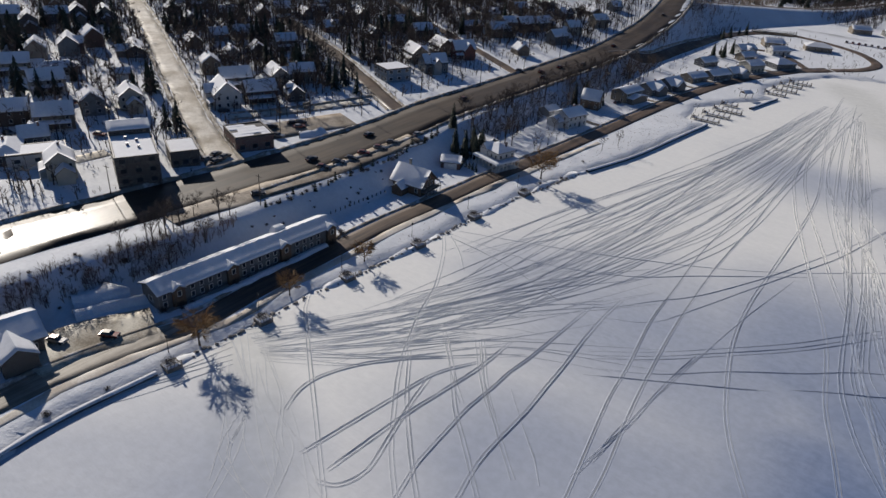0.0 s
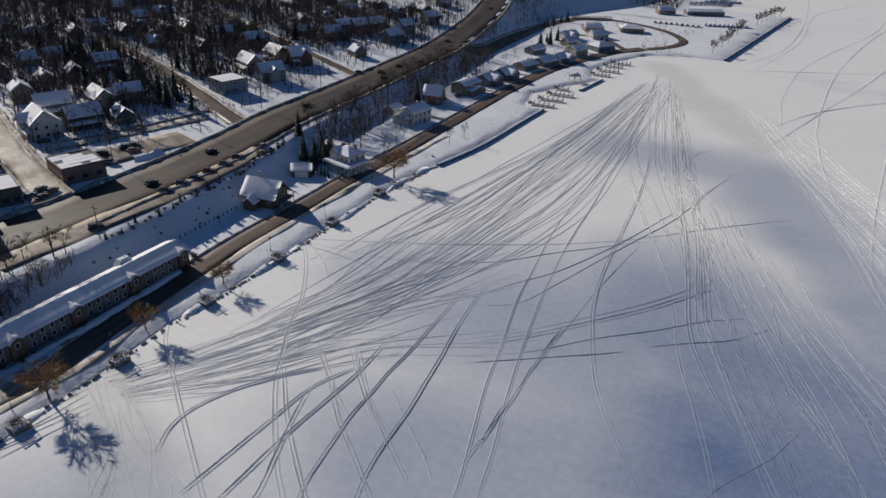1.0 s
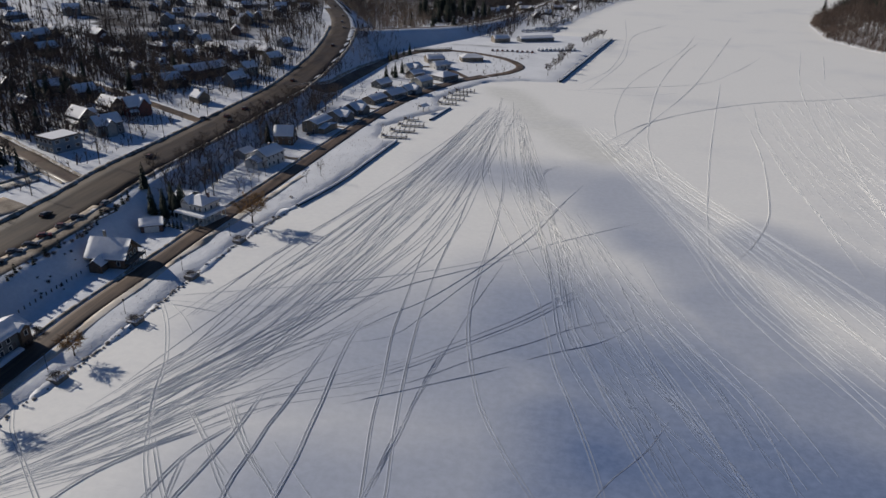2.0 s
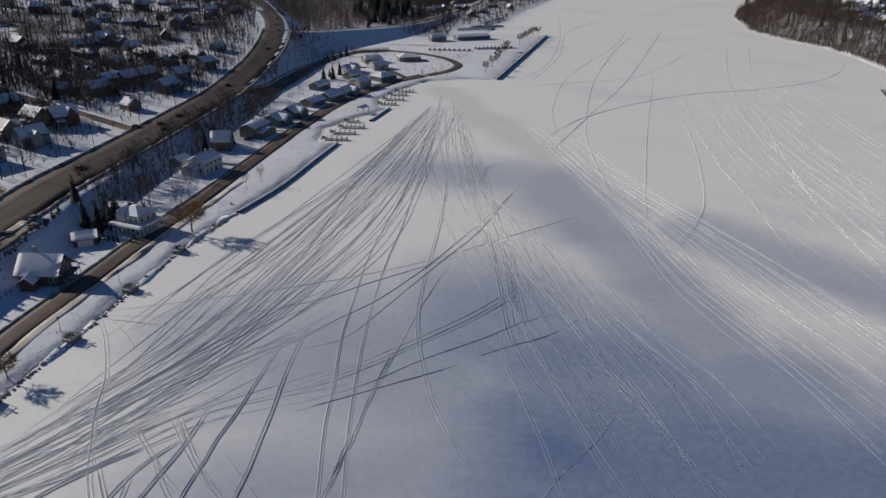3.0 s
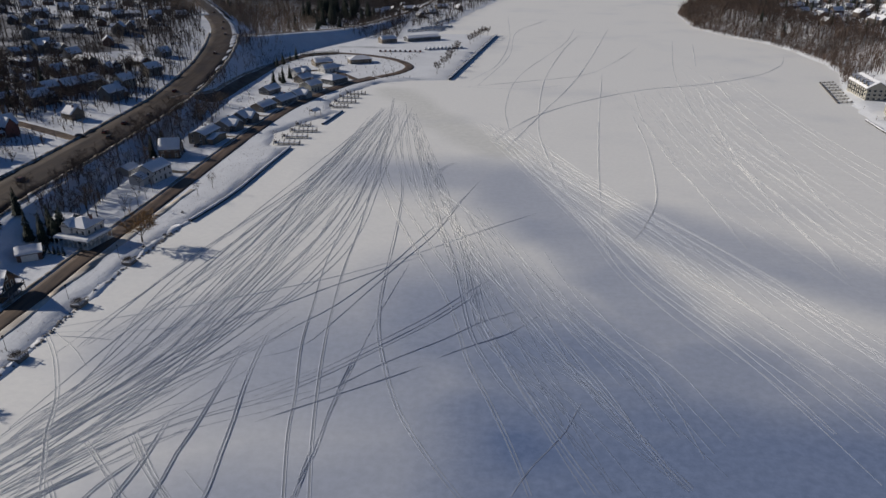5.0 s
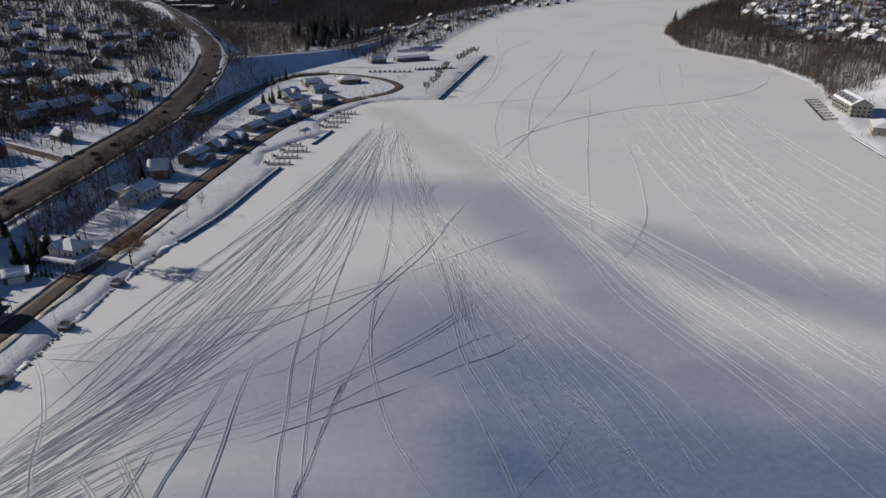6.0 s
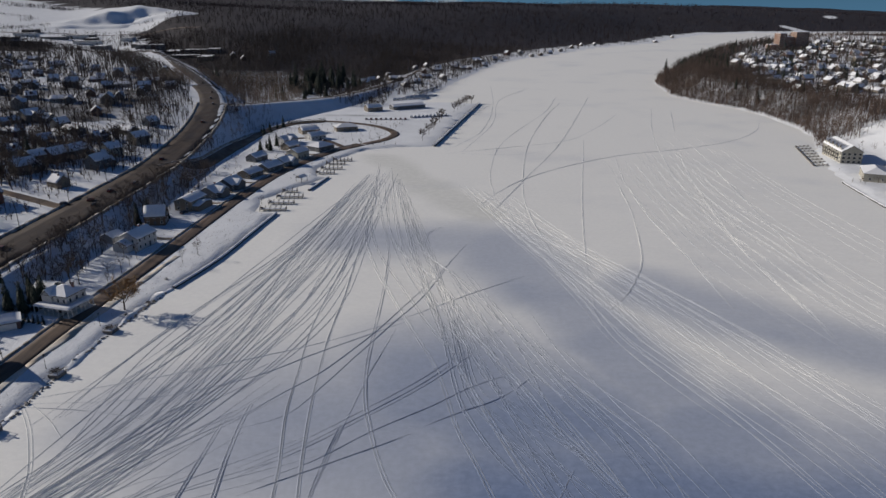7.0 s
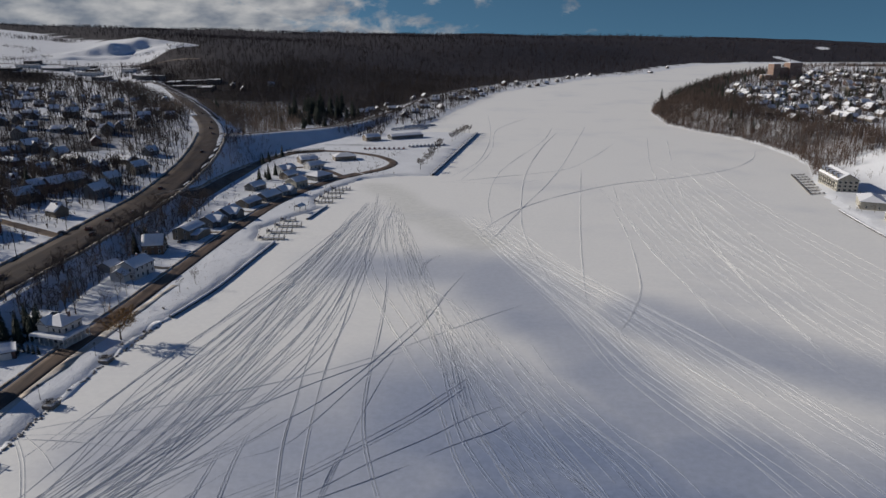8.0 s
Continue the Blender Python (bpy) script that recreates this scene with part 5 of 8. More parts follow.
def columned_house():
    t = thing("porch_house", "white house with a columned porch on two sides", "house", at=stand(-128.2, 218.5, -16))
    hip(t, 9.5, 8.5, 6.0, 2.0, WHITE_WALL, base=-2)
    windows(t, 9.5, 8.5, 2, 4, 3, storey=2.9)
    gable(t, 4.2, 4.0, 5.8, 2.0, WHITE_WALL, cx=-3.0, cy=-2.6, base=-1, turn=90)
    chimney(t, 2.5, 1.5, 6, 9.0)
    # porch roof wraps round the front and the lake side
    for name, x0, y0, x1, y1 in (("porch_roof", -6.5, -7.4, 7.6, -4.3), ("porch_roof", 4.8, -4.3, 7.6, 4.6)):
        s = Shape()
        s.box(x0, y0, 2.75, x1, y1, 3.0)
        part(name, s, TRIM, t)
        s = Shape()
        s.box(x0, y0, 3.0, x1, y1, 3.55, taper=0.35)
        part("porch_snow", s, ROOF_SNOW, t, "thick snow on the porch roof")
    cols = [(-6.3 + 1.94 * i, -7.2) for i in range(8)] + [(7.35, -5.4 + 1.9 * i) for i in range(6)]
    for x, y in cols:
        s = Shape()
        s.tube((x, y, -1.2), (x, y, 2.76), 0.19, 0.16, 8)
        part("column", s, TRIM, t, "white porch column")
    s = Shape()
    s.box(-6.6, -7.5, -1.5, 7.7, -4.25, 0.1)
    part("porch_floor", s, TRIM, t)
    s = Shape()
    s.box(4.75, -4.25, -1.5, 7.7, 4.7, 0.1)
    part("porch_floor", s, TRIM, t)
    return t


columned_house()


def villa(name, label, px, py, turn, l, w, h, rise, wall, wings=(), kind="gable", floors=1, snow=0.38, front=4):
    t = thing(name, label, "house", "houses by the shore road", at=stand(px, py, turn))
    if kind == "hip":
        hip(t, l, w, h, rise, wall, base=-2, snow=snow)
    else:
        gable(t, l, w, h, rise, wall, base=-2, snow=snow)
    windows(t, l, w, floors, front, 2, storey=2.7)
    for cx, cy, wl_, ww, wh, wr, wt in wings:
        gable(t, wl_, ww, wh, wr, wall, cx=cx, cy=cy, turn=wt, base=-2, snow=snow)
    chimney(t, l * 0.2, 0.8, h, h + rise + 0.9)
    return t


villa("blue_grey_house", "pale blue-grey house with a columned front under snow", -129.5, 281.5, 74, 12, 9, 5.2, 2.4, WHITE_WALL, ((-7, 1.5, 5, 7, 3, 1.6, 0),), floors=2)
villa("dark_gable_house", "dark steep-gabled house among evergreens", -134, 313, 10, 9, 8, 4.6, 3.8, LOG_WALL, (), floors=2, front=3)
villa("split_level_house", "tan split-level house with snow-loaded low roof", -127.5, 341, 78, 15, 9, 4.8, 1.7, TAN_WALL, ((0, -5, 6, 13, 2.6, 1.0, 90),), floors=2, front=5)
villa("double_gable_house", "low house with two snow-heaped gables", -123, 363.5, 72, 12, 10, 3.2, 2.6, GREY_WALL, ((0, -3, 9, 7, 3.0, 2.4, 90),))
villa("double_gable_house", "low house with two snow-heaped gables", -119, 380, 72, 12, 10, 3.2, 2.9, GREY_WALL, ((0, -3, 9, 7, 3.0, 2.4, 90),))
villa("low_cottage", "low cottage nearly buried under roof snow", -115, 407, 68, 13, 9, 2.8, 2.0, TAN_WALL)
villa("low_cottage", "low cottage nearly buried under roof snow", -107.5, 424, 66, 15, 9, 2.8, 2.2, GREY_WALL)
villa("low_cottage", "low cottage nearly buried under roof snow", -101.5, 439, 64, 12, 9, 2.9, 2.4, BLUE_WALL, ((2, -3, 8, 6, 2.8, 2.0, 90),))
villa("cream_villa", "cream house with a broad snowy roof", -97.5, 461, 62, 12, 9.5, 4.3, 2.2, CREAM_WALL, (), floors=1)
villa("hipped_house", "low hipped house with snow to the eaves", -86.5, 487, 55, 15, 11, 3.0, 2.4, GREY_WALL, (), "hip")
villa("hipped_house", "low hipped house with snow to the eaves", -79, 561, 20, 17, 11, 3.0, 2.2, TAN_WALL, (), "hip")
villa("point_house", "low house on the point with thick roof snow", -115, 508, 58, 14, 9, 3.0, 2.4, WHITE_WALL, ((0, -3, 8, 6, 2.8, 2.0, 90),))
villa("point_house", "low house on the point with thick roof snow", -106, 548, 30, 14, 10, 3.0, 2.4, TAN_WALL)
villa("point_house", "low house on the point with thick roof snow", -122, 450, 66, 12, 8, 2.9, 2.2, GREY_WALL)
villa("point_house", "low house on the point with thick roof snow", -108, 487, 60, 11, 8, 3.0, 2.2, TAN_WALL)
villa("point_house", "low house on the point with thick roof snow", -97, 524, 45, 13, 9, 3.0, 2.3, WHITE_WALL)
settle("garage", [(-141, 231, -16), (-143, 287, 74), (-139, 203, 30)])


def corner_building():
    """The building at the end of the motel's lot."""
    t = thing("lakeside_inn", "low dark building with a broad snowy roof by the lot", "building", at=stand(-148.5, 41, 78))
    gable(t, 22, 12, 4.2, 2.6, DARK_BRICK, over=1.0, snow=0.3, base=-4)
    windows(t, 22, 12, 1, 6, 3, sill=1.2)
    gable(t, 9, 7, 3.6, 2.2, DARK_BRICK, cx=5, cy=-7, turn=90, base=-3)
    return t


corner_building()


# docks: a walkway with finger piles and rails, frozen in
def dock(px, py, length, turn):
    t = thing("boat_dock", "snow-covered timber dock on dark piles", "dock", "boat docks", at=pose(px, py, 0, 0, 0, turn))
    s = Shape()
    s.box(0, -1.1, 0.75, length, 1.1, 1.0)
    part("deck", s, TIMBER, t)
    q = Shape()
    q.box(0.1, -0.9, 1.0, length - 0.2, 0.85, 1.25, taper=0.3)
    part("deck_snow", q, ROOF_SNOW, t)
    n = int(length / 2.2) + 1
    for i in range(n):
        for g in (-1, 1):
            x = length * i / (n - 1)
            p = Shape()
            p.tube((x, g * 1.2, -0.3), (x, g * 1.2, 2.3 + 0.2 * ((i * 3 + g) % 2)), 0.17, 0.15, 6)
            part("dock_post", p, TIMBER, t)
    b = Shape()
    b.box(0.3, -0.7, 1.02, 1.5, 0.7, 1.8)
    part("dock_box", b, DARK_TRIM, t)
    return t


for px, py, ln in ((-93, 341, 13), (-91.5, 353, 13), (-90, 365, 14), (-89.5, 377, 8), (-78.5, 420.5, 11), (-77.5, 433, 13), (-76.5, 446.5, 12), (-73.5, 457, 12)):
    dock(px, py, ln, 1.5)


def dock_house():
    t = thing("boat_lift", "dark boat lift frame under snow by the docks", "boat lift", at=stand(-83, 398, 60))
    for x in (-2.5, 2.5):
        for y in (-2, 2):
            s = Shape()
            s.box(x - 0.12, y - 0.12, -0.5, x + 0.12, y + 0.12, 2.6)
            part("post", s, METAL, t)
    s = Shape()
    s.prism_x([(-2.4, 2.6), (2.4, 2.6), (0, 3.7)], -3, 3)
    part("canopy", s, DARK_TRIM, t)
    q = Shape()
    snow_slab(q, ((-2.3, 2.62), (0, 3.7)), -2.9, 2.9, 0.18)
    part("canopy_snow", q, ROOF_SNOW, t)


dock_house()

# ---- the streets above the highway ----
def shop(name, label, px, py, turn, l, w, h, wall, patchy=0, floors=1, parapet=0.5, front=4):
    t = thing(name, label, "shop", "shops on the highway", at=stand(px, py, turn))
    flat_block(t, l, w, h, wall, parapet, base=-2, patchy=patchy)
    windows(t, l, w, floors, front, 3, storey=3.2, mesh=DARK_WINDOW if wall in (DARK_BRICK, BRICK) else WIDE_WINDOW)
    return t


b = shop("brick_block", "tall dark brick block with a snowy flat roof", -199.5, 112.2, -27, 29, 12.5, 9.0, DARK_BRICK, 0, 3, 0.4, 6)
gable(b, 12.2, 9, 11.0, 1.5, DARK_BRICK, cx=-9.5, cy=0, base=8.6, over=0.4, snow=0.3, turn=90)
for i in range(4):
    s = Shape()
    s.box(-2 + 3 * i, -2 + (i % 2) * 3, 9.2, -1.2 + 3 * i, -1.2 + (i % 2) * 3, 10.1)
    part("roof_vent", s, METAL, b)
shop("brown_shop", "small dark brown shop with a snowy flat roof", -195, 126.8, -27, 12, 9, 5.0, DARK_BRICK, 0, 1, 0.4, 3)
shop("brick_shop", "red brick shop with patchy snow on its roof", -192, 152, -22, 14, 13.5, 5.0, BRICK, 4, 1, 0.45, 4)
shop("slate_blue_house", "slate blue two-storey block with a flat snowy roof", -211.5, 255, -20, 12, 13, 6.0, BLUE_WALL, 0, 2, 0.3, 4)
shop("white_row", "low white row of stores with a snowy flat roof", -224, 94, -25, 9, 17, 3.6, WHITE_WALL, 0, 1, 0.3, 3)
shop("white_row", "low white store with a snowy flat roof", -236, 76, -25, 9, 14, 3.4, CREAM_WALL, 0, 1, 0.3, 3)
settle("cream_house", [(-210, 94, -25)])


def car():
    t = thing("parked_car", "parked car dusted with road salt and snow", "car", "parked cars")
    s = Shape()
    s.prism_y([(-2.2, 0.35), (2.2, 0.35), (2.25, 0.75), (2.1, 0.95), (0.9, 1.02), (-1.6, 1.05), (-2.2, 0.95)], -0.88, 0.88)
    part("body", s, CAR_PAINT, t)
    s = Shape()
    v = [(-1.9, -0.8, 1.02), (1.0, -0.8, 1.02), (1.0, 0.8, 1.02), (-1.9, 0.8, 1.02), (-1.45, -0.62, 1.5), (0.25, -0.62, 1.5), (0.25, 0.62, 1.5), (-1.45, 0.62, 1.5)]
    s.add(v, [(3, 2, 1, 0), (4, 5, 6, 7), (0, 1, 5, 4), (1, 2, 6, 5), (2, 3, 7, 6), (3, 0, 4, 7)])
    part("windscreen", s, GLASS, t, "dark car windows")
    s = Shape()
    s.box(-1.48, -0.65, 1.49, 0.28, 0.65, 1.56)
    part("car_roof", s, CAR_PAINT, t)
    for x in (-1.35, 1.4):
        for y in (-0.84, 0.84):
            w = Shape()
            w.tube((x, y - 0.11, 0.34), (x, y + 0.11, 0.34), 0.34, 0.34, 10)
            wheel = part("wheel", w, TYRE, t)
            r = Shape()
            r.tube((x, y - 0.125, 0.34), (x, y + 0.125, 0.34), 0.19, 0.19, 8)
            part("rim", r, METAL, wheel)
    for y in (-0.65, 0.65):
        h = Shape()
        h.box(2.18, y - 0.2, 0.68, 2.28, y + 0.2, 0.86)
        part("headlight", h, HEADLIGHT, t)
        h = Shape()
        h.box(-2.26, y - 0.2, 0.72, -2.18, y + 0.2, 0.92)
        part("tail_light", h, TAILLIGHT, t)
    return t


CAR = car()
parked = [(-141.2, 53.5, 22), (-134.6, 62.2, 30), (-195.8, 177, 60), (-191.5, 176, 60), (-194.5, 179.5, 60), (-189.8, 163.8, 20), (-166.2, 157.5, 84), (-158.4, 155, 30), (-158, 162, 32), (-157, 167.5, 28), (-157.4, 174.5, 33),
          (-157, 182.5, 30), (-157.4, 190, 35), (-156, 204, 82), (-168.8, 190, 86), (-157.3, 126, 60), (-170.7, 256, 92), (-168.2, 343, 92), 
          (-178.8, 319, 10), (-170, 326, 88), (-162, 359, 88), (-170, 416, 95), (-164, 317.5, 88), (-189, 580, 108), (-238, 705, 114), (-199, 606, 110),
          (-187, 137.5, 100), (-190.5, 136.5, 100), (-186, 133, 100), (-189.6, 132, 100), (-229, 118, 30), (-262, 128, 60), (-248, 97, 20), (-222, 165, 60), (-198, 168, 70), (-127.5, 330, 70), (-208, 638, 112), (-177, 515, 98)] + [(-68 + 4.2 * i, 612 + 0.4 * i, 92) for i in range(9)] + [(-50 + 3.6 * i, 684 + 2.2 * i, 120) for i in range(7)]
for i, (px, py, turn) in enumerate(parked):
    on_road = min(float(seg_dist(np.array([px]), np.array([py]), q)[0][0]) - h for q, h in ROADS) < 0
    m = stand(px, py, turn, 0.2 if on_road else 0.02)
    if i == 0:
        CAR.matrix_basis = m
    else:
        copy_thing(CAR, m)


def sign_pole():
    t = thing("roadside_sign", "tall dark sign on two posts by the highway", "sign", at=stand(-195.5, 183.6, 80))
    for x in (-0.6, 0.6):
        s = Shape()
        s.tube((x, 0, -0.5), (x, 0, 8.0), 0.12, 0.1, 6)
        part("post", s, METAL, t)
    for z, w in ((6.3, 1.5), (4.9, 1.1)):
        s = Shape()
        s.box(-w, -0.25, z, w, 0.25, z + 1.2)
        part("sign_box", s, DARK_TRIM, t)


sign_pole()


def utility_pole(px, py, turn):
    t = thing("utility_pole", "wooden utility pole with a crossarm", "utility pole", "utility poles", at=stand(px, py, turn))
    s = Shape()
    s.tube((0, 0, -0.5), (0, 0, 10), 0.16, 0.1, 6)
    part("pole", s, BARK, t)
    s = Shape()
    s.box(-1.2, -0.07, 9.2, 1.2, 0.07, 9.35)
    part("crossarm", s, BARK, t)
    return t


first_pole = None
for px, py in [(-189, 60), (-187, 96), (-190, 165), (-186, 205), (-185, 243), (-181, 285), (-180, 325), (-180, 365), (-181, 405), (-155.5, 95), (-152.5, 108), (-151.5, 122)]:
    if first_pole is None:
        first_pole = utility_pole(px, py, 5)
    else:
        copy_thing(first_pole, stand(px, py, 5))


def fence_stakes():
    """A line of short dark stakes in the snow along the foot of the bank."""
    for i in range(13):
        q = i / 12
        px, py = -141.2 + 1.0 * q, 141 + 25 * q
        s = Shape()
        s.box(-0.14, -0.14, -0.4, 0.14, 0.14, 1.0, taper=0.03)
        tagged(part("fence_stake", s, TIMBER, at=stand(px, py, 10)), "short dark stake standing in the snow", "stake", "fence stakes")


fence_stakes()

# houses of the town: kind, then x, y and turn of each
settle("tall_house", [(-372, 182, 71), (-372, 193, -25), (-368, 166, -25), (-382, 163, 241), (-322, 160, -29), (-323, 146, 151), (-281, 128, 71), (-252, 129, 155), (-246, 112, 61), (-307, 129, 61), (-258, 103, 241), (-329, 175, 161), (-364, 203, -25), (-266, 193, 151), (-243, 188, 65), (-224, 185, 65), (-233, 217, 241), (-207, 281, 245), (-224, 311, -25), (-228, 373, 61), (-225, 403, 65), (-220, 415, 71), (-272, 330, 61), (-251, 328, 65)])
settle("tall_house", [(-224, 288, -25), (-275, 246, 65), (-197, 393, 71), (-236, 205, -25), (-233, 396, 61), (-199, 455, 61), (-320, 533, 290), (-292, 498, 241), (51, 1200, 196), (116, 1368, 110), (143, 1399, 106), (772, 1517, 8), (850, 1461, 4), (744, 1464, 104), (903, 1546, 98), (763, 1472, 184), (698, 1348, 104), (847, 1435, 8), (749, 1348, 274), (712, 1408, 284), (769, 1433, 104), (675, 1386, 274), (753, 1373, 8), (675, 1305, 104)])
settle("tall_house", [(672, 1285, 104), (624, 1254, 98), (738, 1233, 14), (750, 1286, 98), (754, 1322, 104), (655, 1210, 284), (649, 1158, 8), (586, 1162, 104), (558, 1147, 94), (451, 1105, 278), (526, 1120, 14), (640, 1115, 8), (449, 1037, 188), (584, 1032, 8), (525, 1066, 278), (560, 1057, 8), (414, 989, 98), (444, 946, 188), (391, 979, 284), (402, 952, 278), (485, 888, 8), (454, 877, 14), (406, 896, 104), (532, 893, 94)])
settle("tall_house", [(485, 826, 8), (398, 853, 4), (470, 787, 94), (388, 774, 194), (352, 732, 94), (425, 738, 98), (402, 755, 98), (365, 758, 188), (392, 706, 94), (392, 694, 94), (-637, 420, -25), (-638, 483, 61), (-638, 657, 110), (-643, 670, 16), (-641, 826, 110), (-636, 896, 20), (-606, 95, -25), (-605, 142, 245), (-609, 281, 61), (-603, 505, 251), (-602, 775, 206), (-573, 95, 155), (-573, 487, 155), (-568, 538, 110)])
settle("tall_house", [(-576, 687, 296), (-569, 895, 20), (-540, 369, -25), (-540, 674, 200), (-539, 720, 106), (-538, 743, 290), (-503, 59, 245), (-503, 179, 151), (-504, 231, 61), (-507, 331, 61), (-505, 450, -25), (-501, 602, 200), (-504, 707, 110), (-501, 758, 20), (-470, 77, 155), (-469, 231, 155), (-469, 267, 71), (-471, 640, 290), (-472, 688, 20), (-469, 756, 110), (-436, 298, -29), (-437, 366, 155), (-435, 483, -25), (-435, 692, 16)])
settle("tall_house", [(-405, 164, 61), (-405, 198, -25), (-402, 280, -29), (-403, 331, 161), (-403, 349, -19), (-400, 364, 161), (-402, 383, 245), (-400, 398, 65), (-402, 436, -25), (-404, 534, 206), (-399, 589, 20), (-371, 97, 151), (-371, 369, 65), (-370, 433, 241), (-369, 449, 71), (-338, 415, 241), (-336, 468, -29), (-333, 640, 20), (-335, 741, 106), (-268, 568, 106), (-268, 640, 196)])
settle("cream_house", [(-248, 142, -25), (-202, 422, 245)])
settle("garage", [(-279, 158, 65)])
settle("long_house", [(-308, 183, -29), (-248, 373, 245), (-217, 479, 155), (-232, 89, 151), (-285, 461, -25), (-303, 566, 20), (-295, 657, 20), (-284, 700, 20), (-250, 473, -29), (-12, 1053, 20), (526, 1844, 94), (805, 1577, 278), (742, 1510, 188), (850, 1557, 104), (723, 1179, 278), (664, 1220, 98), (535, 1139, 188), (597, 1016, 14), (533, 1022, 8), (495, 1024, 94), (433, 1043, 94), (417, 942, 94), (434, 967, 194), (550, 962, 8)])
settle("long_house", [(466, 952, 98), (503, 936, 98), (411, 883, 8), (365, 840, 184), (433, 838, 94), (499, 836, 8), (513, 838, 278), (425, 794, 8), (446, 788, 278), (415, 751, 4), (412, 690, 104), (-607, 231, 251), (-606, 296, 71), (-609, 538, 200), (-602, 670, 110), (-568, 145, 71), (-575, 618, 106), (-575, 657, 26), (-535, 194, 65), (-541, 211, 155), (-541, 486, -29), (-540, 622, 290), (-506, 641, 16), (-504, 806, 110)])
settle("long_house", [(-506, 894, 20), (-472, 297, -29), (-471, 335, -25), (-473, 707, 16), (-432, 503, 65), (-436, 756, 20), (-403, 108, 245), (-368, 383, 71), (-370, 418, 155), (-369, 638, 20), (-332, 687, 20), (-299, 142, 65), (-298, 436, 155), (-302, 487, 241)])
settle("big_white_house", [(-229, 171, -25)])
settle("small_house", [(-277, 214, 155), (-276, 229, 151), (-307, 230, 245), (-304, 243, 71), (-339, 237, 155), (-343, 264, 251), (-334, 283, 151), (-336, 300, 61), (-289, 293, 65), (-198, 351, 151), (-320, 314, 65), (-302, 333, -25), (-319, 302, -19), (-302, 318, -25), (-266, 303, -25), (-258, 413, 65), (-255, 445, 65), (-226, 458, 65), (-237, 100, 245), (-218, 198, -25), (-357, 597, 110), (-357, 622, 110), (-296, 597, 296), (-345, 762, 20)])
settle("small_house", [(-385, 796, 20), (-366, 708, 290), (-368, 676, 20), (-440, 828, 206), (-397, 789, 110), (-361, 583, 290), (-303, 644, 206), (-336, 784, 206), (-400, 709, 20), (-417, 701, 200), (-263, 618, 110), (-280, 499, -29), (-259, 527, 116), (-210, 504, 71), (-450, 780, 20), (-495, 820, 290), (-255, 665, 20), (-315, 810, 110), (-259, 1088, 26), (-307, 1055, 110), (-284, 1024, 290), (-28, 1097, 110), (62, 1152, 16), (181, 1390, 286)])
settle("small_house", [(205, 1432, 8), (235, 1490, 278), (308, 1661, 98), (14, 1103, 16), (-3, 952, 296), (-92, 905, 20), (85, 1263, 26), (161, 1357, 286), (273, 1582, 274), (343, 1687, 98), (635, 2062, 98), (851, 1570, 98), (778, 1460, 4), (702, 1364, 184), (689, 1379, 8), (661, 1338, 14), (720, 1331, 94), (637, 1317, 188), (658, 1299, 104), (659, 1282, 14), (653, 1243, 98), (728, 1191, 94), (617, 1243, 8), (589, 1208, 98)])
settle("small_house", [(605, 1162, 98), (511, 1131, 8), (477, 1130, 8), (663, 1107, 104), (639, 1135, 8), (478, 1076, 14), (409, 1023, 8), (424, 1023, 98), (486, 1051, 14), (391, 948, 188), (470, 982, 98), (486, 940, 8), (496, 985, 184), (443, 907, 4), (493, 869, 184), (478, 897, 98), (394, 921, 98), (505, 882, 188), (372, 894, 188), (426, 905, 14), (428, 921, 104), (427, 829, 8), (473, 822, 4), (446, 818, 104)])
settle("small_house", [(463, 818, 98), (381, 844, 188), (396, 808, 98), (463, 777, 94), (482, 800, 98), (362, 791, 194), (368, 733, 8), (427, 755, 278), (449, 731, 284), (408, 710, 188), (345, 703, 98), (-638, 111, 245), (-637, 130, 71), (-639, 145, 65), (-640, 232, 241), (-636, 266, -25), (-637, 299, 155), (-639, 503, 245), (-637, 568, 16), (-638, 605, 116), (-640, 756, 20), (-605, 163, 155), (-604, 417, -25), (-610, 451, 61)])
settle("small_house", [(-610, 757, 296), (-608, 876, 206), (-610, 890, 106), (-573, 297, 245), (-572, 572, 290), (-574, 635, 106), (-536, 60, -25), (-536, 450, 245), (-538, 502, -29), (-540, 857, 296), (-541, 879, 286), (-538, 896, 110), (-501, 144, 61), (-503, 297, -25), (-501, 673, 196), (-468, 317, 245), (-468, 383, -29), (-469, 483, -25), (-472, 538, 110), (-469, 620, 20), (-472, 655, 26), (-468, 773, 286), (-471, 809, 200), (-435, 605, 110)])
settle("small_house", [(-438, 808, 206), (-402, 213, 245), (-399, 266, 245), (-403, 636, 110), (-398, 670, 196), (-403, 738, 110), (-368, 77, 65), (-369, 128, 65), (-365, 244, -25), (-368, 263, 65), (-366, 346, 251), (-372, 467, 151), (-337, 333, 71), (-338, 351, 71), (-331, 571, 26), (-337, 705, 20), (-303, 212, -25), (-265, 398, 161), (-266, 487, 251), (-268, 588, 110)])
settle("red_house", [(-213, 315, 61)])
# houses strung along the road below the hill
settle("small_house", [(-98, 882, 20), (-84, 912, 290), (-76, 962, 110), (-30, 1018, 286), (-44, 1062, 110), (-12, 1082, 16), (18, 1140, 20), (60, 1206, 110), (-48, 862, 290), (-36, 900, 20)])
settle("long_house", [(-62, 905, 20), (-26, 962, 26), (30, 1092, 20)])

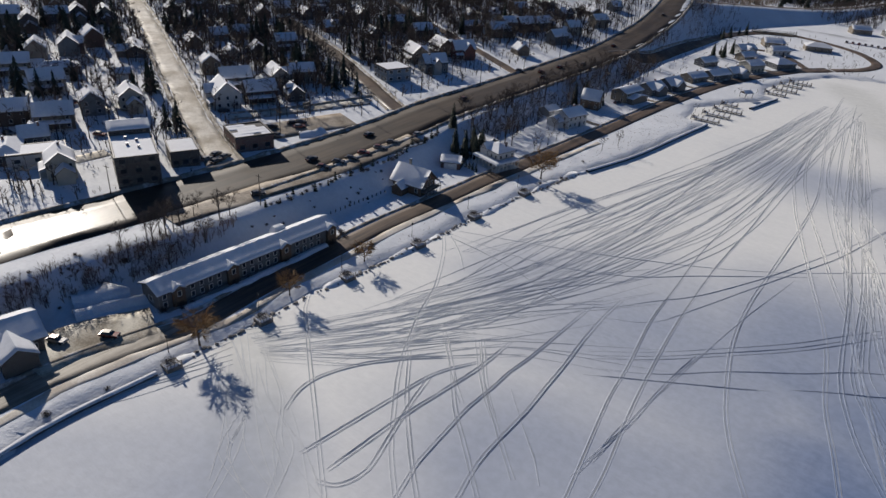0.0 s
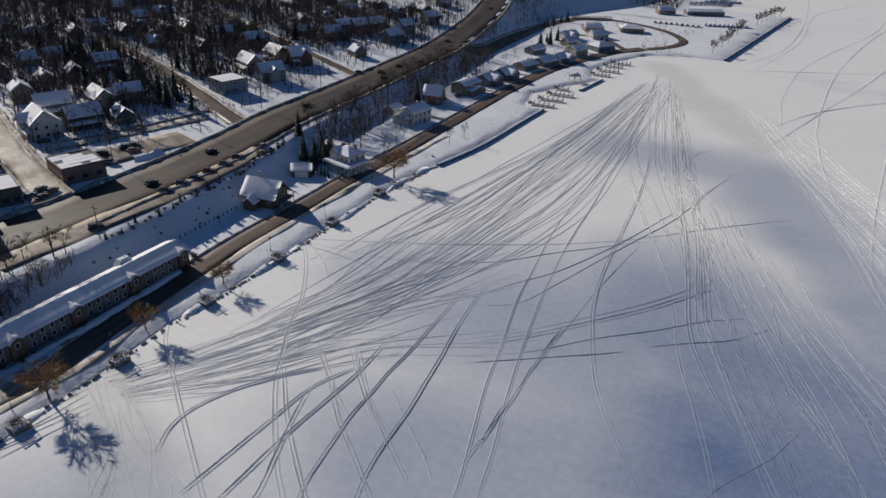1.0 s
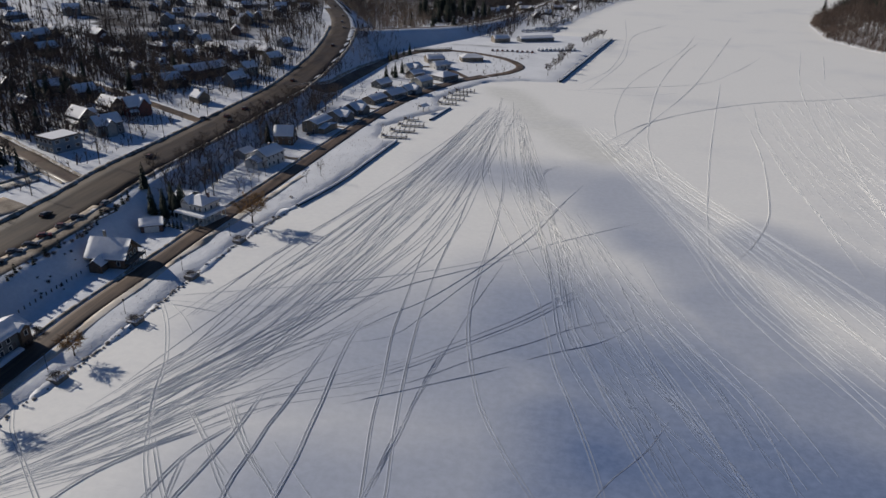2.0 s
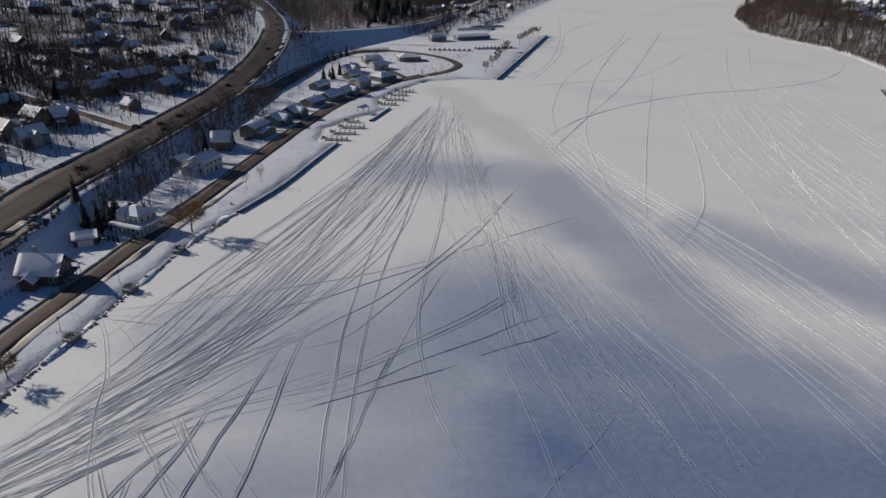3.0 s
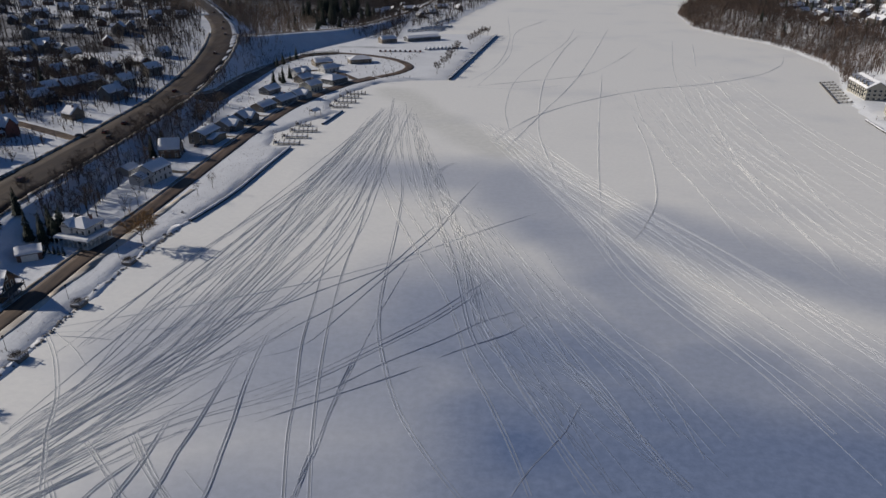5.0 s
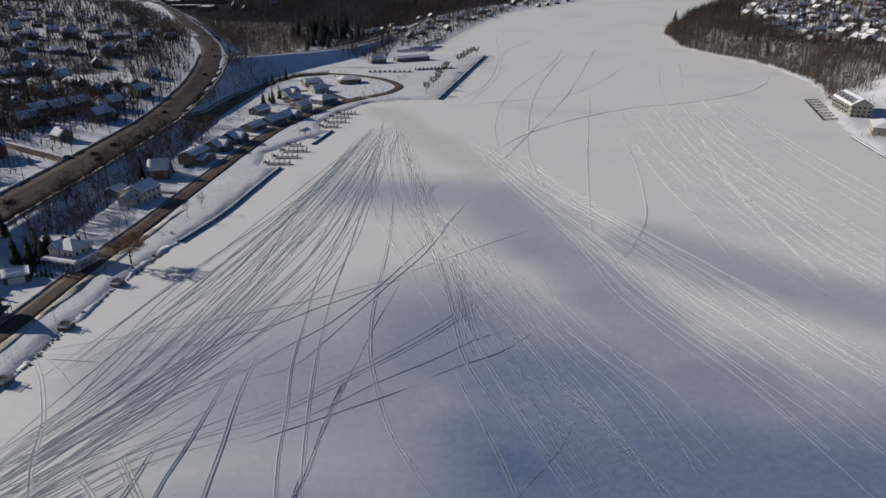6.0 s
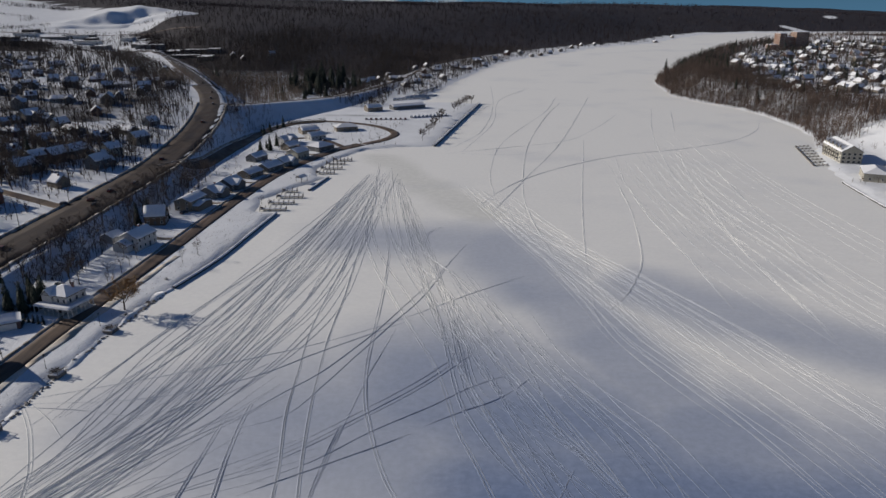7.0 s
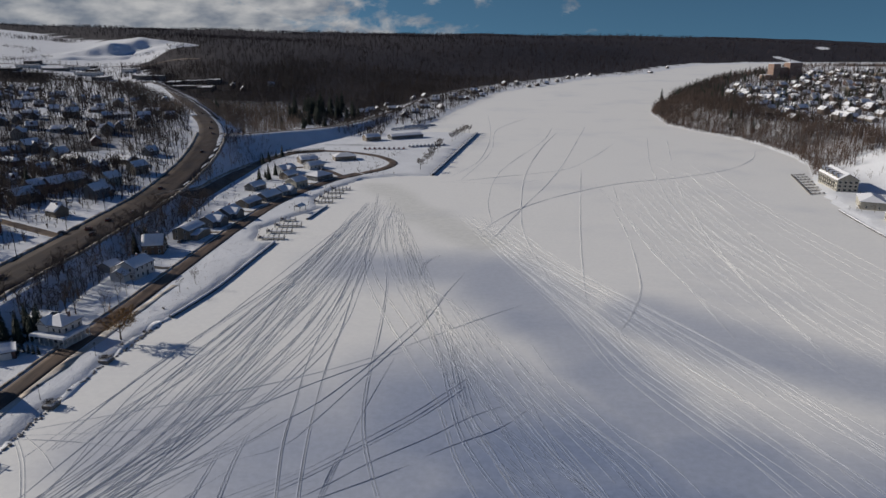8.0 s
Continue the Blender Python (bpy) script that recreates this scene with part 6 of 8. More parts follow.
# ---- across the lake ----
def apartments():
    t = thing("shore_apartments", "cream three-storey apartment house with a steep snowy roof", "apartment house", at=pose(262.6, 461.4, 1.4, 0, 0, 81))
    l, w, h = 34, 12.8, 7.6
    gable(t, l, w, h, 3.8, CREAM_WALL, over=0.6, snow=0.4, base=-3)
    for k in range(3):
        for i in range(9):
            x = -l / 2 + l * (i + 0.5) / 9
            part("window", WIDE_WINDOW, TRIM, t, at=pose(x, w / 2, 0.6 + 2.45 * k, 0, 0, 180))
            if k and i % 2:
                s = Shape()
                s.box(x - 1.6, w / 2 + 0.02, 0.15 + 2.45 * k, x + 1.6, w / 2 + 1.5, 0.3 + 2.45 * k)
                s.box(x - 1.6, w / 2 + 1.42, 0.3 + 2.45 * k, x + 1.6, w / 2 + 1.5, 1.2 + 2.45 * k)
                part("balcony", s, DARK_TRIM, t)
        for i in range(4):
            part("window", WIDE_WINDOW, TRIM, t, at=pose(-l / 2, -w / 2 + w * (i + 0.5) / 4, 0.6 + 2.45 * k, 0, 0, -90))
    for i in range(5):
        gable(t, 5.2, 2.6, 1.3, 1.3, CREAM_WALL, cx=-13.6 + 6.8 * i, cy=3.4, z0=8.1, base=-1.5, turn=90, over=0.4, snow=0.25)
    # dark stripes between the dormers on the far roof slope
    for i in range(4):
        s = Shape()
        s.box(-10.7 + 6.8 * i, 0.4, 7.6, -9.7 + 6.8 * i, 5.6, 10.9)
        part("dormer_side", s, DARK_BRICK, t)
    return t


apartments()
b = thing("shore_hall", "long hall with a flat snowy roof below the bluff", "building", at=pose(305, 440, 1.5, 0, 0, 66))
gable(b, 62, 16, 6, 2.5, DARK_BRICK, snow=0.4, base=-3)
windows(b, 62, 16, 2, 10, 3)
for px, py, turn, l, w, h, wall in ((252, 405, 66, 22, 13, 4.5, CREAM_WALL), (262, 372, 70, 18, 12, 4.2, WHITE_WALL), (245, 366, 75, 15, 10, 4.0, CREAM_WALL), (240, 335, 80, 18, 12, 4.5, TAN_WALL), (285, 405, 66, 24, 14, 4.6, WHITE_WALL)):
    t = thing("boathouse", "low pale boathouse with a snowy roof on the shore", "boathouse", "boathouses", at=stand(px, py, turn))
    hip(t, l, w, h, 2.6, wall, base=-2)
    windows(t, l, w, 1, 4, 2)
seawall([(226, 330), (226, 345), (228, 367), (232, 400)][::-1], 1.0, "low dark quay wall along the far shore")


def marina_fingers():
    for i in range(8):
        q = i / 7
        px, py = 253.5 - 17.5 * q, 506 - 62 * q
        t = thing("marina_finger", "empty dark finger dock frozen in the ice", "dock", "marina fingers", at=pose(px, py, 0, 0, 0, 12))
        s = Shape()
        s.box(0, -0.35, 0.4, 11, 0.35, 0.7)
        part("deck", s, TIMBER, t)
        for k in range(4):
            for g in (-1, 1):
                p = Shape()
                p.tube((0.5 + 3.3 * k, g * 0.45, -0.2), (0.5 + 3.3 * k, g * 0.45, 1.3), 0.13, 0.12, 5)
                part("dock_post", p, TIMBER, t)
    t = thing("marina_walkway", "dark walkway joining the finger docks", "dock", at=pose(0, 0, 0))
    s = Shape()
    s.add([(253.0, 506, 0.45), (253.9, 506, 0.45), (236.3, 443, 0.45), (235.4, 443, 0.45), (253.0, 506, 0.8), (253.9, 506, 0.8), (236.3, 443, 0.8), (235.4, 443, 0.8)],
          [(0, 1, 2, 3), (7, 6, 5, 4), (0, 4, 5, 1), (1, 5, 6, 2), (2, 6, 7, 3), (3, 7, 4, 0)])
    part("deck", s, TIMBER, t)


marina_fingers()


def tower_block():
    z = gz(615, 1310)
    t = thing("brick_tower_block", "orange brick hospital-like tower block with stepped wings", "tower block", at=pose(617, 1312, z, 0, 0, 8))
    for x0, x1, y0, y1, h in ((-27, -14, -9, 9, 28), (-14, 4, -5, 8, 22), (4, 28, -9, 9, 30), (-42, -27, -8, 8, 9)):
        s = Shape()
        s.box(x0, y0, -3, x1, y1, h)
        wall = part("wing", s, TOWER_BRICK, t)
        q = Shape()
        q.box(x0 + 0.3, y0 + 0.3, h, x1 - 0.3, y1 - 0.3, h + 0.5, taper=0.3)
        part("roof_snow", q, ROOF_SNOW, t)
        n, m = int((x1 - x0) / 4), int(h / 3.3)
        for i in range(n):
            for k in range(m):
                part("window", WIDE_WINDOW, TRIM, t, at=pose(x0 + (x1 - x0) * (i + 0.5) / n, y0, 1 + 3.3 * k))
    s = Shape()
    s.tube((-62, -20, -2), (-62, -20, 22), 1.0, 0.7, 10)
    ob = tagged(part("smokestack", s, DARK_BRICK, at=pose(600, 1310, z)), "slim dark brick smokestack", "smokestack")


tower_block()
# low stores and halls among the houses
hall_rng = random.Random(17)
for px, py in ((-505, 1215), (-470, 1165), (-560, 1190), (-620, 1270), (-700, 1390), (-810, 1440), (-590, 1365), (-757, 1273), (-713, 1339), (-660, 1370), (-706, 1433), (-770, 1350), (-422, 1138), (-382, 1074), (-375, 1110), (-342, 1041), (-347, 1099), (640, 950), (700, 1010), (560, 860), (520, 760), (690, 900), (760, 1080), (600, 1050), (820, 1180), (720, 1250), (860, 1400), (480, 700), (640, 780), (960, 1500)):
    t = thing("flat_hall", "low flat-roofed hall under snow at the edge of town", "hall", "far halls", at=stand(px, py, hall_rng.choice((8, 98))))
    l, w = hall_rng.uniform(26, 44), hall_rng.uniform(14, 22)
    flat_block(t, l, w, hall_rng.uniform(4, 7), hall_rng.choice((TAN_WALL, WHITE_WALL, DARK_BRICK, GREY_WALL)), 0.4, base=-3)
    windows(t, l, w, 1, 4, 2, mesh=WIDE_WINDOW, faces="f", door=False)
    HOMES.append((px, py))

# ---- the marina at the foot of the hill ----
t = thing("marina_shed", "long low marina shed with a snowy roof", "shed", at=stand(-36, 681, 30))
gable(t, 34, 9, 3.0, 1.6, GREY_WALL, base=-1.5)
windows(t, 34, 9, 1, 8, 2)
t = thing("marina_office", "small snow-capped marina office", "building", at=stand(-67, 664, 30))
gable(t, 15, 9, 3.6, 2.4, TAN_WALL, base=-1.5)
windows(t, 15, 9, 1, 4, 2)


def wrapped_boat():
    t = thing("stored_boat", "boat wrapped for winter on a cradle", "boat", "stored boats")
    s = Shape()
    v = [(-3.5, -1.1, 1.3), (2, -1.2, 1.3), (3.9, 0, 1.5), (2, 1.2, 1.3), (-3.5, 1.1, 1.3), (-3.3, 0, 0.5), (2.2, 0, 0.5), (-3.4, 0, 2.5), (1.5, 0, 2.7)]
    s.add(v, [(0, 1, 6, 5), (1, 2, 6), (2, 3, 6), (3, 4, 5, 6), (0, 5, 4), (0, 7, 8, 1), (1, 8, 2), (2, 8, 3), (3, 8, 7, 4), (4, 7, 0)])
    part("wrapped_hull", s, BOAT_WRAP, t)
    for x in (-2.2, 1.5):
        c = Shape()
        c.box(x - 0.1, -1.0, -0.3, x + 0.1, 1.0, 0.75)
        part("cradle", c, METAL, t)
    return t


BOAT = wrapped_boat()
boat_rng = random.Random(3)
spots = [(-30 + 3.4 * i, 628 + 1.6 * i, 100) for i in range(10)] + [(-52 + 4.2 * i, 742 + 3.5 * i, 60) for i in range(9)] + [(-40 + 4.2 * i, 762 + 4.5 * i, 55) for i in range(8)] + [(-28 + 3 * i, 800 + 9 * i, 60) for i in range(7)]
for i, (px, py, turn) in enumerate(spots):
    m = stand(px, py, turn + boat_rng.uniform(-5, 5))
    if i == 0:
        BOAT.matrix_basis = m
    else:
        copy_thing(BOAT, m)

# ---- trees of the town and the shore ----
def clear_of(px, py, homes=7.0, roads=2.0):
    if HOMES and np.min(np.hypot(HOME_XY[:, 0] - px, HOME_XY[:, 1] - py)) < homes:
        return False
    return all(float(seg_dist(np.array([px]), np.array([py]), q)[0][0]) > h + roads for q, h in ROADS)


HOME_XY = np.array(HOMES)
KEEP = [(-199, 112.5, 17), (-195, 127, 10), (-192, 152, 12), (-211.5, 255, 12), (-224, 92, 13), (-238, 72, 9)]
# particular trees
for k, (px, py, size) in enumerate([(-117.8, 74, 0.85), (-108.5, 218, 1.0)]):
    plant(WILLOWS, 0, px, py, 50 * k, size)
for k, (px, py, size) in enumerate([(-118, 102, 0.85), (-115.4, 128, 0.8)]):
    plant(WILLOWS, 1, px, py, 70 * k, size)
for k, (px, py) in enumerate([(-103, 276), (-101.5, 272), (-104.3, 262), (-123.4, 238.6), (-123.9, 244.3), (-123.5, 250.4), (-123.3, 257.6), (-123.8, 265.5), (-127, 247),
                              (-60, 497), (-52, 503), (-48, 510), (-95, 352)]):
    plant(SAPLINGS, k, px, py, 47 * k, 0.9 + 0.1 * (k % 3))
for k, (px, py, size) in enumerate([(-137.5, 221.5, 1.0), (-140.5, 224.5, 0.95), (-144.5, 213, 0.8), (-137.5, 216.5, 0.85), (-139, 219.5, 0.95), (-140.4, 214, 0.8), (-141.8, 222, 0.85), (-143, 217, 0.8), (-141.6, 309.8, 0.75), (-132.2, 320.5, 0.8), (-138, 325, 0.7), (-140, 318, 0.75),
                                    (-126, 477, 0.8), (-124.4, 487, 0.75), (-120.5, 480.5, 0.8), (-119.5, 496.6, 0.85), (-128, 482, 0.7), (-139, 540, 0.6), (-138.7, 557, 0.7), (-134.5, 565, 0.75), (-131, 571, 0.7),
                                    (-136, 549, 0.6), (-143, 548, 0.6), (-153, 223, 0.75), (-145.3, 227, 0.7), (-225, 145, 0.7), (-258, 157, 0.75), (-300, 118, 0.8), (-306, 122, 0.7), (-312, 116, 0.8), (-262, 110, 0.6)]):
    plant(CONIFERS, k, px, py, 31 * k, size)
# a clipped dark hedge of small cedars along the ramp
for i in range(22):
    q = i / 21
    plant(CEDARS, 0, -131 + 29 * q, 588.5 + 13 * q - 4 * math.sin(3.1 * q), 40 * i, 1.2)
for i in range(7):
    plant(CEDARS, 0, -134.6 + 0.9 * i, 206.6 - 0.2 * i + 1.2 * (i % 2), 40 * i, 0.9)
for i in range(9):
    plant(CEDARS, 0, -139 + 0.5 * i, 206 - 1.4 * i + 8, 40 * i, 0.75)
# trees on the pier
for k, (px, py) in enumerate([(-16.9, 523), (-12.5, 546), (-9, 566), (-8, 585), (-4.5, 604), (-3.0, 624), (8.5, 664), (12, 677), (15.5, 691), (19, 706), (22, 720), (27, 731)]):
    plant(PARK_TREES, 0, px, py, 77 * k, 0.9)

# low trees and shrubs along the top of the bank
rng = random.Random(11)
for i in range(46):
    y = 122 + 92 * (i + rng.random()) / 46
    x = float(np.interp(y, [110, 130, 154, 182, 215], [-151, -151, -150, -150, -154])) + rng.uniform(-0.6, 1.6)
    if i % 3 == 0:
        plant(CEDARS, 0, x, y, rng.uniform(0, 360), rng.uniform(0.6, 1.2))
    else:
        plant(BUSHES, i, x, y, rng.uniform(0, 360), rng.uniform(0.6, 1.2))
for i in range(30):
    y = rng.uniform(104, 178)
    plant(BUSHES, i, rng.uniform(-147, -139), y, rng.uniform(0, 360), rng.uniform(0.35, 0.7))
# bare trees between the highway and the shore houses
n = 0
while n < 70:
    x, y = rng.uniform(-158, -128), rng.uniform(226, 420)
    if clear_of(x, y, 6, 1.5) and x < -137 + rng.uniform(-6, 9):
        plant(TREES, n, x, y, rng.uniform(0, 360), rng.uniform(0.5, 0.85))
        n += 1
# brush below the highway at the south end
n = 0
while n < 34:
    x, y = rng.uniform(-164, -146), rng.uniform(44, 112)
    tall = 80 < y < 112
    if tall or x < -152:
        plant(TREES if tall else BUSHES, n, x, y, rng.uniform(0, 360), rng.uniform(0.45, 0.7) if tall else rng.uniform(0.5, 0.9))
        n += 1
# town trees: the nearest stand by themselves, the rest are joined
n = 0
tries = 0
joined = []
while n < 640 and tries < 12000:
    tries += 1
    q = rng.random()
    x, y = (rng.uniform(-470, -188), rng.uniform(60, 420)) if q < 0.66 else (rng.uniform(-620, -215), rng.uniform(330, 960))
    near_street = x > -300 and y < 190
    if near_street and rng.random() < 0.55:
        continue
    if any(math.hypot(x - a, y - c) < d for a, c, d in KEEP) or not clear_of(x, y, 5.0, 2.0):
        continue
    e, side_ = seg_dist(np.array([x]), np.array([y]), BANK_TOP)
    if e[0] * side_[0] < 38 or float(in_woods(np.array([x]), np.array([y]))[0]) > 0.3:
        continue
    n += 1
    turn, size = rng.uniform(0, 360), rng.uniform(0.75, 1.15)
    if n % 11 == 0:
        plant(CONIFERS, n, x, y, turn, size)
    elif x > -262 and y < 330 and n % 2:
        plant(TREES, n, x, y, turn, size)
    else:
        joined.append((n, x, y, turn, size))
copse("town_trees", "bare trees crowding between the houses of the town", joined, TWIG)


# ---- woods ----
def woods(name, label, pts, heights, material, seed, stems=5, spread=0.28, stout=1.0):
    """Many bare trees in one mesh: a leaning trunk, a few upswept boughs and a haze of fine twigs each."""
    r = np.random.default_rng(seed)
    n = len(pts)
    z = ground_z(pts[:, 0], pts[:, 1]) - 0.3
    verts, faces = [], []
    foot = np.column_stack([pts, z])
    lean = r.normal(0, 0.05, (n, 2)) * heights[:, None]
    top = foot + np.column_stack([lean, heights * 0.9])
    w = (heights * 0.014 + 0.04) * stout
    count = [0]

    def spike(a, b, wa):
        d = r.uniform(0, 6.283, n)
        base = [a + np.column_stack([np.cos(d + k * 2.094) * wa, np.sin(d + k * 2.094) * wa, np.zeros(n)]) for k in range(3)]
        verts.extend(base + [b])
        i = np.arange(n) + count[0]
        for k in range(3):
            faces.append(np.column_stack([k * n + i, (k + 1) % 3 * n + i, 3 * n + i]))
        count[0] += 4 * n

    spike(foot, top, w)
    boughs = [(foot + (top - foot) * 0.5, top)]
    for k in range(max(2, stems // 2)):
        u = r.uniform(0.2, 0.55, n)[:, None]
        a = foot + (top - foot) * u
        ang = r.uniform(0, 6.283, n)
        out = heights * spread * r.uniform(0.6, 1.3, n)
        up = heights * r.uniform(0.2, 0.55, n) * (1.1 - u[:, 0])
        b = a + np.column_stack([np.cos(ang) * out, np.sin(ang) * out, up])
        spike(a, b, w * 0.7)
        boughs.append((a, b))
    for k in range(stems * 4):
        a, b = boughs[k % len(boughs)]
        g = a + (b - a) * r.uniform(0.35, 1.0, n)[:, None]
        d = (b - a) / (np.linalg.norm(b - a, axis=1)[:, None] + 1e-6) * 0.7 + r.normal(0, 0.75, (n, 3)) + np.array([0, 0, 0.25])
        d *= (heights * 0.17 * r.uniform(0.6, 1.4, n) / (np.linalg.norm(d, axis=1) + 1e-6))[:, None]
        q = np.cross(d, r.normal(0, 1, (n, 3)))
        q *= (w * 0.42 / (np.linalg.norm(q, axis=1) + 1e-6))[:, None]
        verts.extend([g - q, g + q, g + d])
        i = np.arange(n) + count[0]
        faces.append(np.column_stack([i, n + i, 2 * n + i]))
        count[0] += 3 * n
    v, f = np.concatenate(verts), np.concatenate(faces)
    me = bpy.data.meshes.new(name)
    me.from_pydata(v.tolist(), [], f.tolist())
    me.materials.append(material)
    return tagged(new(name, me), label, "trees", "", "stuff")


def firs(name, label, pts, heights, seed):
    """Dark evergreens standing close together, in one mesh: tiers of drooping boughs round each stem."""
    r = np.random.default_rng(seed)
    n = len(pts)
    z = ground_z(pts[:, 0], pts[:, 1]) - 0.2
    verts, faces = [], []
    tiers, around = 8, 8
    for k in range(tiers):
        u = k / tiers
        rad = heights * (0.24 * (1 - u) ** 0.9 + 0.02)
        lift = z + heights * (0.1 + 0.86 * u)
        for j in range(around):
            a = 6.283 * (j + r.uniform(-0.35, 0.35, n)) / around + k
            q = rad * r.uniform(0.65, 1.2, n)
            i0 = len(verts)
            verts.append(np.column_stack([pts, lift + heights * 0.15]))
            verts.append(np.column_stack([pts[:, 0] + np.cos(a - 0.34) * q * 0.7, pts[:, 1] + np.sin(a - 0.34) * q * 0.7, lift]))
            verts.append(np.column_stack([pts[:, 0] + np.cos(a) * q, pts[:, 1] + np.sin(a) * q, lift - q * 0.3]))
            verts.append(np.column_stack([pts[:, 0] + np.cos(a + 0.34) * q * 0.7, pts[:, 1] + np.sin(a + 0.34) * q * 0.7, lift]))
            i = np.arange(n)
            faces.append(np.column_stack([i0 * n + i, (i0 + 1) * n + i, (i0 + 2) * n + i]))
            faces.append(np.column_stack([i0 * n + i, (i0 + 2) * n + i, (i0 + 3) * n + i]))
    me = bpy.data.meshes.new(name)
    me.from_pydata(np.concatenate(verts).tolist(), [], np.concatenate(faces).tolist())
    me.materials.append(NEEDLE)
    return tagged(new(name, me), label, "trees", "", "stuff")


def sprinkle(n, sample, seed):
    r = np.random.default_rng(seed)
    p = sample(r, n)
    keep = r.random(len(p)) < in_woods(p[:, 0], p[:, 1])
    p = p[keep]
    for q, h in ROADS:
        p = p[seg_dist(p[:, 0], p[:, 1], q)[0] > h + 2]
    return p


def hill_sample(r, n):
    return np.column_stack([r.uniform(-320, 420, n), r.uniform(700, 1500, n)])


def ring_sample(lo, hi, a0, a1):
    def f(r, n):
        rad = np.sqrt(r.uniform(lo * lo, hi * hi, n))
        a = np.radians(r.uniform(a0, a1, n))
        return np.column_stack([np.sin(a) * rad, np.cos(a) * rad])
    return f


def bluff_sample(r, n):
    return np.column_stack([r.uniform(228, 420, n), r.uniform(230, 1020, n)])


p = sprinkle(13000, hill_sample, 1)
woods("hillside_woods", "dense bare woods on the hill above the bridge road", p, np.random.default_rng(2).uniform(9, 16, len(p)), WOODS, 3, 5)
p = sprinkle(11000, ring_sample(1350, 2600, -62, 50), 4)
woods("distant_woods", "dark bare woods covering the distant hills", p, np.random.default_rng(5).uniform(9, 15, len(p)), FAR_WOODS, 6, 4, 0.36, 2.6)
p = sprinkle(9000, ring_sample(2600, 4700, -62, 50), 7)
woods("distant_woods", "dark bare woods on the far ridge", p, np.random.default_rng(8).uniform(11, 18, len(p)), HAZY_RIDGE_WOODS, 9, 3, 0.6, 4.4)
p = sprinkle(16000, bluff_sample, 10)
woods("bluff_woods", "brown brushy woods on the bluff across the lake", p, np.random.default_rng(11).uniform(6, 13, len(p)), BRUSH, 12, 5, 0.3, 1.2)
p = sprinkle(14000, lambda r, n: np.column_stack([r.uniform(-1000, -215, n), r.uniform(460, 1330, n)]), 13)
woods("town_edge_woods", "bare woods at the edge of town", p, np.random.default_rng(14).uniform(8, 14, len(p)), WOODS, 15, 4, 0.28, 1.5)


def far_town_sample(r, n):
    q = np.column_stack([r.uniform(280, 1500, n), r.uniform(520, 2100, n)])
    ok = inside(q[:, 0], q[:, 1], EAST_LAND) & (seg_dist(q[:, 0], q[:, 1], EAST_SHORE)[0] > 40)
    d = np.min(np.hypot(q[:, None, 0] - HOME_XY[None, :, 0], q[:, None, 1] - HOME_XY[None, :, 1]), axis=1)
    return q[ok & (d > 8)]


p = far_town_sample(np.random.default_rng(21), 9000)
woods("far_town_trees", "bare trees among the houses across the lake", p, np.random.default_rng(22).uniform(7, 13, len(p)), BRUSH, 23, 3, 0.3, 2.6)


def fill(name, label, box, count, lo, hi, seed, material, off_home=4.5, bank=None, stems=8, stout=1.0):
    """Bare trees strewn over a stretch of the plan, clear of roofs and roads."""
    r = np.random.default_rng(seed)
    q = np.column_stack([r.uniform(box[0], box[1], count), r.uniform(box[2], box[3], count)])
    q = q[np.min(np.hypot(q[:, None, 0] - HOME_XY[None, :, 0], q[:, None, 1] - HOME_XY[None, :, 1]), axis=1) > off_home]
    for line, h in ROADS:
        q = q[seg_dist(q[:, 0], q[:, 1], line)[0] > h + 1.5]
    e, sg = seg_dist(q[:, 0], q[:, 1], BANK_TOP)
    e = e * sg
    q = q[(e > bank[0]) & (e < bank[1])]
    for a, c, d in KEEP:
        q = q[np.hypot(q[:, 0] - a, q[:, 1] - c) > d]
    f = inside(q[:, 0], q[:, 1], FIELDS) | inside(q[:, 0], q[:, 1], FLATS)
    q = q[~f]
    return woods(name, label, q, r.uniform(lo, hi, len(q)), material, seed + 1, stems, 0.26, stout)


fill("town_thicket", "dense bare trees between the houses of the town", (-460, -215, 195, 470), 4300, 7, 12, 41, TWIG, bank=(36, 400), stems=7, stout=2.0)
fill("town_thicket", "bare trees among the houses near the highway", (-480, -200, 40, 200), 1300, 6, 11, 43, TWIG, bank=(45, 400), stems=7, stout=1.6)
fill("yard_trees", "small bare trees and hedges in the yards along the highway", (-300, -180, 40, 470), 2000, 2.5, 6.5, 57, TWIG, off_home=5.0, bank=(32, 75), stems=6, stout=1.8)
fill("west_town_trees", "bare trees among the houses at the west of town", (-760, -450, 40, 470), 2200, 8, 13, 59, WOODS, bank=(38, 900), stems=4, stout=1.7)
fill("far_town_trees", "bare trees among the houses at the back of town", (-1100, -205, 400, 1130), 6800, 8, 14, 45, WOODS, bank=(34, 900), stems=4, stout=2.3)
fill("roadside_trees", "bare brown trees below the highway", (-172, -138, 222, 470), 420, 6, 10, 47, TWIG, bank=(-14, 0), stems=7, stout=1.3)
fill("roadside_trees", "bare brown brush under the highway bank", (-174, -148, 0, 112), 2100, 2.5, 5.0, 49, BRUSH, bank=(-9, -1), stems=8, stout=1.1)
fill("verge_trees", "bare trees crowding the town side of the highway", (-520, -170, 385, 1100), 9500, 6, 11, 53, WOODS, bank=(22, 62), stems=4, stout=1.9)
fill("verge_brush", "brown trees and brush on the slope under the highway", (-182, -136, 226, 480), 900, 3, 7, 55, TWIG, bank=(-16, 0), stems=7, stout=1.4)
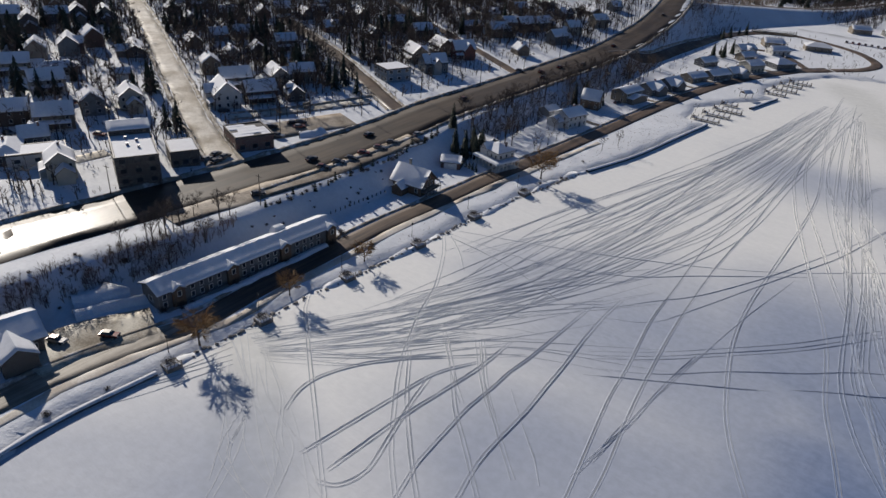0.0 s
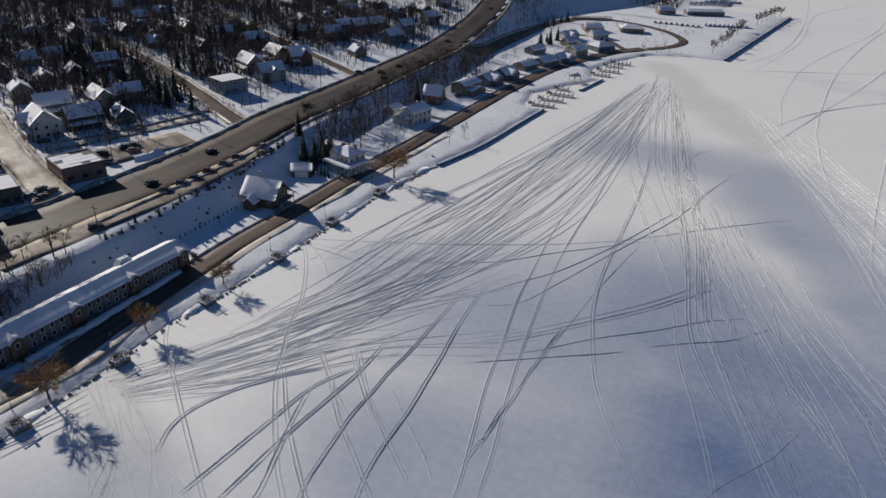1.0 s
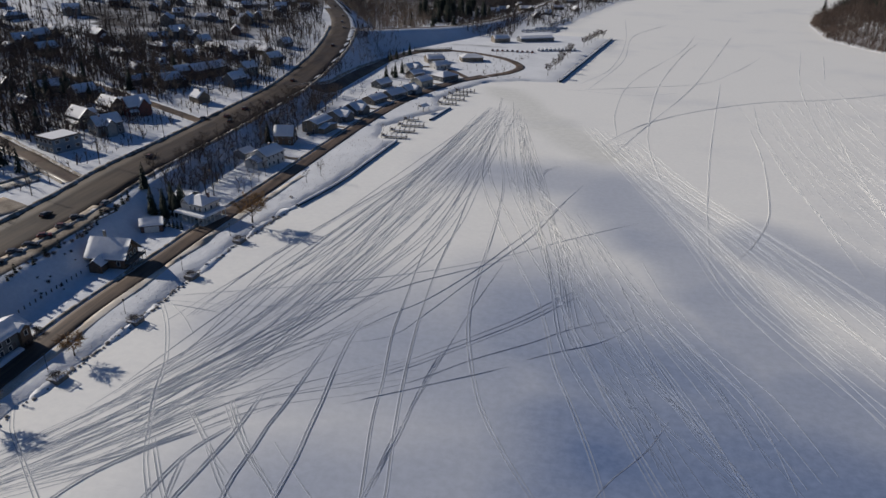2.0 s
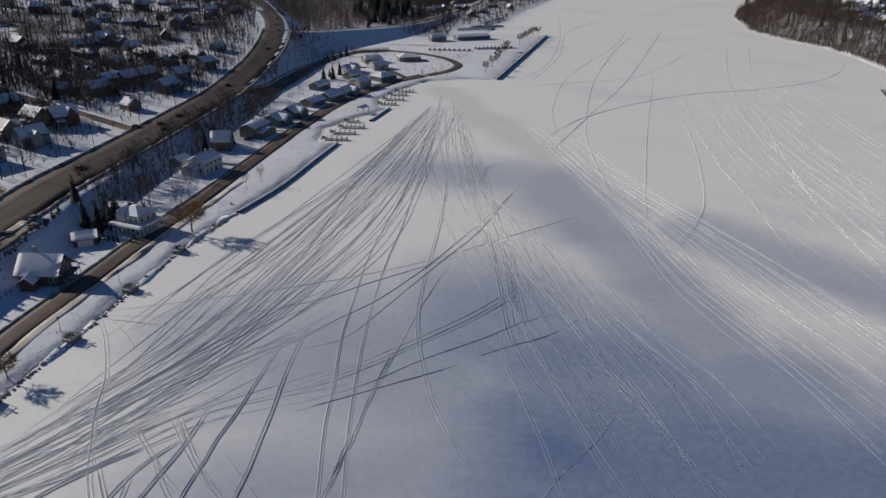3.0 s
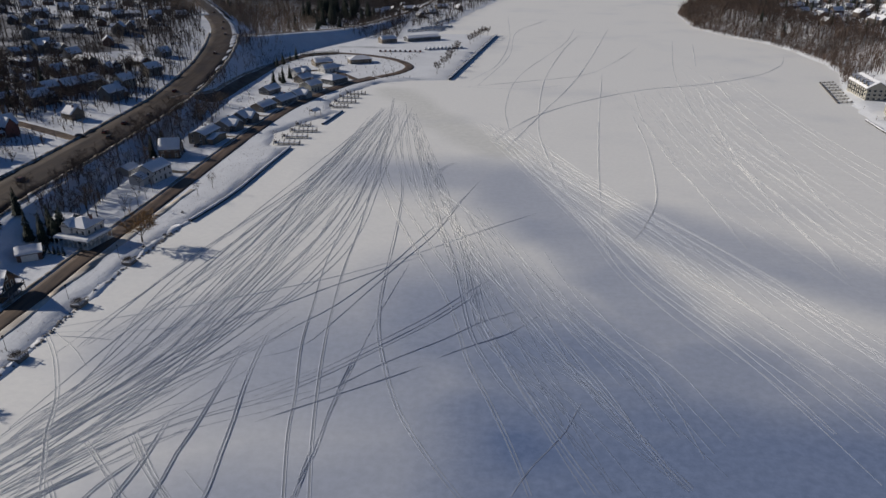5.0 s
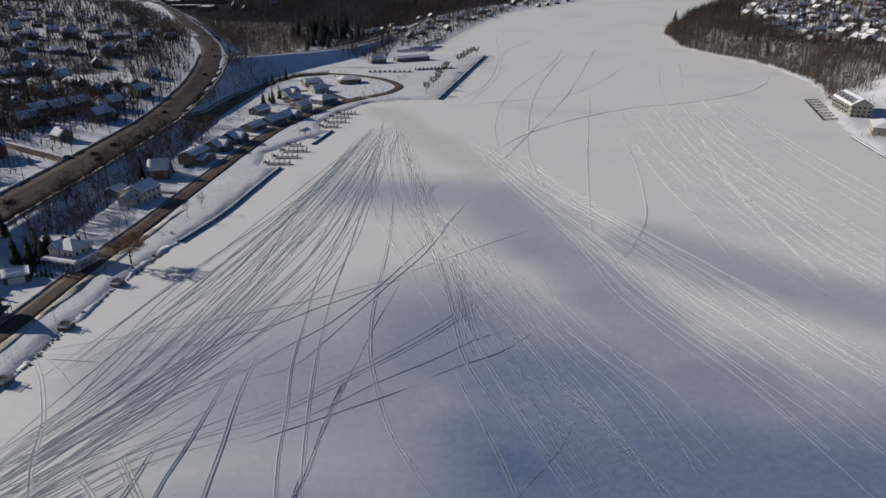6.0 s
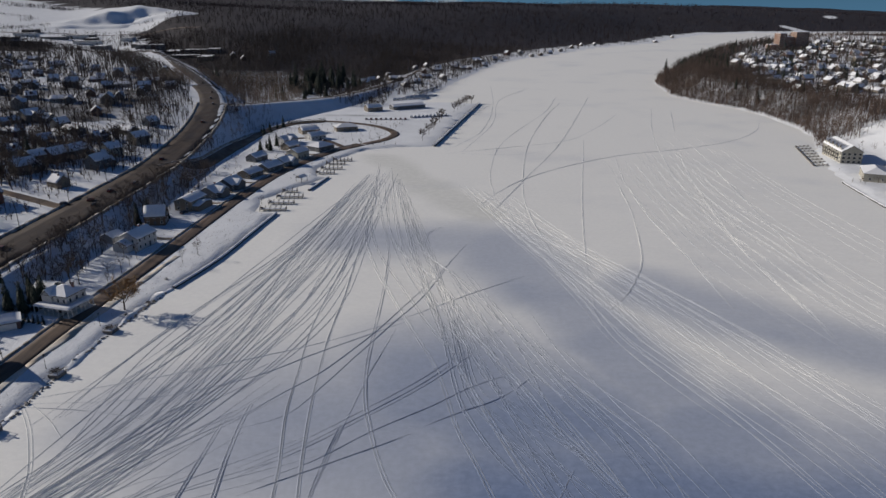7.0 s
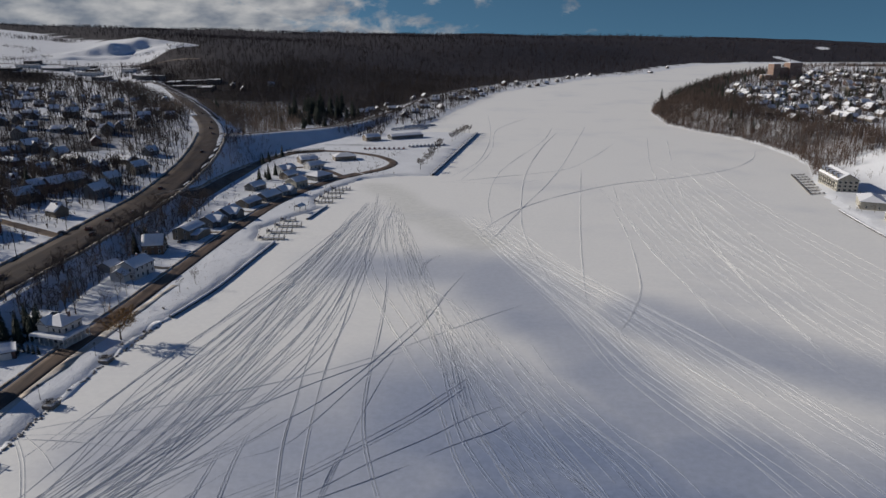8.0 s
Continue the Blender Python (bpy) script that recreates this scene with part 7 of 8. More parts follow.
fill("roadside_brush", "brown brush on the slope below the curve", (-190, -140, 480, 640), 420, 4, 8, 51, BRUSH, bank=(-40, -4))



def belt(label, pts, count, wide, lo, hi, seed):
    """A line of trees between fields."""
    r = np.random.default_rng(seed)
    q = spline(pts, 4.0)
    q = q[r.integers(0, len(q), count)] + r.normal(0, wide, (count, 2))
    return woods("field_trees", label, q, r.uniform(lo, hi, count), FAR_WOODS, seed, 3, 0.35, 2.2)


belt("dark line of trees across a snowy field", [(-920, 1480), (-760, 1500), (-637, 1536)], 90, 5, 6, 11, 61)
belt("dark line of trees across a snowy field", [(-900, 1400), (-780, 1420), (-640, 1440)], 50, 8, 5, 10, 62)
belt("dark belt of trees on the knoll", [(-880, 1790), (-790, 1745), (-700, 1765)], 70, 5, 6, 10, 63)
belt("dark belt of trees at the top of the field", [(-1450, 2250), (-1320, 2330), (-1250, 2380)], 130, 14, 8, 14, 64)
belt("dark line of trees up the snowy slope", [(-1150, 1880), (-1010, 1800), (-960, 1680)], 60, 6, 6, 11, 65)
belt("clump of dark trees below the field", [(-700, 1330), (-600, 1330)], 70, 12, 7, 12, 66)
belt("clump of dark trees below the field", [(-560, 1230), (-520, 1290)], 60, 10, 8, 13, 67)

belt("brown wood at the edge of the upper field", [(-1266, 2389), (-1168, 2287), (-1127, 2311)], 160, 16, 8, 13, 68)
belt("row of dark trees across the upper field", [(-1449, 2409), (-1351, 2430), (-1328, 2529)], 110, 7, 8, 12, 69)
belt("dark trees at the foot of the knoll", [(-840, 1728), (-773, 1712), (-675, 1701)], 110, 6, 5, 9, 70)
belt("clump of dark trees below the knoll", [(-625, 1412), (-587, 1426), (-537, 1383)], 150, 14, 8, 14, 71)
belt("clump of dark trees beyond the curve", [(-464, 1229), (-452, 1115)], 110, 12, 8, 14, 72)
belt("hedge of dark brush beside the field road", [(-891, 1466), (-883, 1553), (-889, 1655)], 90, 7, 4, 8, 73)
belt("brown brush along the flats", [(-683, 1117), (-648, 1180), (-556, 1141)], 260, 18, 6, 11, 74)
# evergreens on the hill
hr = random.Random(5)
n = 0
while n < 75:
    x, y = hr.gauss(-146, 17), hr.gauss(838, 32)
    if clear_of(x, y, 5, 4):
        plant(CONIFERS, n, x, y, hr.uniform(0, 360), hr.uniform(1.2, 1.9))
        n += 1
for x, y in ((-243, 772), (-238, 800), (-250, 790), (-262, 815), (-176, 745), (-140, 712), (-118, 708), (-107, 842), (-98, 830), (-240, 840), (-205, 800)):
    plant(CONIFERS, n, x, y, hr.uniform(0, 360), hr.uniform(1.0, 1.4))
    n += 1
# dark evergreens between the houses of the town
FIR_SPOTS = [(-351, 147), (-345, 148), (-343, 223), (-335, 226), (-333, 235), (-289, 238), (-257, 218), (-291, 256), (-221, 144), (-259, 156), (-279, 119), (-290, 242), (-293, 253), (-248, 223), (-242, 228), (-243, 238), (-219, 228), (-238, 246), (-268, 306), (-267, 319), (-240, 269), (-352, 175), (-337, 179), (-362, 203), (-343, 264), (-316, 248), (-262, 328), (-263, 352), (-261, 412)]
fr = np.random.default_rng(33)
p = np.concatenate([np.array(q, float) + fr.normal(0, 4.5, (4, 2)) for q in FIR_SPOTS])
p = p[np.min(np.hypot(p[:, None, 0] - HOME_XY[None, :, 0], p[:, None, 1] - HOME_XY[None, :, 1]), axis=1) > 5.5]
for line, h in ROADS:
    p = p[seg_dist(p[:, 0], p[:, 1], line)[0] > h + 2.5]
firs("town_evergreens", "clumps of tall dark evergreens between the town houses", p, fr.uniform(9, 15, len(p)), 34)
p = np.column_stack([fr.uniform(330, 1000, 420), fr.uniform(640, 1500, 420)])
p = p[inside(p[:, 0], p[:, 1], EAST_LAND)]
p = p[(seg_dist(p[:, 0], p[:, 1], EAST_SHORE)[0] > 45) & (np.min(np.hypot(p[:, None, 0] - HOME_XY[None, :, 0], p[:, None, 1] - HOME_XY[None, :, 1]), axis=1) > 8)]
firs("far_evergreens", "dark evergreens among the houses across the lake", p, fr.uniform(9, 16, len(p)), 35)
# evergreens in the town across the lake and on its brushy point
n = 0
while n < 80:
    x, y = hr.uniform(262, 1100), hr.uniform(560, 1500)
    if inside(np.array([x]), np.array([y]), EAST_LAND)[0] and clear_of(x, y, 8, 3) and (x < 430 or hr.random() < 0.7):
        plant(CONIFERS, n, x, y, hr.uniform(0, 360), hr.uniform(0.7, 1.3))
        n += 1
for i in range(26):
    plant(CONIFERS, i, hr.uniform(336, 430), hr.uniform(985, 1150), hr.uniform(0, 360), hr.uniform(0.8, 1.3))


def thicket(name, label, box, count, lo, hi, seed, material, stems=6, stout=1.0, off_home=6.0, off_shore=2.5, edge=1e9):
    """Brush strewn over a stretch of the plan, on land and clear of roofs and roads."""
    r = np.random.default_rng(seed)
    q = np.column_stack([r.uniform(box[0], box[1], count), r.uniform(box[2], box[3], count)])
    ok = np.zeros(count, bool)
    for poly, shore in ((WEST_LAND, WEST_SHORE), (EAST_LAND, EAST_SHORE)):
        near = seg_dist(q[:, 0], q[:, 1], shore)[0]
        ok |= inside(q[:, 0], q[:, 1], poly) & (near > off_shore) & (near < edge)
    q = q[ok]
    q = q[np.min(np.hypot(q[:, None, 0] - HOME_XY[None, :, 0], q[:, None, 1] - HOME_XY[None, :, 1]), axis=1) > off_home]
    for line, h in ROADS:
        q = q[seg_dist(q[:, 0], q[:, 1], line)[0] > h + 1.5]
    for a, c, d in BLOCKS:
        q = q[np.hypot(q[:, 0] - a, q[:, 1] - c) > d]
    return woods(name, label, q, r.uniform(lo, hi, len(q)), material, seed + 1, stems, 0.3, stout)


BLOCKS = [(267, 460, 30), (305, 440, 36), (252, 405, 14), (262, 372, 12), (245, 366, 10), (240, 335, 13), (285, 405, 15), (-36, 681, 20), (-67, 664, 11)]
thicket("shore_brush", "brown brush round the buildings across the lake", (229, 430, 230, 560), 900, 2.5, 7, 71, BRUSH)
thicket("waterline_brush", "brown brush leaning out along the far waterline", (226, 310, 500, 1000), 16000, 2.5, 6, 85, BRUSH, 5, 1.0, 6, 0.4, 8)
thicket("point_brush", "dark brush on the low wooded point", (252, 345, 770, 1010), 500, 5, 10, 73, BRUSH, 6, 1.4)
thicket("strip_weeds", "dry weeds and seedlings poking through the shore snow", (-126, -84, 60, 336), 2600, 0.35, 1.0, 83, BRUSH, 3, 1.0, 5, 1.5)
thicket("town_trees_far", "dark bare trees between the roofs across the lake", (300, 1100, 560, 1500), 5000, 8, 14, 75, WOODS, 4, 2.0)
thicket("valley_brush", "brown brush below the bridge road", (-128, -60, 690, 900), 900, 4, 8, 77, WOODS, 6, 1.8, 9)
thicket("valley_brush", "brown brush beside the ramp", (-196, -166, 545, 600), 130, 4, 8, 78, WOODS, 6, 1.8, 9)
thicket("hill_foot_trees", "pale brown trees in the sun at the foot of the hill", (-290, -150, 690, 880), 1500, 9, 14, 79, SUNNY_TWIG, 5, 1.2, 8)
thicket("shore_trees", "bare trees among the houses below the hill", (-110, 110, 780, 1300), 2600, 5, 10, 81, WOODS, 5, 2.2, 6)
thicket("point_shrubs", "low dark shrubs and hedges between the houses on the point", (-150, -34, 400, 612), 520, 1.0, 3.2, 89, WOODS, 5, 1.5, 4)
thicket("shoreline_trees", "bare trees and brush along the foot of the far hills", (0, 560, 1080, 1900), 2600, 5, 10, 91, WOODS, 5, 2.4, 6, 3, 55)
thicket("yard_shrubs", "low brown shrubs and hedges in the snowy yards", (-480, -188, 30, 420), 2600, 0.8, 2.4, 87, WOODS, 4, 1.8, 5.5)

# ---- tracks on the ice ----
def track(pts, width, gap=0.0, lip=0.05, seed=1, floor=None):
    """A groove pressed into the snow between two low lips; gap sets a second one beside it."""
    width, gap = max(0.1, width * 0.21), gap * 0.66
    rng = np.random.default_rng(seed)
    line = spline(pts, 4.0)
    if len(line) < 14:
        line = spline(pts, 1.0)
    way = np.gradient(line, axis=0)
    way /= np.linalg.norm(way, axis=1)[:, None] + 1e-9
    side = np.stack([way[:, 1], -way[:, 0]], 1)
    s = Shape()
    n = len(line)
    for shift in ((-gap / 2, gap / 2) if gap else (0.0,)):
        wob = np.convolve(rng.normal(0, 0.07, n), np.ones(5) / 5, "same")[:n]
        deep = np.clip(1 + np.convolve(rng.normal(0, 1.1, n), np.ones(9) / 9, "same")[:n], 0.45, 1.45)
        deep *= np.clip(np.minimum(np.arange(n), n - 1 - np.arange(n)) / 6, 0, 1)      # both ends run out
        rows = []
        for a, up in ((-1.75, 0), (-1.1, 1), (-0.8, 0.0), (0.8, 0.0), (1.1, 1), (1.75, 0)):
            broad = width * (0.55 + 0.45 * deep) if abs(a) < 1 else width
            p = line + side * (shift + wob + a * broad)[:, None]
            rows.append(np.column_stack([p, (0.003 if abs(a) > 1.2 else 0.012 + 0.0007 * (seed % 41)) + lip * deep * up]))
        v = np.stack(rows, 1).reshape(-1, 3).tolist()
        k = len(s.v)
        s.v += [tuple(q) for q in v]
        for i in range(n - 1):
            for j in range(5):
                s.f.append((k + i * 6 + j, k + i * 6 + j + 1, k + (i + 1) * 6 + j + 1, k + (i + 1) * 6 + j))
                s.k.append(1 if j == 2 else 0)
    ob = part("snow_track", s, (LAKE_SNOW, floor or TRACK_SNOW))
    if ob.data.polygons[0].normal.z < 0:
        ob.data.flip_normals()
    return tagged(ob, "twin groove pressed into the lake snow" if gap else "single groove pressed into the lake snow", "track", "snow tracks", "structure")


def bundle(count, gates, width, seed, cross=0.25, gap=0.0, lip=0.035, floor=None, ends=0.3):
    """Tracks that run together through a row of gates, each given by its two ends."""
    rng = random.Random(seed)
    for i in range(count):
        u = (i + rng.random()) / count
        pts = []
        for a, b in gates:
            q = min(1.15, max(-0.15, u + rng.uniform(-cross, cross)))
            pts.append((a[0] + (b[0] - a[0]) * q, a[1] + (b[1] - a[1]) * q))
        line = spline(pts, 12.0)      # each one begins and ends where it will
        lo, hi = int(len(line) * rng.random() ** 2 * ends), len(line) - int(len(line) * rng.random() ** 2 * ends)
        hi = max(hi, lo + 4)
        track([tuple(q) for q in line[lo:hi]], width * 0.7 * rng.uniform(0.75, 1.2), gap if rng.random() < 0.5 else 0.0, lip, seed * 100 + i, floor)


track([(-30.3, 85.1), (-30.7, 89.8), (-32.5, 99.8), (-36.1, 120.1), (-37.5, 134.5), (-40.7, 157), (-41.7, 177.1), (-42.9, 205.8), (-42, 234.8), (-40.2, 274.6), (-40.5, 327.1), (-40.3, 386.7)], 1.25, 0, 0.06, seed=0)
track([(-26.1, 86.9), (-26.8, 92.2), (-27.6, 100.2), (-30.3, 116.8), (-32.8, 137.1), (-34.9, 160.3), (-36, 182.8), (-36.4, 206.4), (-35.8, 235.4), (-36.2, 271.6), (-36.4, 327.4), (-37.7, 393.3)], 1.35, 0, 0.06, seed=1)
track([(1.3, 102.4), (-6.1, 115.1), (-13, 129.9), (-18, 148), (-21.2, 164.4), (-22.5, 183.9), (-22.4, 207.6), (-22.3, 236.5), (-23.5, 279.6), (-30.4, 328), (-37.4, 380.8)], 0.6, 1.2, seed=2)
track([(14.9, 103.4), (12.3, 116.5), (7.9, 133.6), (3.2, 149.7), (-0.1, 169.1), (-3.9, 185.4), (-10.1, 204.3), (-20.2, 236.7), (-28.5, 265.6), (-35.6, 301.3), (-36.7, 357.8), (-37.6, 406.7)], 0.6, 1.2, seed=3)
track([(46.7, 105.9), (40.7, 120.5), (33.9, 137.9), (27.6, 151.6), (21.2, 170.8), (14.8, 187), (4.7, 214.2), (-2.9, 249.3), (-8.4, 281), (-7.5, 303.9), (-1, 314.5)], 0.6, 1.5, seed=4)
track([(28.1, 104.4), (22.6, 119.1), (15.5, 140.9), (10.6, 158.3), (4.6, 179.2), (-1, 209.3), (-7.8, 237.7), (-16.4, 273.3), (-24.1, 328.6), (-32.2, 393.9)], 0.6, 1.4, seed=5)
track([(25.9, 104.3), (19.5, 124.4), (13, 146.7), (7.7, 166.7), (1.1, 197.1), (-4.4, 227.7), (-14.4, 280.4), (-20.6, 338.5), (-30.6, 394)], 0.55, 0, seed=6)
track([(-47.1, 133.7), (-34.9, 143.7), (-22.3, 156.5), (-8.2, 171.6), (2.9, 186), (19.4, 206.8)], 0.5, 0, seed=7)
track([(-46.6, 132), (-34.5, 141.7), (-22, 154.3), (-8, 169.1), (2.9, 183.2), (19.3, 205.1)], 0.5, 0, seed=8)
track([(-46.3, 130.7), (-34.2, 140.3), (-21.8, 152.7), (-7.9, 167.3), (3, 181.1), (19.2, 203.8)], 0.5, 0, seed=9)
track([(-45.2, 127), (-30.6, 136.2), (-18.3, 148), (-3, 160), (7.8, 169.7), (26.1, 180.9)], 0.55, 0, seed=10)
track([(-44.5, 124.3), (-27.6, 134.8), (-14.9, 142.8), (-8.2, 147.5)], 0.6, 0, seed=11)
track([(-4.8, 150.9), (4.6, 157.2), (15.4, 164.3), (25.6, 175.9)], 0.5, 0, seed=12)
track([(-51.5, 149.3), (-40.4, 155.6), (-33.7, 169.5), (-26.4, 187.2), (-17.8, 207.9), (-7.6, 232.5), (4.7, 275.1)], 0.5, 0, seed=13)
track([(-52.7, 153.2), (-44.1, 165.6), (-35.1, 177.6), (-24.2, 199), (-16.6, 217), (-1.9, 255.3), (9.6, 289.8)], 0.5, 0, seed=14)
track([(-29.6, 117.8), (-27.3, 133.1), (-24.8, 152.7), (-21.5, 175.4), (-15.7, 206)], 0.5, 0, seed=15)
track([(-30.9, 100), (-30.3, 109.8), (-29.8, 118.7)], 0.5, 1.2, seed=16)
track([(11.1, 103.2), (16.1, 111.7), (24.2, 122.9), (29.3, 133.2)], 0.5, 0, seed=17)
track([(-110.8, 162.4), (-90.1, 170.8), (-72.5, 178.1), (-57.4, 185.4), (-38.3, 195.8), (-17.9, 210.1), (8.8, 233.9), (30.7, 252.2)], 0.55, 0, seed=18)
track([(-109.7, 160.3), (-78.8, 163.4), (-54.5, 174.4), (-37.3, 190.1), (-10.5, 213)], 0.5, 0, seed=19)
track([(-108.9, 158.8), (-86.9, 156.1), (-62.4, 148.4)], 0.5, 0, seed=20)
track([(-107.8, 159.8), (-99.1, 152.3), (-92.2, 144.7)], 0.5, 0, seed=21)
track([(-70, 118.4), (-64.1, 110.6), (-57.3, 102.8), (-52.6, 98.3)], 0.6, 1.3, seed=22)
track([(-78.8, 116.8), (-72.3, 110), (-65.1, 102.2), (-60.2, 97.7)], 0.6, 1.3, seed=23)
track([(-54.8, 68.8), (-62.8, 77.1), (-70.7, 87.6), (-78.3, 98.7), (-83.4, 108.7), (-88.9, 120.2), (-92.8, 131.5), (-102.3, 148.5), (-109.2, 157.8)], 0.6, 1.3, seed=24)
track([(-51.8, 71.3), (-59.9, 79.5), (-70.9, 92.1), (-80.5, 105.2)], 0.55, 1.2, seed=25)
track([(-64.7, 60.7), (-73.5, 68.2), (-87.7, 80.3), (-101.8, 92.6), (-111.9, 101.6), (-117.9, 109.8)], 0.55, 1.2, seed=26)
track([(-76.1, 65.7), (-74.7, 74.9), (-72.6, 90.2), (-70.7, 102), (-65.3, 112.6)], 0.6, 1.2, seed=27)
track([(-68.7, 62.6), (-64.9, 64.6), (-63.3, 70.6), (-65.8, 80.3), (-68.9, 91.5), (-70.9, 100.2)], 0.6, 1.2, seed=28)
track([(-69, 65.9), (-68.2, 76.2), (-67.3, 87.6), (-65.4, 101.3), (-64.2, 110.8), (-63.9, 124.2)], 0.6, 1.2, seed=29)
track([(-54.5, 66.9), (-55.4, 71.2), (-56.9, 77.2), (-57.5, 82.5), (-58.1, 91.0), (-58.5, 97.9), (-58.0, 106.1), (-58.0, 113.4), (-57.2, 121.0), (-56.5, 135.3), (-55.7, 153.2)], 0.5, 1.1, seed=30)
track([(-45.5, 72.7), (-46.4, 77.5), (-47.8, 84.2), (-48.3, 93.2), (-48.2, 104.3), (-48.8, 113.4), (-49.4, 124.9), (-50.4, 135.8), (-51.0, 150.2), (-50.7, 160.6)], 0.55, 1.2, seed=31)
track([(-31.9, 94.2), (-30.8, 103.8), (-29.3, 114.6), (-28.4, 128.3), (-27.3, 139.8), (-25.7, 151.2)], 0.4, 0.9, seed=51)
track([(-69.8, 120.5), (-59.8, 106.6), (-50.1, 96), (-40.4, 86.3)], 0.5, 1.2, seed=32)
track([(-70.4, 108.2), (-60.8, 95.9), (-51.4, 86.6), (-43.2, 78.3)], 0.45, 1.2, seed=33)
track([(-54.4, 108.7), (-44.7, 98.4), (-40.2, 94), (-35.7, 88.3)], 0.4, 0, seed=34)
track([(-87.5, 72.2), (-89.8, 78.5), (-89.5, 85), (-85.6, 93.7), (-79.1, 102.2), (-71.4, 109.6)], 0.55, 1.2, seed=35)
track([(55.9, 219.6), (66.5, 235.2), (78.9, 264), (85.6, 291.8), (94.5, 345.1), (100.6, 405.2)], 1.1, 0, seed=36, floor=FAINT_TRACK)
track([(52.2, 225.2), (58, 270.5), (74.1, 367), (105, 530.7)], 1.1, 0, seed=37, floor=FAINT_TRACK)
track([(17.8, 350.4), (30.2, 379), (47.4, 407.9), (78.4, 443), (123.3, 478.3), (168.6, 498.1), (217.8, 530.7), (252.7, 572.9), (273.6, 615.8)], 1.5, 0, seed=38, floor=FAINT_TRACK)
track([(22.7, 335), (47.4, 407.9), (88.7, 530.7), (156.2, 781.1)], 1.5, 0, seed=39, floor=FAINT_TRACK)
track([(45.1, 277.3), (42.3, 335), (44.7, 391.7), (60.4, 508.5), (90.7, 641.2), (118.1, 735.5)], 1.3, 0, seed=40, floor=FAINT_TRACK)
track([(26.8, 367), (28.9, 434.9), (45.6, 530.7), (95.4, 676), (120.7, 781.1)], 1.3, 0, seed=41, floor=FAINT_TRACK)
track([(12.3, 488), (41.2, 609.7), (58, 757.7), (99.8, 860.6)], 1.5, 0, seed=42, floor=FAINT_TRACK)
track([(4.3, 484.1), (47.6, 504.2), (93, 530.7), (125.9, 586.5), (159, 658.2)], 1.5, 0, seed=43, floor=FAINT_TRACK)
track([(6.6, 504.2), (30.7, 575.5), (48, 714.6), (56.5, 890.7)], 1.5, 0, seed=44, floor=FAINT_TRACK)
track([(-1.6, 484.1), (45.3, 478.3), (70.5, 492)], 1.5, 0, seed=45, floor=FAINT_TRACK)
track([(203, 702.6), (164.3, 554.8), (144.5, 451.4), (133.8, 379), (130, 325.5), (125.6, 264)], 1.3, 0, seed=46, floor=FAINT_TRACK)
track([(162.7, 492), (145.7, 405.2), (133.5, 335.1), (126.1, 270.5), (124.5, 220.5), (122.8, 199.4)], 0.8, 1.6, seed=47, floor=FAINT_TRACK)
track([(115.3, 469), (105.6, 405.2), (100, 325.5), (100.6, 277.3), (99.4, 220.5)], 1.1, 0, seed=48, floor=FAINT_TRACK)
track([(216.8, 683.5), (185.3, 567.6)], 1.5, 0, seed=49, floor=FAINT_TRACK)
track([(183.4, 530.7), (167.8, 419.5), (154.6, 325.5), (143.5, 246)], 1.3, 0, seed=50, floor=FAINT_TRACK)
# the broad fan from the pier's foot to the landing
bundle(22, [((-47.3, 420), (-28.5, 421)), ((-62.6, 300), (-32.1, 302)), ((-75.8, 229), (-36.3, 231)), ((-82.9, 182), (-45.6, 191)), ((-88, 145), (-58.6, 157)), ((-96.5, 124), (-71.1, 132)), ((-101, 111), (-83.6, 102))], 0.5, 1, 0.06, 0, 0.022)
bundle(18, [((-47.3, 425), (-32, 430)), ((-66, 290), (-38, 302)), ((-84, 190), (-52, 190)), ((-96, 135), (-74, 128)), ((-108, 98), (-92, 90))], 0.45, 2, 0.3, 0, 0.022)
bundle(9, [((-49, 415), (-44, 420)), ((-64, 300), (-56, 304)), ((-90, 200), (-70, 215)), ((-104, 150), (-88, 160))], 0.45, 11, 0.3, 0, 0.022)
# spreading from the landing
bundle(22, [((-114.4, 85), (-104, 81)), ((-98.6, 108), (-86.3, 94.5)), ((-81.6, 145), (-64.7, 119)), ((-60, 200), (-30, 140))], 0.45, 4, 0.18, 0, 0.022)
bundle(18, [((-113, 85.5), (-106, 82)), ((-96, 112), (-84, 98)), ((-76, 150), (-60, 124))], 0.45, 5, 0.3, 1.2, 0.022)
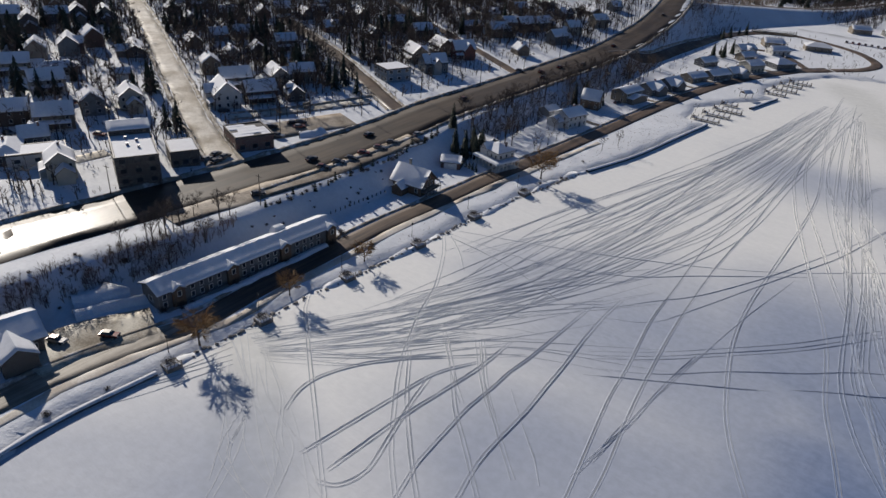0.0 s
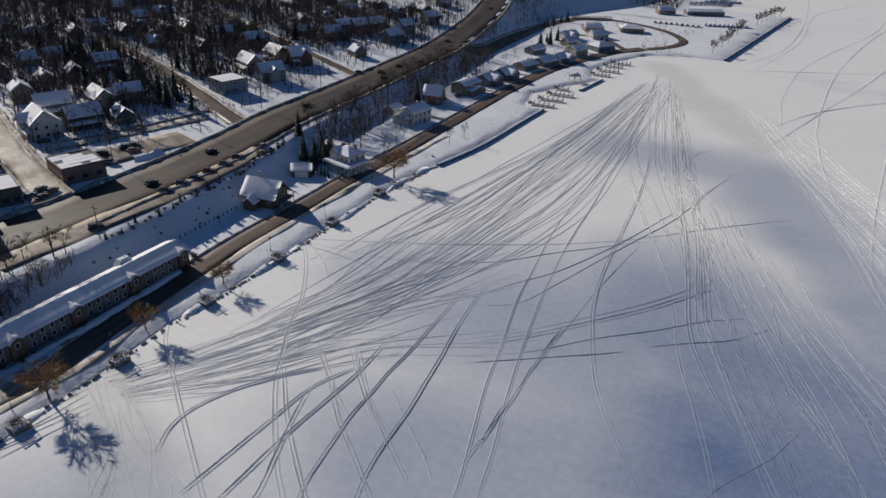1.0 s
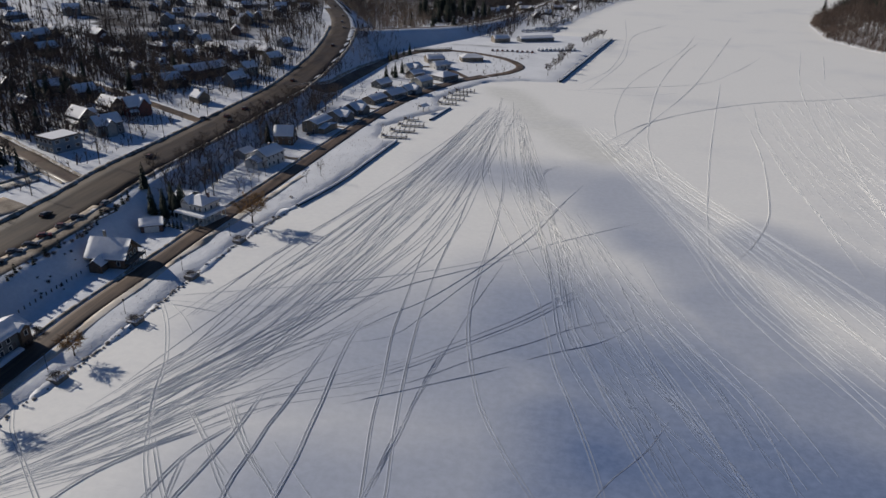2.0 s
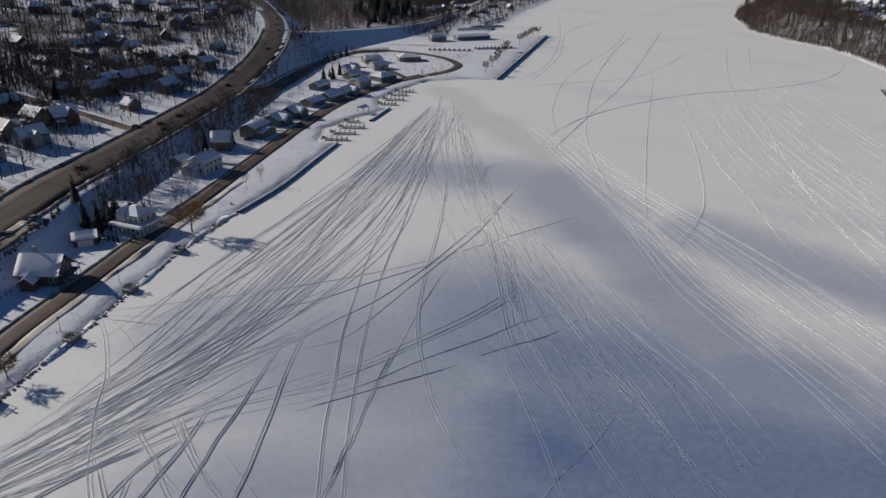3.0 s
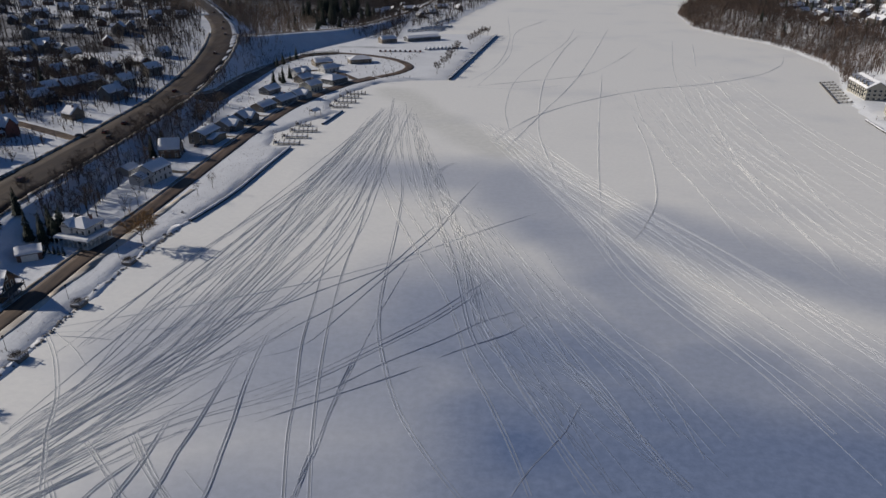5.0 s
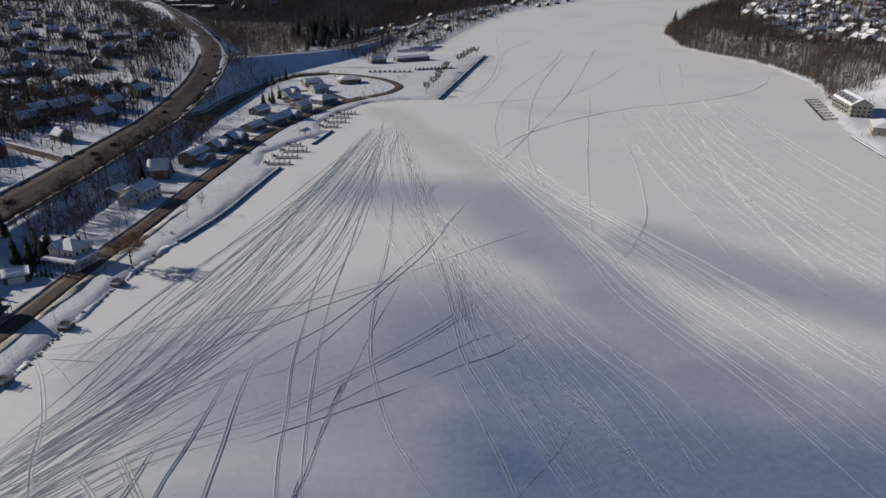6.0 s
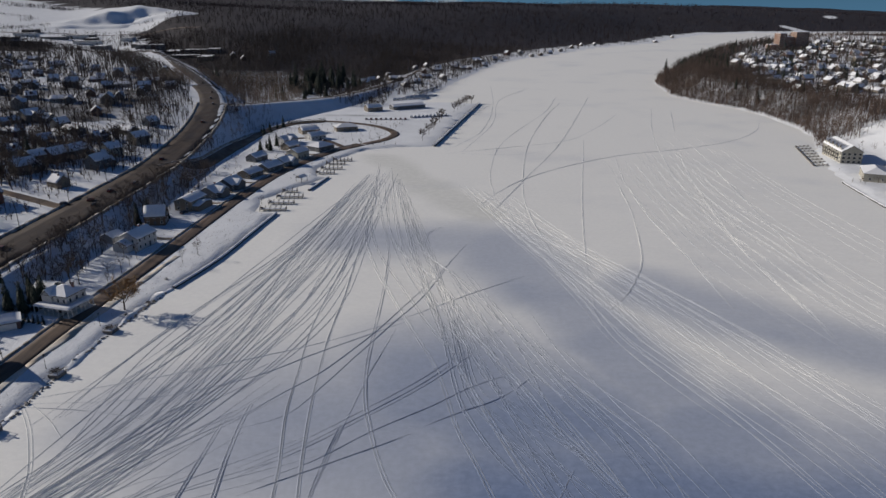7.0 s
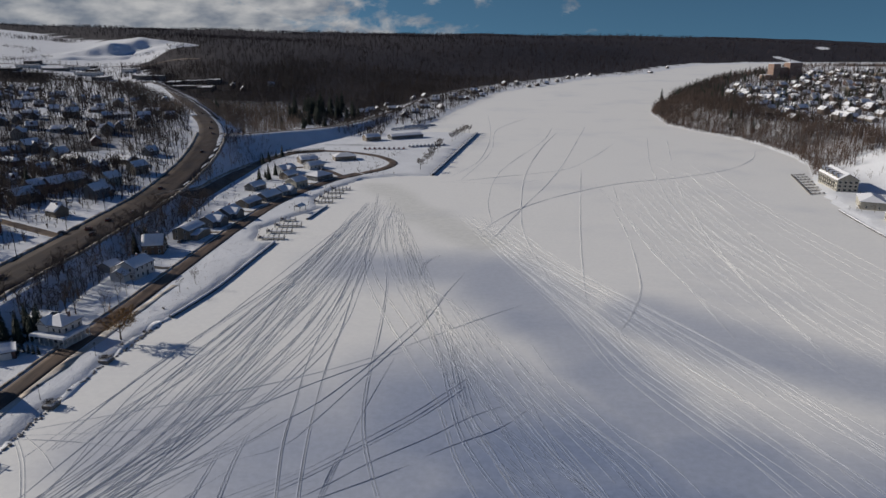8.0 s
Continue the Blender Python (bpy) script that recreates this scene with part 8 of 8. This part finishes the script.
# the swept lane at the landing
bundle(15, [((-119.9, 83.0), (-111.0, 87.6)), ((-100.9, 66.6), (-91.2, 74.9)), ((-88.4, 55.8), (-78.4, 66.1)), ((-77.9, 46.9), (-64.2, 58.1))], 0.4, 21, 0.3, 0, 0.02, FAINT_TRACK)
bundle(9, [((-120.9, 39.6), (-122.9, 50.3)), ((-113.5, 55.9), (-119.9, 61.6)), ((-105.1, 73.0), (-116.8, 82.5))], 0.45, 22, 0.1, 0, 0.03)
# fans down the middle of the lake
bundle(7, [((-42.9, 448), (-31.3, 449)), ((-33.2, 310), (-15.7, 303)), ((-13.4, 227), (8.8, 239)), ((7.7, 164), (30.3, 175)), ((24.2, 104), (53.9, 106))], 0.55, 3, 0.25, 1.3, 0.03, SHADED_TRACK)
bundle(9, [((-29.3, 407), (-24.3, 407)), ((-13.5, 287), (-7.4, 288)), ((-4.3, 213), (4.3, 218)), ((6.2, 160), (13.6, 172)), ((17, 127), (32, 150)), ((27, 104), (48, 108))], 0.6, 9, 0.3, 1.3, 0.035, SHADED_TRACK)
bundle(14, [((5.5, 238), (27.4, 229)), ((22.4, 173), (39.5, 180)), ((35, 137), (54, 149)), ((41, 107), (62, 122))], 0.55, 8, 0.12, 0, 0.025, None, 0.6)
bundle(8, [((-2, 260), (12, 255)), ((12, 190), (28, 196)), ((28, 140), (44, 150)), ((40, 104), (56, 110))], 0.55, 12, 0.3, 0, 0.03, SHADED_TRACK, 0.6)
bundle(44, [((4, 397), (36, 372)), ((28, 305), (54, 306)), ((45, 240), (82, 243)), ((54, 195), (100, 198)), ((65, 163), (110, 166)), ((74, 138), (118, 142)), ((82, 108), (122, 112))], 0.5, 6, 0.05, 0, 0.015, FAINT_TRACK, 0.5)
bundle(14, [((12, 388), (24, 378)), ((30, 305), (50, 306)), ((46, 240), (84, 243)), ((55, 195), (102, 198)), ((66, 163), (112, 166)), ((78, 120), (124, 128))], 0.5, 13, 0.08, 0, 0.02, None, 0.6)
bundle(24, [((106, 477), (172, 509)), ((102, 355), (154, 380)), ((102, 272), (158, 289)), ((110, 219), (162, 230)), ((122, 160), (175, 170))], 0.6, 7, 0.04, 1.5, 0.012, FAINT_TRACK, 0.5)
bundle(9, [((150, 560), (215, 590)), ((150, 400), (200, 420)), ((152, 300), (195, 310)), ((160, 230), (200, 235))], 0.6, 10, 0.05, 0, 0.013, FAINT_TRACK, 0.5)
